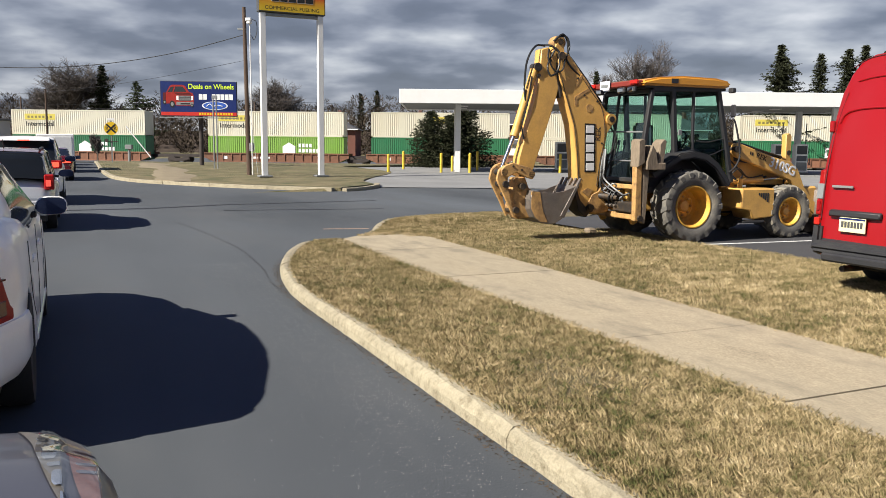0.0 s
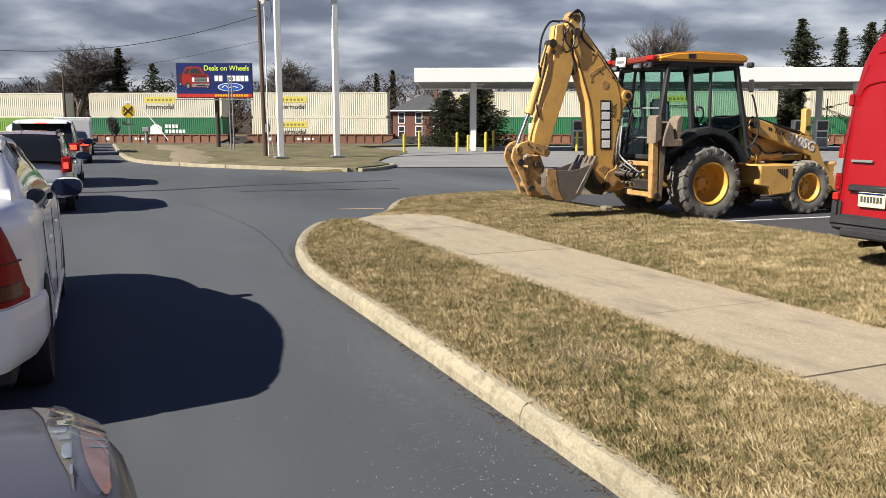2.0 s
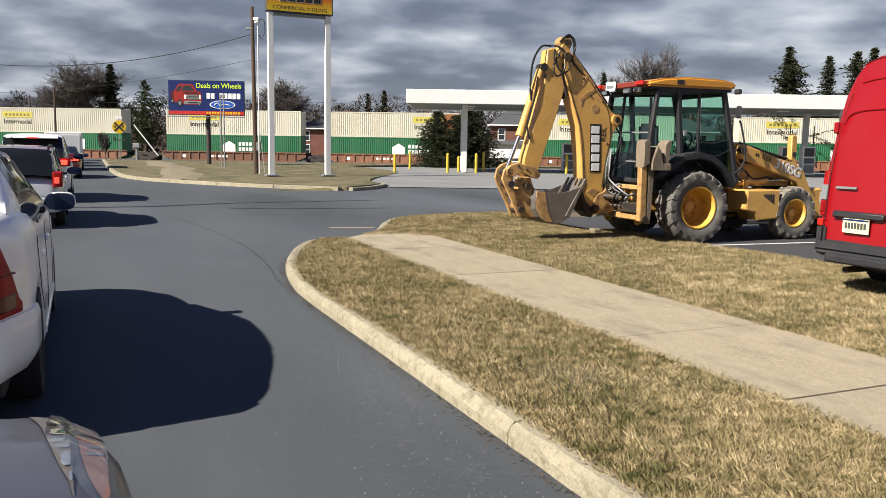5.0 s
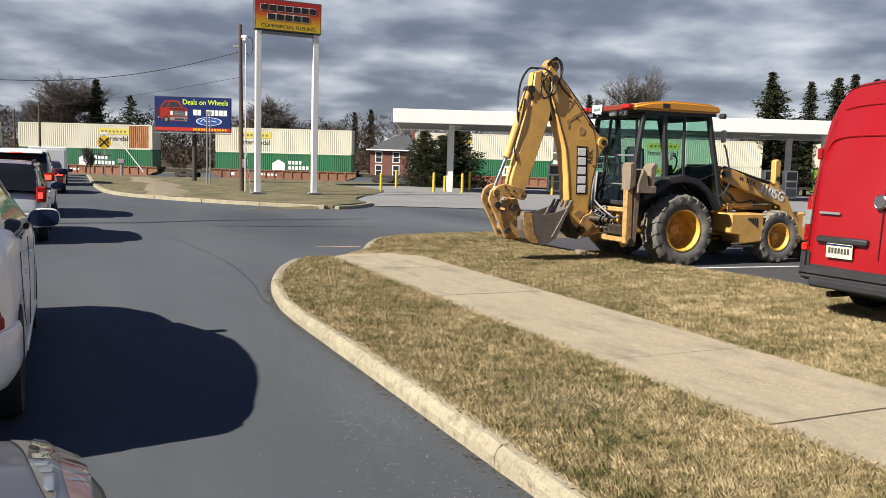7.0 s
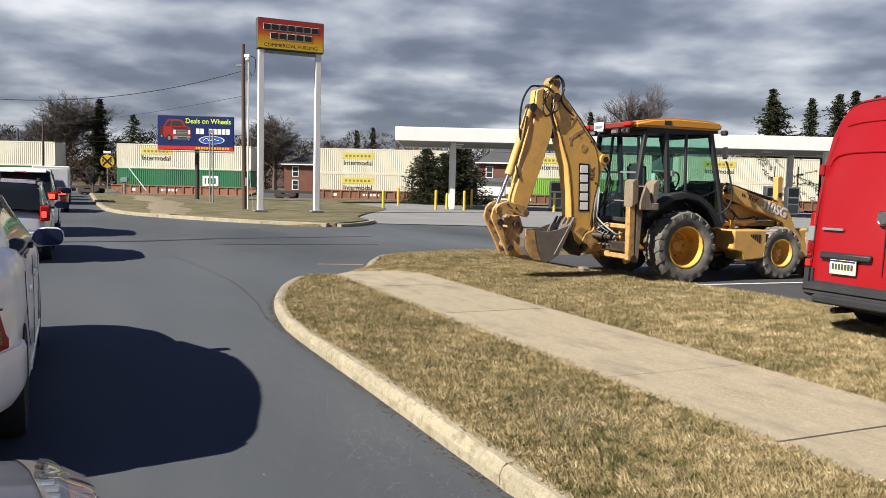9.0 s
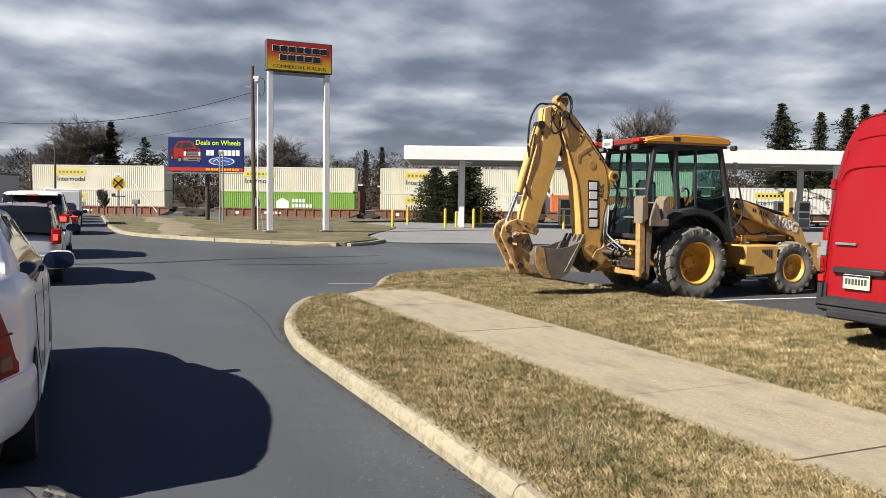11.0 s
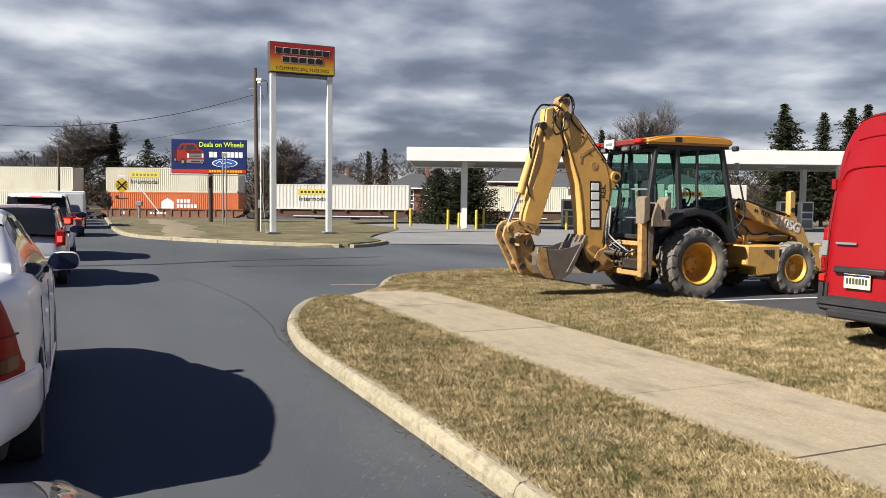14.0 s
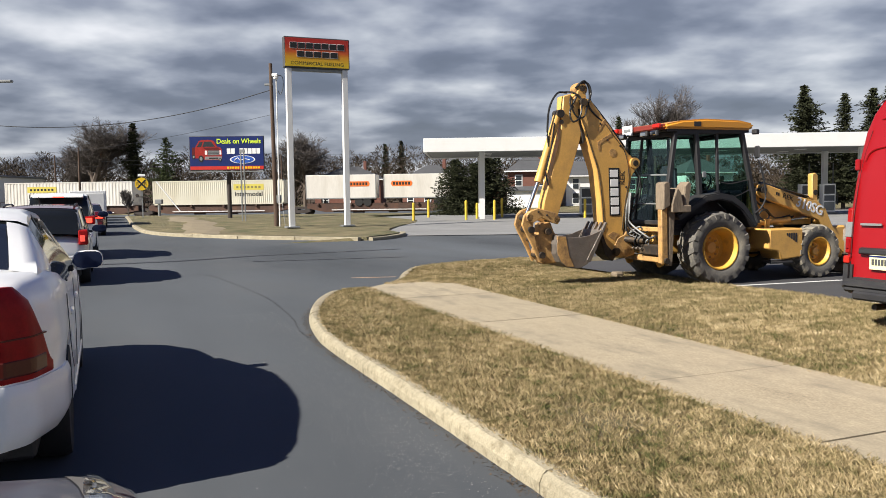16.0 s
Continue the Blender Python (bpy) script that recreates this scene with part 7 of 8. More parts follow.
for x in (1.05, 4.4):
    for s in (1, -1):
        w = V("wheel", lathe([(0.22, -0.1), (0.34, -0.11), (0.355, -0.06), (0.355, 0.06), (0.34, 0.11), (0.22, 0.1)], 32, m=Matrix.Translation((x, VC + s * 0.78, 0.25 + 0.355))), CARTYRE)
        part("rim", lathe([(0.21, -0.07), (0.2, 0.07)], 20, m=Matrix.Translation((x, VC + s * 0.78, 0.605))), GREY, w)
V("underbody", box(0.3, 5.0, VC - 0.7, VC + 0.7, 0.48, 0.62, 0.02), BLACKP)
V("exhaust", cyl((0.02, 0.12, 0.50), (0.6, 0.12, 0.50), 0.035, seg=10), GREASE)
V("windscreen", prism([(4.35, 2.3), (4.9, 1.75), (4.93, 1.78), (4.38, 2.33)], VC - 0.7, VC + 0.7), TINT)

# ---- cars waiting at the crossing ----
MIRRORG = mat("mirror_glass", (0.05, 0.07, 0.14), 0.06, 0.6, vary=0.05, bump=0)


def interp(tab, x):
    for (x0, v0), (x1, v1) in zip(tab, tab[1:]):
        if x <= x1:
            t = (x - x0) / (x1 - x0) if x1 > x0 else 0
            t = min(1, max(0, t))
            return v0 + (v1 - v0) * t
    return tab[-1][1]


def soft(tab, x, w=0.10):
    """A table read with rounded corners."""
    return (interp(tab, x - w) + 2 * interp(tab, x) + interp(tab, x + w)) / 4


def car_shell(thing, paint, length0, length1, wb, wide, deck, roofline, belt, radius, low=0.20, roof_paint=None, tumble=0.76, nose=(0.96, 0.84, 0.66), tail=(0.80, 0.90, 0.975)):
    """Body, glasshouse, pillars and wheels. x runs forward from the rear axle."""
    xs = [length0 + (length1 - length0) * i / 90 for i in range(91)]
    hw = wide / 2
    plan = [(length0, hw * tail[0]), (length0 + 0.10, hw * tail[1]), (length0 + 0.45, hw * tail[2]), (length0 + 1.0, hw), (length1 - 1.3, hw), (length1 - 0.6, hw * nose[0]), (length1 - 0.2, hw * nose[1]), (length1, hw * nose[2])]
    bm = bmesh.new()
    rings = []
    ra = radius + 0.055
    for x in xs:
        w, zt = soft(plan, x, 0.06), soft(deck, x, 0.07)
        zb = low + 0.14 * (1 - smooth(length0 + 0.6, length0 + 1.1, x)) + 0.06 * smooth(length1 - 0.5, length1, x)
        for c in (0.0, wb):
            if abs(x - c) < ra:
                zb = max(zb, radius + math.sqrt(ra * ra - (x - c) ** 2) - 0.005)
        hgt = zt - zb
        half = [(0.0, zb + 0.03), (w * 0.72, zb + 0.01), (w * 0.965, zb), (w * 0.995, zb + hgt * 0.10), (w * 1.0, zb + hgt * 0.35), (w * 0.995, zb + hgt * 0.62), (w * 0.975, zb + hgt * 0.80), (w * 0.93, zb + hgt * 0.93), (w * 0.84, zb + hgt * 0.985), (w * 0.5, zt + 0.012), (0.0, zt + 0.02)]
        ring = [bm.verts.new((x, -y, z)) for y, z in half] + [bm.verts.new((x, y, z)) for y, z in half[-2:0:-1]]
        rings.append(ring)
    for a, b in zip(rings, rings[1:]):
        n = len(a)
        for k in range(n):
            bm.faces.new((a[k], a[(k + 1) % n], b[(k + 1) % n], b[k]))
    bm.faces.new(rings[0][::-1])
    bm.faces.new(rings[-1])
    bmesh.ops.recalc_face_normals(bm, faces=bm.faces)
    body = sharp(part("body", bm, paint, thing), 50)
    # glasshouse
    g0, g1 = roofline[0][0], roofline[-1][0]
    gx = [g0 + (g1 - g0) * i / 60 for i in range(61)]
    top = max(z for _, z in roofline)
    gm, rm = bmesh.new(), bmesh.new()
    grings, rrings = [], []

    def gsec(x, out=0.0):
        zr = soft(roofline, x, 0.06) + out
        w = soft(plan, x, 0.06) * 0.935
        t = (zr - belt) / (top - belt)
        wr = w * (1 - (1 - tumble) * max(t, 0)) + out
        return zr, w + out, wr

    for x in gx:
        zr, w, wr = gsec(x)
        b0 = min(belt - 0.06, zr - 0.02)
        half = [(w, b0), (w * 0.99 + wr * 0.01, max(belt, b0 + 0.005) if zr > belt else b0 + 0.01), (w * 0.5 + wr * 0.5, (b0 + zr) / 2 + 0.02), (wr * 1.0, zr - 0.05 * (zr - b0)), (wr * 0.9, zr), (wr * 0.5, zr + 0.02), (0, zr + 0.028)]
        grings.append([gm.verts.new((x, -y, z)) for y, z in half] + [gm.verts.new((x, y, z)) for y, z in half[-2::-1]])
    for a, b in zip(grings, grings[1:]):
        for k in range(len(a) - 1):
            gm.faces.new((a[k], a[k + 1], b[k + 1], b[k]))
    bmesh.ops.recalc_face_normals(gm, faces=gm.faces)
    sharp(part("glasshouse", gm, TINT, thing, "dark reflective window glass"), 50)
    r0 = next(x for x in gx if soft(roofline, x, 0.06) > top - 0.07)
    r1 = next(x for x in gx[::-1] if soft(roofline, x, 0.06) > top - 0.05)
    for x in [r0 + (r1 - r0) * i / 14 for i in range(15)]:
        zr, w, wr = gsec(x, 0.008)
        half = [(wr * 1.0 + 0.012, zr - 0.055), (wr * 1.0, zr - 0.02), (wr * 0.9, zr + 0.004), (wr * 0.5, zr + 0.022), (0, zr + 0.03)]
        rrings.append([rm.verts.new((x, -y, z)) for y, z in half] + [rm.verts.new((x, y, z)) for y, z in half[-2::-1]])
    for a, b in zip(rrings, rrings[1:]):
        for k in range(len(a) - 1):
            rm.faces.new((a[k], a[k + 1], b[k + 1], b[k]))
    bmesh.ops.recalc_face_normals(rm, faces=rm.faces)
    sharp(part("roof", rm, roof_paint or paint, thing), 50)

    def pillar(xa, xb, wid, m):
        """A strip up the side from the belt at xa to the roof at xb."""
        for s in (-1, 1):
            pb = bmesh.new()
            prev_ = None
            for i in range(9):
                t = i / 8
                row = []
                for e in (-1, 1):
                    x = xa + (xb - xa) * t + e * wid * (1 - 0.25 * t) / 2
                    xq = min(max(x, g0 + 0.02), g1 - 0.02)
                    zr, w, wr = gsec(xq, 0.008)
                    zz = belt - 0.05 + (min(zr, top) - belt + 0.02) * t
                    yy = w + (wr - w) * t + 0.006
                    row += [pb.verts.new((x, s * yy, zz)), pb.verts.new((x, s * (yy - 0.05), zz))]
                if prev_:
                    a, b = prev_, row
                    pb.faces.new((a[0], a[2], b[2], b[0]))
                    pb.faces.new((a[0], b[0], b[1], a[1]))
                    pb.faces.new((a[2], a[3], b[3], b[2]))
                prev_ = row
            bmesh.ops.recalc_face_normals(pb, faces=pb.faces)
            part("pillar", pb, m, thing)

    for c in (0.0, wb):
        for s in (-1, 1):
            y = s * (hw - 0.115)
            w = part("wheel", lathe([(radius * 0.62, -0.09), (radius * 0.72, -0.105), (radius * 0.96, -0.10), (radius, -0.07), (radius, 0.07), (radius * 0.96, 0.10), (radius * 0.72, 0.105), (radius * 0.62, 0.09)], 36, m=Matrix.Translation((c, y, radius))), CARTYRE, thing)
            sharp(w)
            part("rim", lathe([(radius * 0.63, s * 0.085), (radius * 0.58, s * 0.06), (radius * 0.2, s * 0.045), (0.01, s * 0.05)], 24, m=Matrix.Translation((c, y, radius))), GREY, w)
            for k in range(5):
                a = 2 * math.pi * k / 5
                sb = box(0.04, radius * 0.6, -0.012, 0.012, -0.025, 0.025, 0.006)
                bmesh.ops.transform(sb, matrix=Matrix.Translation((c, y + s * 0.07, radius)) @ pose(0, 0, 0, 0, math.degrees(a), 0), verts=sb.verts)
                part("spoke", sb, RIM, w)
    part("underbody", box(length0 + 0.3, length1 - 0.3, -hw * 0.8, hw * 0.8, low - 0.02, low + 0.12, 0.02), BLACKP, thing)
    return pillar, plan, gsec


def mirror_pair(thing, x, y, z, paint, sides=(-1, 1), size=1.0):
    for s in sides:
        turn_ = Matrix(((0, 1, 0, 0), (s, 0, 0, 0), (0, 0, 1, 0), (0, 0, 0, 1)))
        outline = [(-0.02, -0.02), (0.01, 0.05), (0.05, 0.078), (0.12, 0.088), (0.23, 0.085), (0.275, 0.068), (0.298, 0.03), (0.298, -0.03), (0.28, -0.06), (0.24, -0.078), (0.09, -0.082), (0.03, -0.07)]

        def shell(k, xa, xb, bev):
            g = prism([(y + 0.14 * size + (p - 0.14) * k * size, z + q * k * size) for p, q in outline], xa, xb, bev)
            bmesh.ops.transform(g, matrix=turn_, verts=g.verts)
            bmesh.ops.recalc_face_normals(g, faces=g.faces)
            return g

        m = sharp(part("door_mirror", shell(1.0, x - 0.03, x + 0.09, 0.022), paint, thing))
        part("mirror_glass", shell(0.94, x - 0.036, x - 0.026, 0), MIRRORG, m)
        part("mirror_foot", box(x, x + 0.08, min(s * (y - 0.12), s * y), max(s * (y - 0.12), s * y), z - 0.09, z - 0.04, 0.01), BLACKP, m)


def plate(thing, x, z):
    p = part("number_plate", box(x - 0.012, x, -0.15, 0.15, z - 0.075, z + 0.075, 0.003), PLATEY, thing, "number plate with plain bars")
    bm = bmesh.new()
    for i in range(7):
        box(x - 0.016, x - 0.011, -0.12 + i * 0.036, -0.095 + i * 0.036, z - 0.03, z + 0.03, 0, bm)
    part("plate_bars", bm, DKGREY, p)


def wrap(plan, s, y0, x1, z0, ztop, off, low=0.0):
    """A skin laid round the rear corner of a car: from y0 on its rear face to x1 on its flank."""
    x0 = plan[0][0]
    path = [(x0, y0 + (plan[0][1] * 0.97 - y0) * i / 4) for i in range(4)]
    path += [(x0 + (x1 - x0) * (i / 16) ** 1.6, soft(plan, x0 + (x1 - x0) * (i / 16) ** 1.6, 0.03)) for i in range(17)]
    g = bmesh.new()
    rows = []
    for i, (x, y) in enumerate(path):
        (xa, ya), (xb, yb) = path[max(i - 1, 0)], path[min(i + 1, len(path) - 1)]
        d = Vector((xb - xa, yb - ya)).normalized()
        nx, ny = -d.y, d.x
        row = []
        for k in range(9):
            z = z0 + (ztop(x) - z0) * k / 8
            f = 1 - 0.035 * smooth(0.80, 0.98, z) - 0.10 * smooth(0.98, 1.12, z) - low * 0.25 * smooth(0.50, 0.30, z) if low == 0 else 1 - 0.06 * (1 - smooth(0.30, 0.42, z))
            edge = 0.5 if k in (0, 8) else 1.0
            row.append(g.verts.new((x + nx * off * edge, s * (y * f + ny * off * edge), z)))
        rows.append(row)
    for a, b in zip(rows, rows[1:]):
        for k in range(8):
            g.faces.new((a[k], a[k + 1], b[k + 1], b[k]))
    ex = bmesh.ops.extrude_face_region(g, geom=list(g.faces))
    for v in ex["geom"]:
        if isinstance(v, bmesh.types.BMVert):
            v.co.y -= s * 0.03
            v.co.x += 0.02
    bmesh.ops.recalc_face_normals(g, faces=g.faces)
    return g


# white sedan
sedan = empty("sedan", lane_pose(-1.215, 5.90, 0, 0.5) @ Matrix.Diagonal((1.05, 1.0, 1.13, 1)), "pearl white sedan with dark windows waiting in line", "car", "queued cars")
DECK = [(-1.02, 0.70), (-0.98, 1.04), (-0.85, 1.125), (-0.45, 1.15), (-0.2, 1.135), (0.4, 1.06), (1.4, 1.01), (2.3, 1.0), (2.55, 0.98), (3.3, 0.88), (3.7, 0.76), (3.85, 0.60)]
ROOFL = [(-0.55, 1.115), (0.10, 1.32), (0.45, 1.405), (0.95, 1.445), (1.45, 1.43), (1.75, 1.37), (2.55, 0.98)]
pil, plan, gsec = car_shell(sedan, CARWHITE, -1.02, 3.85, 2.88, 1.80, DECK, ROOFL, 1.0, 0.33, tumble=0.72, tail=(0.66, 0.81, 0.965))
pil(-0.36, 0.20, 0.46, CARWHITE)
for s in (-1, 1):
    cv = bmesh.new()
    prev_ = None
    for i in range(13):
        x = -0.53 + 0.80 * i / 12
        zr, w, wr = gsec(x, 0.010)
        f0 = 0.80
        row = [cv.verts.new((x, s * y, z)) for y, z in ((wr * f0, zr + 0.014), (wr * 0.9, zr + 0.002), (wr, zr - 0.05 * (zr - 0.94)), ((w + wr) / 2 + 0.004, (0.94 + zr) / 2 + 0.02), (w + 0.004, 0.90))]
        if prev_:
            for k in range(4):
                cv.faces.new((prev_[k], prev_[k + 1], row[k + 1], row[k]))
        prev_ = row
    bmesh.ops.recalc_face_normals(cv, faces=cv.faces)
    sharp(part("quarter_panel", cv, CARWHITE, sedan), 50)
pil(1.02, 1.02, 0.10, BLACKP)
pil(2.30, 1.72, 0.11, CARWHITE)
mirror_pair(sedan, 1.98, 0.87, 1.03, CARWHITE, size=0.84)
for s in (-1, 1):
    lamp = sharp(part("tail_lamp", wrap(plan, s, 0.22, -0.70, 0.635, lambda x: 1.095 - 0.40 * smooth(-0.90, -0.70, x), 0.014), TAIL, sedan, "tall red wraparound tail lamp"), 50)
    part("lamp_divider", wrap(plan, s, 0.30, -0.76, 0.84, lambda x: 0.85, 0.019), TAILDARK, lamp)
    part("lower_lens", wrap(plan, s, 0.34, -0.78, 0.66, lambda x: 0.75, 0.018), TAILDARK, lamp)
    part("door_handle", box(0.25, 0.45, min(s * 0.885, s * 0.915), max(s * 0.885, s * 0.915), 0.80, 0.835, 0.01), CARWHITE, sedan)
    part("door_handle", box(1.25, 1.45, min(s * 0.885, s * 0.915), max(s * 0.885, s * 0.915), 0.80, 0.835, 0.01), CARWHITE, sedan)
    for x in (1.0, 2.12, -0.02):
        part("door_seam", tube([(x - (0.10 if x < 0.5 else 0), s * 0.893, 0.97), (x, s * 0.903, 0.65), (x + (0.42 if x < 0.5 else 0), s * 0.90, 0.36 if x > 0.5 else 0.45)], 0.0028, 5), DKGREY, sedan)
    part("sill_trim", box(0.45, 2.40, min(s * 0.885, s * 0.905), max(s * 0.885, s * 0.905), 0.28, 0.33, 0.008), CARWHITE, sedan)
for s in (-1, 1):
    sharp(part("rear_bumper", wrap(plan, s, 0.0, -0.40, 0.31, lambda x: 0.625, 0.03, 0.20), CARWHITE, sedan), 50)
part("lower_valance", box(-1.0, -0.7, -0.6, 0.6, 0.26, 0.36, 0.03), BLACKP, sedan)
part("boot_lid_seam", tube([(-1.03, -0.46, 0.72), (-1.0, -0.46, 1.03), (-0.86, -0.48, 1.115), (-0.60, -0.50, 1.135)], 0.004, 5), DKGREY, sedan)
plate(sedan, -1.05, 0.86)

# silver upright wagon
suv = empty("suv", lane_pose(-1.32, 18.2) @ Matrix.Diagonal((1, 1, 0.95, 1)), "silver upright wagon with a dark rear window and lit tail lamps", "car", "queued cars")
DECK2 = [(-0.82, 0.60), (-0.80, 0.98), (-0.6, 1.06), (2.0, 1.03), (2.4, 1.0), (3.2, 0.92), (3.45, 0.8), (3.55, 0.6)]
ROOF2 = [(-0.80, 1.04), (-0.70, 1.30), (-0.58, 1.58), (-0.2, 1.64), (0.9, 1.66), (1.5, 1.62), (1.75, 1.55), (2.4, 1.0)]
pil, _, _ = car_shell(suv, SILVER, -0.82, 3.55, 2.63, 1.76, DECK2, ROOF2, 1.05, 0.34, roof_paint=DARKRED, tumble=0.84)
pil(-0.66, -0.52, 0.16, SILVER)
pil(0.35, 0.35, 0.10, SILVER)
pil(1.15, 1.15, 0.08, BLACKP)
pil(2.15, 1.70, 0.10, SILVER)
mirror_pair(suv, 1.85, 0.9, 1.1, BLACKP)
for s in (-1, 1):
    lp = part("tail_lamp", prism([(-0.86, 0.86), (-0.84, 1.16), (-0.62, 1.18), (-0.60, 0.86)], s * 0.69, s * 0.865, 0.02), TAIL, suv, "square red tail lamp")
    part("lamp_glow", box(-0.872, -0.85, min(s * 0.72, s * 0.81), max(s * 0.72, s * 0.81), 0.93, 1.06, 0.01), BRAKE_DIM, lp)
    part("roof_rail", tube([(-0.4, s * 0.62, 1.66), (0.0, s * 0.63, 1.70), (1.0, s * 0.63, 1.70), (1.3, s * 0.62, 1.67)], 0.02, 6), BLACKP, suv)
part("rear_bumper", prism([(-0.92, 0.42), (-0.93, 0.60), (-0.78, 0.66), (-0.5, 0.62), (-0.5, 0.40)], -0.80, 0.80, 0.04, seg=2), SILVER, suv)
part("antenna", cyl((-0.3, 0, 1.68), (-0.5, 0, 1.86), 0.008, seg=5), BLACKP, suv)
plate(suv, -0.83, 0.82)

# white crossover
suv2 = empty("suv", lane_pose(-1.35, 25.6) @ Matrix.Diagonal((1.03, 1.03, 1.10, 1)), "white crossover with a dark rear window and glowing brake lamps", "car", "queued cars")
DECK3 = [(-0.88, 0.62), (-0.86, 1.0), (-0.7, 1.10), (2.0, 1.06), (2.5, 1.02), (3.3, 0.94), (3.6, 0.8), (3.7, 0.6)]
ROOF3 = [(-0.86, 1.08), (-0.65, 1.40), (-0.50, 1.60), (-0.1, 1.68), (0.9, 1.70), (1.5, 1.66), (1.8, 1.58), (2.6, 1.02)]
pil, _, _ = car_shell(suv2, CARWHITE, -0.88, 3.70, 2.66, 1.82, DECK3, ROOF3, 1.08, 0.35, tumble=0.82)
pil(-0.45, -0.38, 0.40, CARWHITE)
pil(1.05, 1.05, 0.09, BLACKP)
pil(2.25, 1.76, 0.10, CARWHITE)
mirror_pair(suv2, 1.95, 0.93, 1.12, CARWHITE)
for s in (-1, 1):
    lp = part("tail_lamp", prism([(-0.92, 0.92), (-0.90, 1.12), (-0.55, 1.14), (-0.52, 0.98)], s * 0.48, s * 0.895, 0.02), TAIL, suv2, "red wraparound tail lamp")
    part("lamp_glow", box(-0.935, -0.90, min(s * 0.52, s * 0.82), max(s * 0.52, s * 0.82), 0.96, 1.08, 0.01), BRAKE, lp)
part("high_brake_lamp", box(-0.735, -0.70, -0.14, 0.14, 1.605, 1.63, 0.008), BRAKE, suv2)
part("spoiler", prism([(-0.72, 1.60), (-0.70, 1.645), (-0.3, 1.70), (-0.3, 1.66)], -0.62, 0.62, 0.01), CARWHITE, suv2)
part("rear_bumper", prism([(-0.98, 0.42), (-0.99, 0.62), (-0.82, 0.70), (-0.5, 0.62), (-0.5, 0.40)], -0.82, 0.82, 0.04, seg=2), CARWHITE, suv2)
plate(suv2, -0.90, 0.85)

# dark red sedan
rcar = empty("sedan", lane_pose(-1.15, 41.6), "dark red sedan with glowing brake lamps", "car", "queued cars")
pil, _, _ = car_shell(rcar, DARKRED, -1.0, 3.75, 2.75, 1.82, DECK, [(x, z + 0.04 if z > 1.1 else z) for x, z in ROOFL], 1.0, 0.33)
pil(-0.25, 0.42, 0.34, DARKRED)
pil(1.02, 1.02, 0.10, BLACKP)
pil(2.30, 1.72, 0.11, DARKRED)
mirror_pair(rcar, 1.98, 0.93, 1.02, DARKRED)
for s in (-1, 1):
    lp = part("tail_lamp", prism([(-1.04, 0.78), (-1.03, 0.96), (-0.7, 1.0), (-0.68, 0.82)], s * 0.42, s * 0.88, 0.02), TAIL, rcar, "red tail lamp")
    part("lamp_glow", box(-1.05, -1.02, min(s * 0.46, s * 0.80), max(s * 0.46, s * 0.80), 0.82, 0.93, 0.01), BRAKE, lp)
part("high_brake_lamp", box(-0.45, -0.38, -0.15, 0.15, 1.10, 1.13, 0.005), BRAKE, rcar)
part("rear_bumper", prism([(-1.08, 0.40), (-1.10, 0.62), (-0.96, 0.68), (-0.6, 0.62), (-0.55, 0.42)], -0.80, 0.80, 0.05, seg=2), DARKRED, rcar)
plate(rcar, -1.03, 0.72)

# white box van further on
bv = empty("box_van", lane_pose(-1.2, 53), "white box van waiting near the crossing", "van", "queued cars")
part("cargo_box", box(-1.2, 2.6, -0.98, 0.98, 0.75, 2.2, 0.04), LABELW, bv)
part("cab", prism([(2.62, 0.5), (2.62, 2.0), (3.3, 1.95), (3.8, 1.3), (4.6, 1.15), (4.65, 0.5)], -0.95, 0.95, 0.06, seg=2), LABELW, bv)
part("roller_door", box(-1.23, -1.19, -0.86, 0.86, 0.95, 2.05, 0.01), LABELW, bv)
part("bumper", box(-1.35, -1.15, -0.95, 0.95, 0.48, 0.62, 0.02), BLACKP, bv)
part("chassis", box(-1.1, 4.4, -0.45, 0.45, 0.45, 0.75, 0.02), IRON, bv)
for s in (-1, 1):
    part("tail_lamp", box(-1.24, -1.2, min(s * 0.85, s * 1.0), max(s * 0.85, s * 1.0), 0.8, 0.92, 0.01), TAIL, bv)
    for x in (0, 3.6):
        part("wheel", lathe([(0.2, -0.1), (0.36, -0.11), (0.38, -0.07), (0.38, 0.07), (0.36, 0.11), (0.2, 0.1)], 24, m=Matrix.Translation((x, s * 0.88, 0.38))), CARTYRE, bv)

# further cars up to the gates
for s0, pm, lab in ((61.5, SILVER, "silver sedan waiting near the crossing"), (69.5, GUNMETAL, "dark grey sedan waiting near the crossing")):
    fc = empty("sedan", lane_pose(-1.2, s0), lab, "car", "queued cars")
    pil, _, _ = car_shell(fc, pm, -1.0, 3.75, 2.75, 1.82, DECK, ROOFL, 1.0, 0.33)
    pil(-0.25, 0.42, 0.34, pm)
    pil(2.30, 1.72, 0.11, pm)

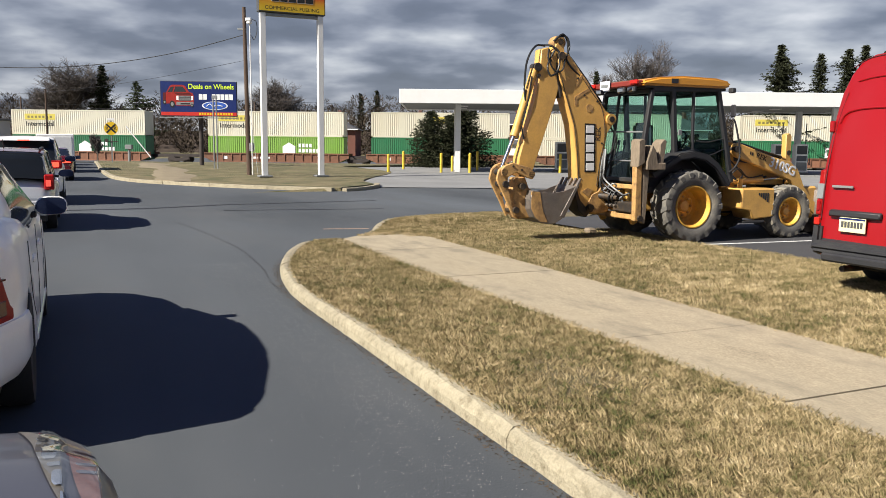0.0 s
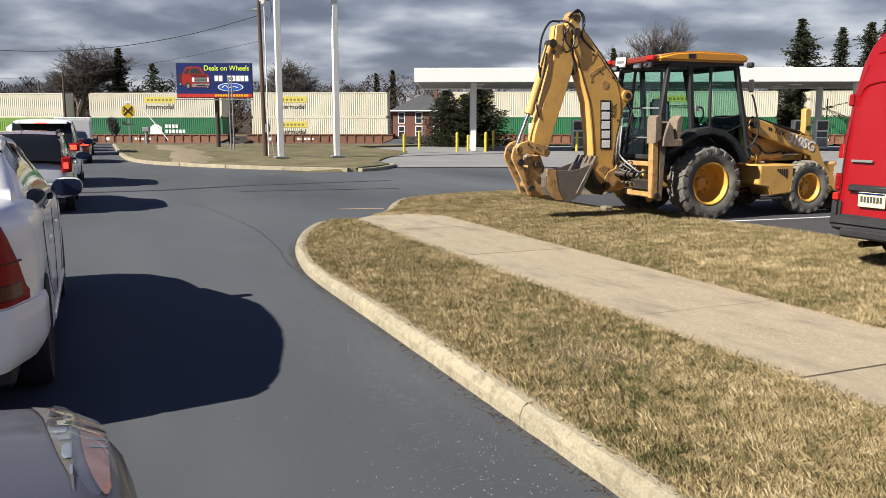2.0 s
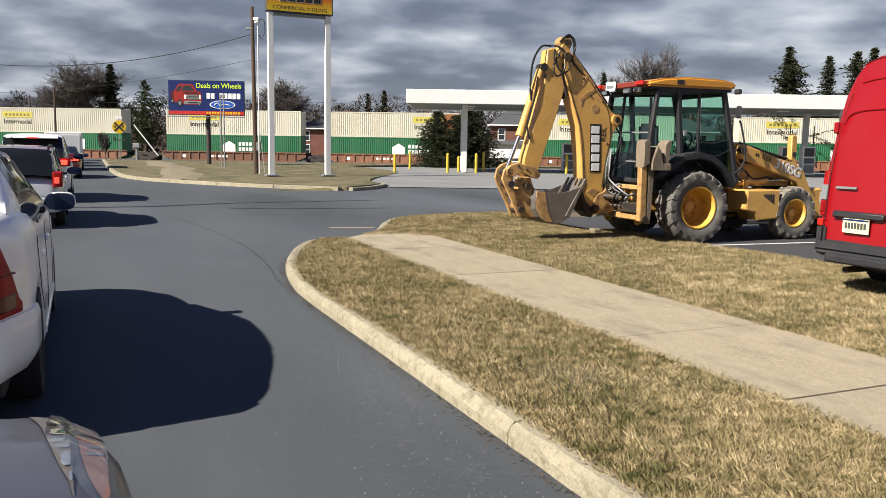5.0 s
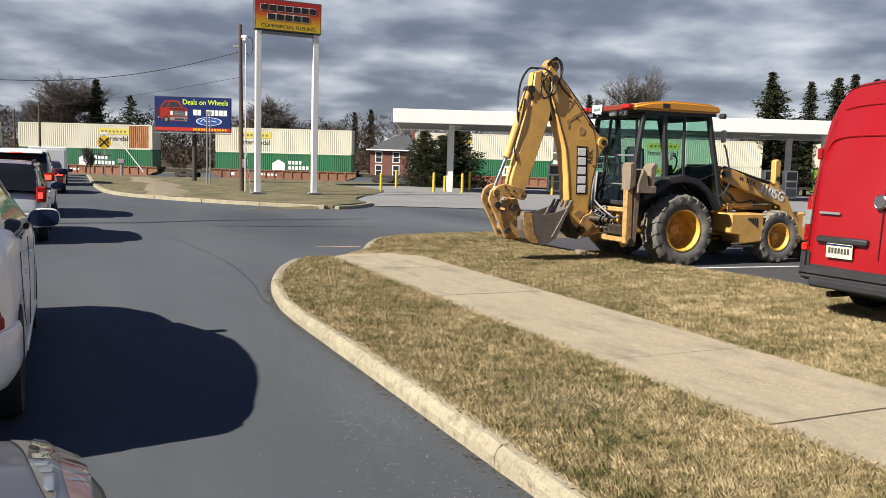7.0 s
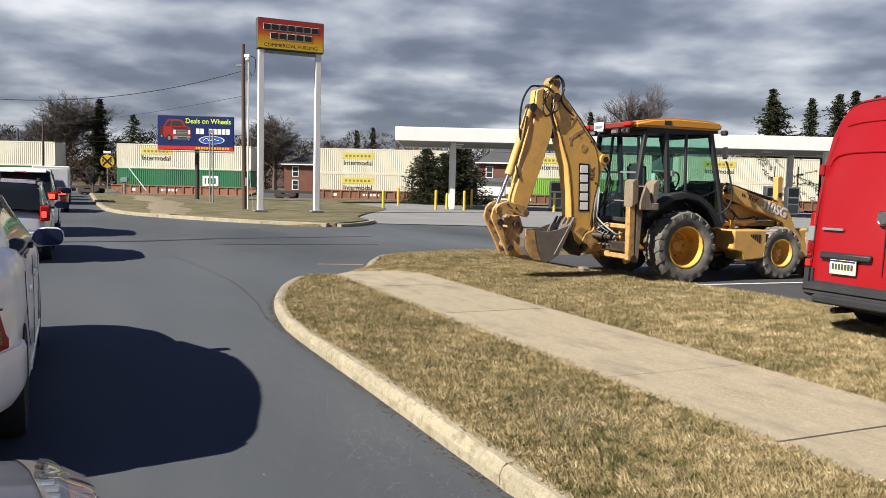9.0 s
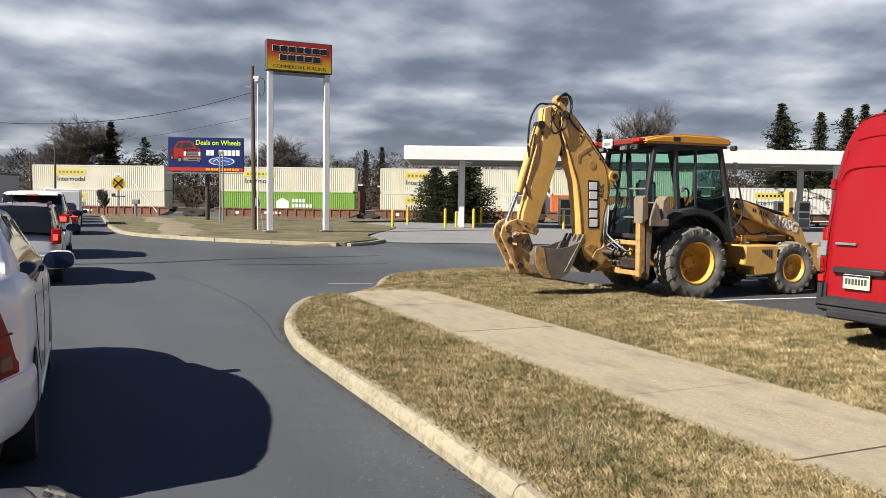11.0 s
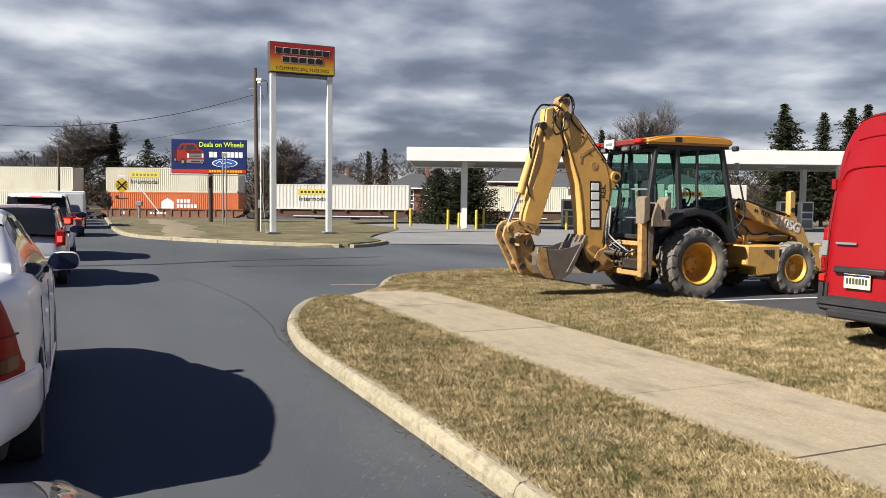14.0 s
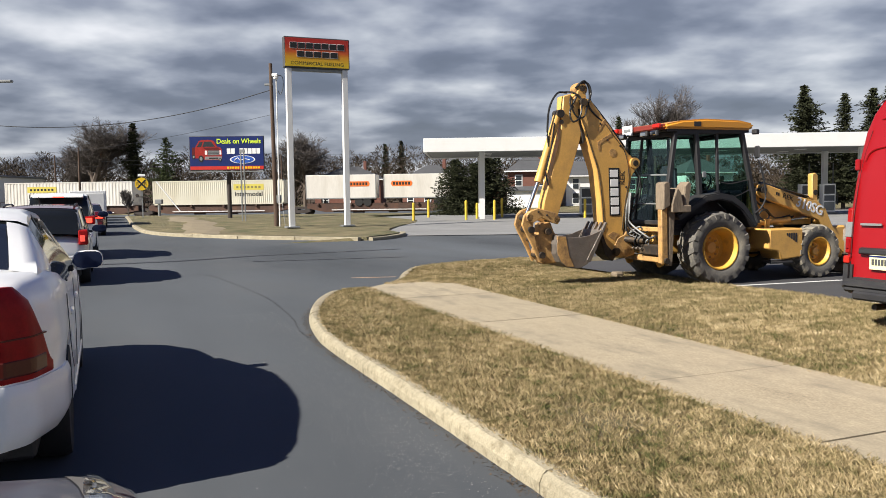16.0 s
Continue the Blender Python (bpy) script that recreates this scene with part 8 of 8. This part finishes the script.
# gunmetal car behind the white sedan
dcar = empty("hatchback", lane_pose(-0.82, -0.75), "dark grey car with a large clear headlamp behind the sedan", "car", "queued cars")
DECK5 = [(-0.8, 0.62), (-0.78, 0.9), (-0.5, 1.0), (1.9, 0.98), (2.2, 0.96), (2.9, 0.95), (3.25, 0.91), (3.48, 0.84), (3.62, 0.72), (3.70, 0.52)]
ROOF5 = [(-0.78, 0.98), (-0.5, 1.30), (0.0, 1.40), (0.6, 1.42), (1.0, 1.39), (1.25, 1.32), (2.1, 0.96)]
pil, plan5, _ = car_shell(dcar, GUNMETAL, -0.8, 3.70, 2.60, 1.80, DECK5, ROOF5, 0.97, 0.32, nose=(0.975, 0.86, 0.60))
pil(-0.35, -0.1, 0.36, GUNMETAL)
pil(0.7, 0.7, 0.10, BLACKP)
pil(1.85, 1.24, 0.10, GUNMETAL)

def fender(x, u, off):
    """A place on the front corner of the dark car: u runs from the flank (0) to the bonnet (4)."""
    w, zt = soft(plan5, x, 0.06), soft(DECK5, x, 0.07)
    zb = 0.20 + 0.06 * smooth(3.2, 3.7, x)
    if abs(x - 2.6) < 0.375:
        zb = max(zb, 0.315 + math.sqrt(0.375 ** 2 - (x - 2.6) ** 2))
    hgt = zt - zb
    sec = [(w * 0.995, zb + hgt * 0.62), (w * 0.975, zb + hgt * 0.80), (w * 0.93, zb + hgt * 0.93), (w * 0.84, zb + hgt * 0.985), (w * 0.5, zt + 0.012)]
    k = min(int(u), 3)
    t = u - k
    (ya, za), (yb, zb_) = sec[k], sec[k + 1]
    nz = 0.25 + 0.2 * u
    return ya + (yb - ya) * t + off * (1 - nz), za + (zb_ - za) * t + off * nz


def lens_patch(s, xa, xb, uc, uh, off, pointed=0.6, n=20, slope=0.30):
    g = bmesh.new()
    rows = []
    for i in range(n + 1):
        a = i / n
        x = xa + (xb - xa) * a
        h = uh * max(0.03, 1 - (2 * a - 1) ** 2) ** pointed
        u0 = uc + slope * (a - 0.5)
        row = []
        for k in range(7):
            u = min(max(u0 + h * (k / 3 - 1), 0.02), 3.98)
            y, z = fender(x, u, off)
            row.append(g.verts.new((x, s * y, z)))
        rows.append(row)
    for a, b in zip(rows, rows[1:]):
        for k in range(6):
            g.faces.new((a[k], a[k + 1], b[k + 1], b[k]))
    bmesh.ops.recalc_face_normals(g, faces=g.faces)
    if sum(f.normal.z for f in g.faces) < 0:
        bmesh.ops.reverse_faces(g, faces=g.faces)
    return g


LENSBROWN = mat("turn_lens", (0.20, 0.10, 0.075), 0.3, vary=0.25, scale=30, bump=0)
BEZEL = mat("lamp_bezel", (0.16, 0.145, 0.12), 0.35, 0.3, vary=0.25, scale=14, bump=0)
for s in (-1, 1):
    lamp = sharp(part("headlamp", lens_patch(s, 2.52, 3.34, 3.06, 0.10, 0.004), BEZEL, dcar, "long clear two-part headlamp"), 60)
    part("turn_lens", lens_patch(s, 2.50, 3.24, 2.28, 0.42, 0.005), LENSBROWN, lamp, "brown-red turn lens")
    for xa, xb, uh in ((2.60, 2.66, 0.04), (2.70, 2.80, 0.06), (2.83, 2.86, 0.06), (2.89, 3.06, 0.06), (3.10, 3.14, 0.04)):
        part("reflector", lens_patch(s, xa, xb, 3.06 + 0.30 * (((xa + xb) / 2 - 2.5) / 0.86 - 0.5), uh, 0.008, 0.12, 6, 0.0), REFLECTOR, lamp)
    for xa in (2.78, 2.84):
        part("reflector", lens_patch(s, xa, xa + 0.022, 2.28, 0.28, 0.009, 0.05, 4, 0.0), REFLECTOR, lamp)
    cov = sharp(part("lamp_cover", lens_patch(s, 2.48, 3.36, 2.55, 0.62, 0.013), HEADGLASS, lamp, "clear lamp cover"), 60)
    cov.visible_shadow = False
part("hood_seam", tube([(3.35, -0.45, 0.795), (2.9, -0.60, 0.90), (2.2, -0.68, 0.955)], 0.006, 5), BLACKP, dcar)
part("front_bumper", prism([(3.45, 0.28), (3.72, 0.32), (3.76, 0.5), (3.62, 0.58), (3.4, 0.5)], -0.6, 0.6, 0.05, seg=2), GUNMETAL, dcar)

motions()
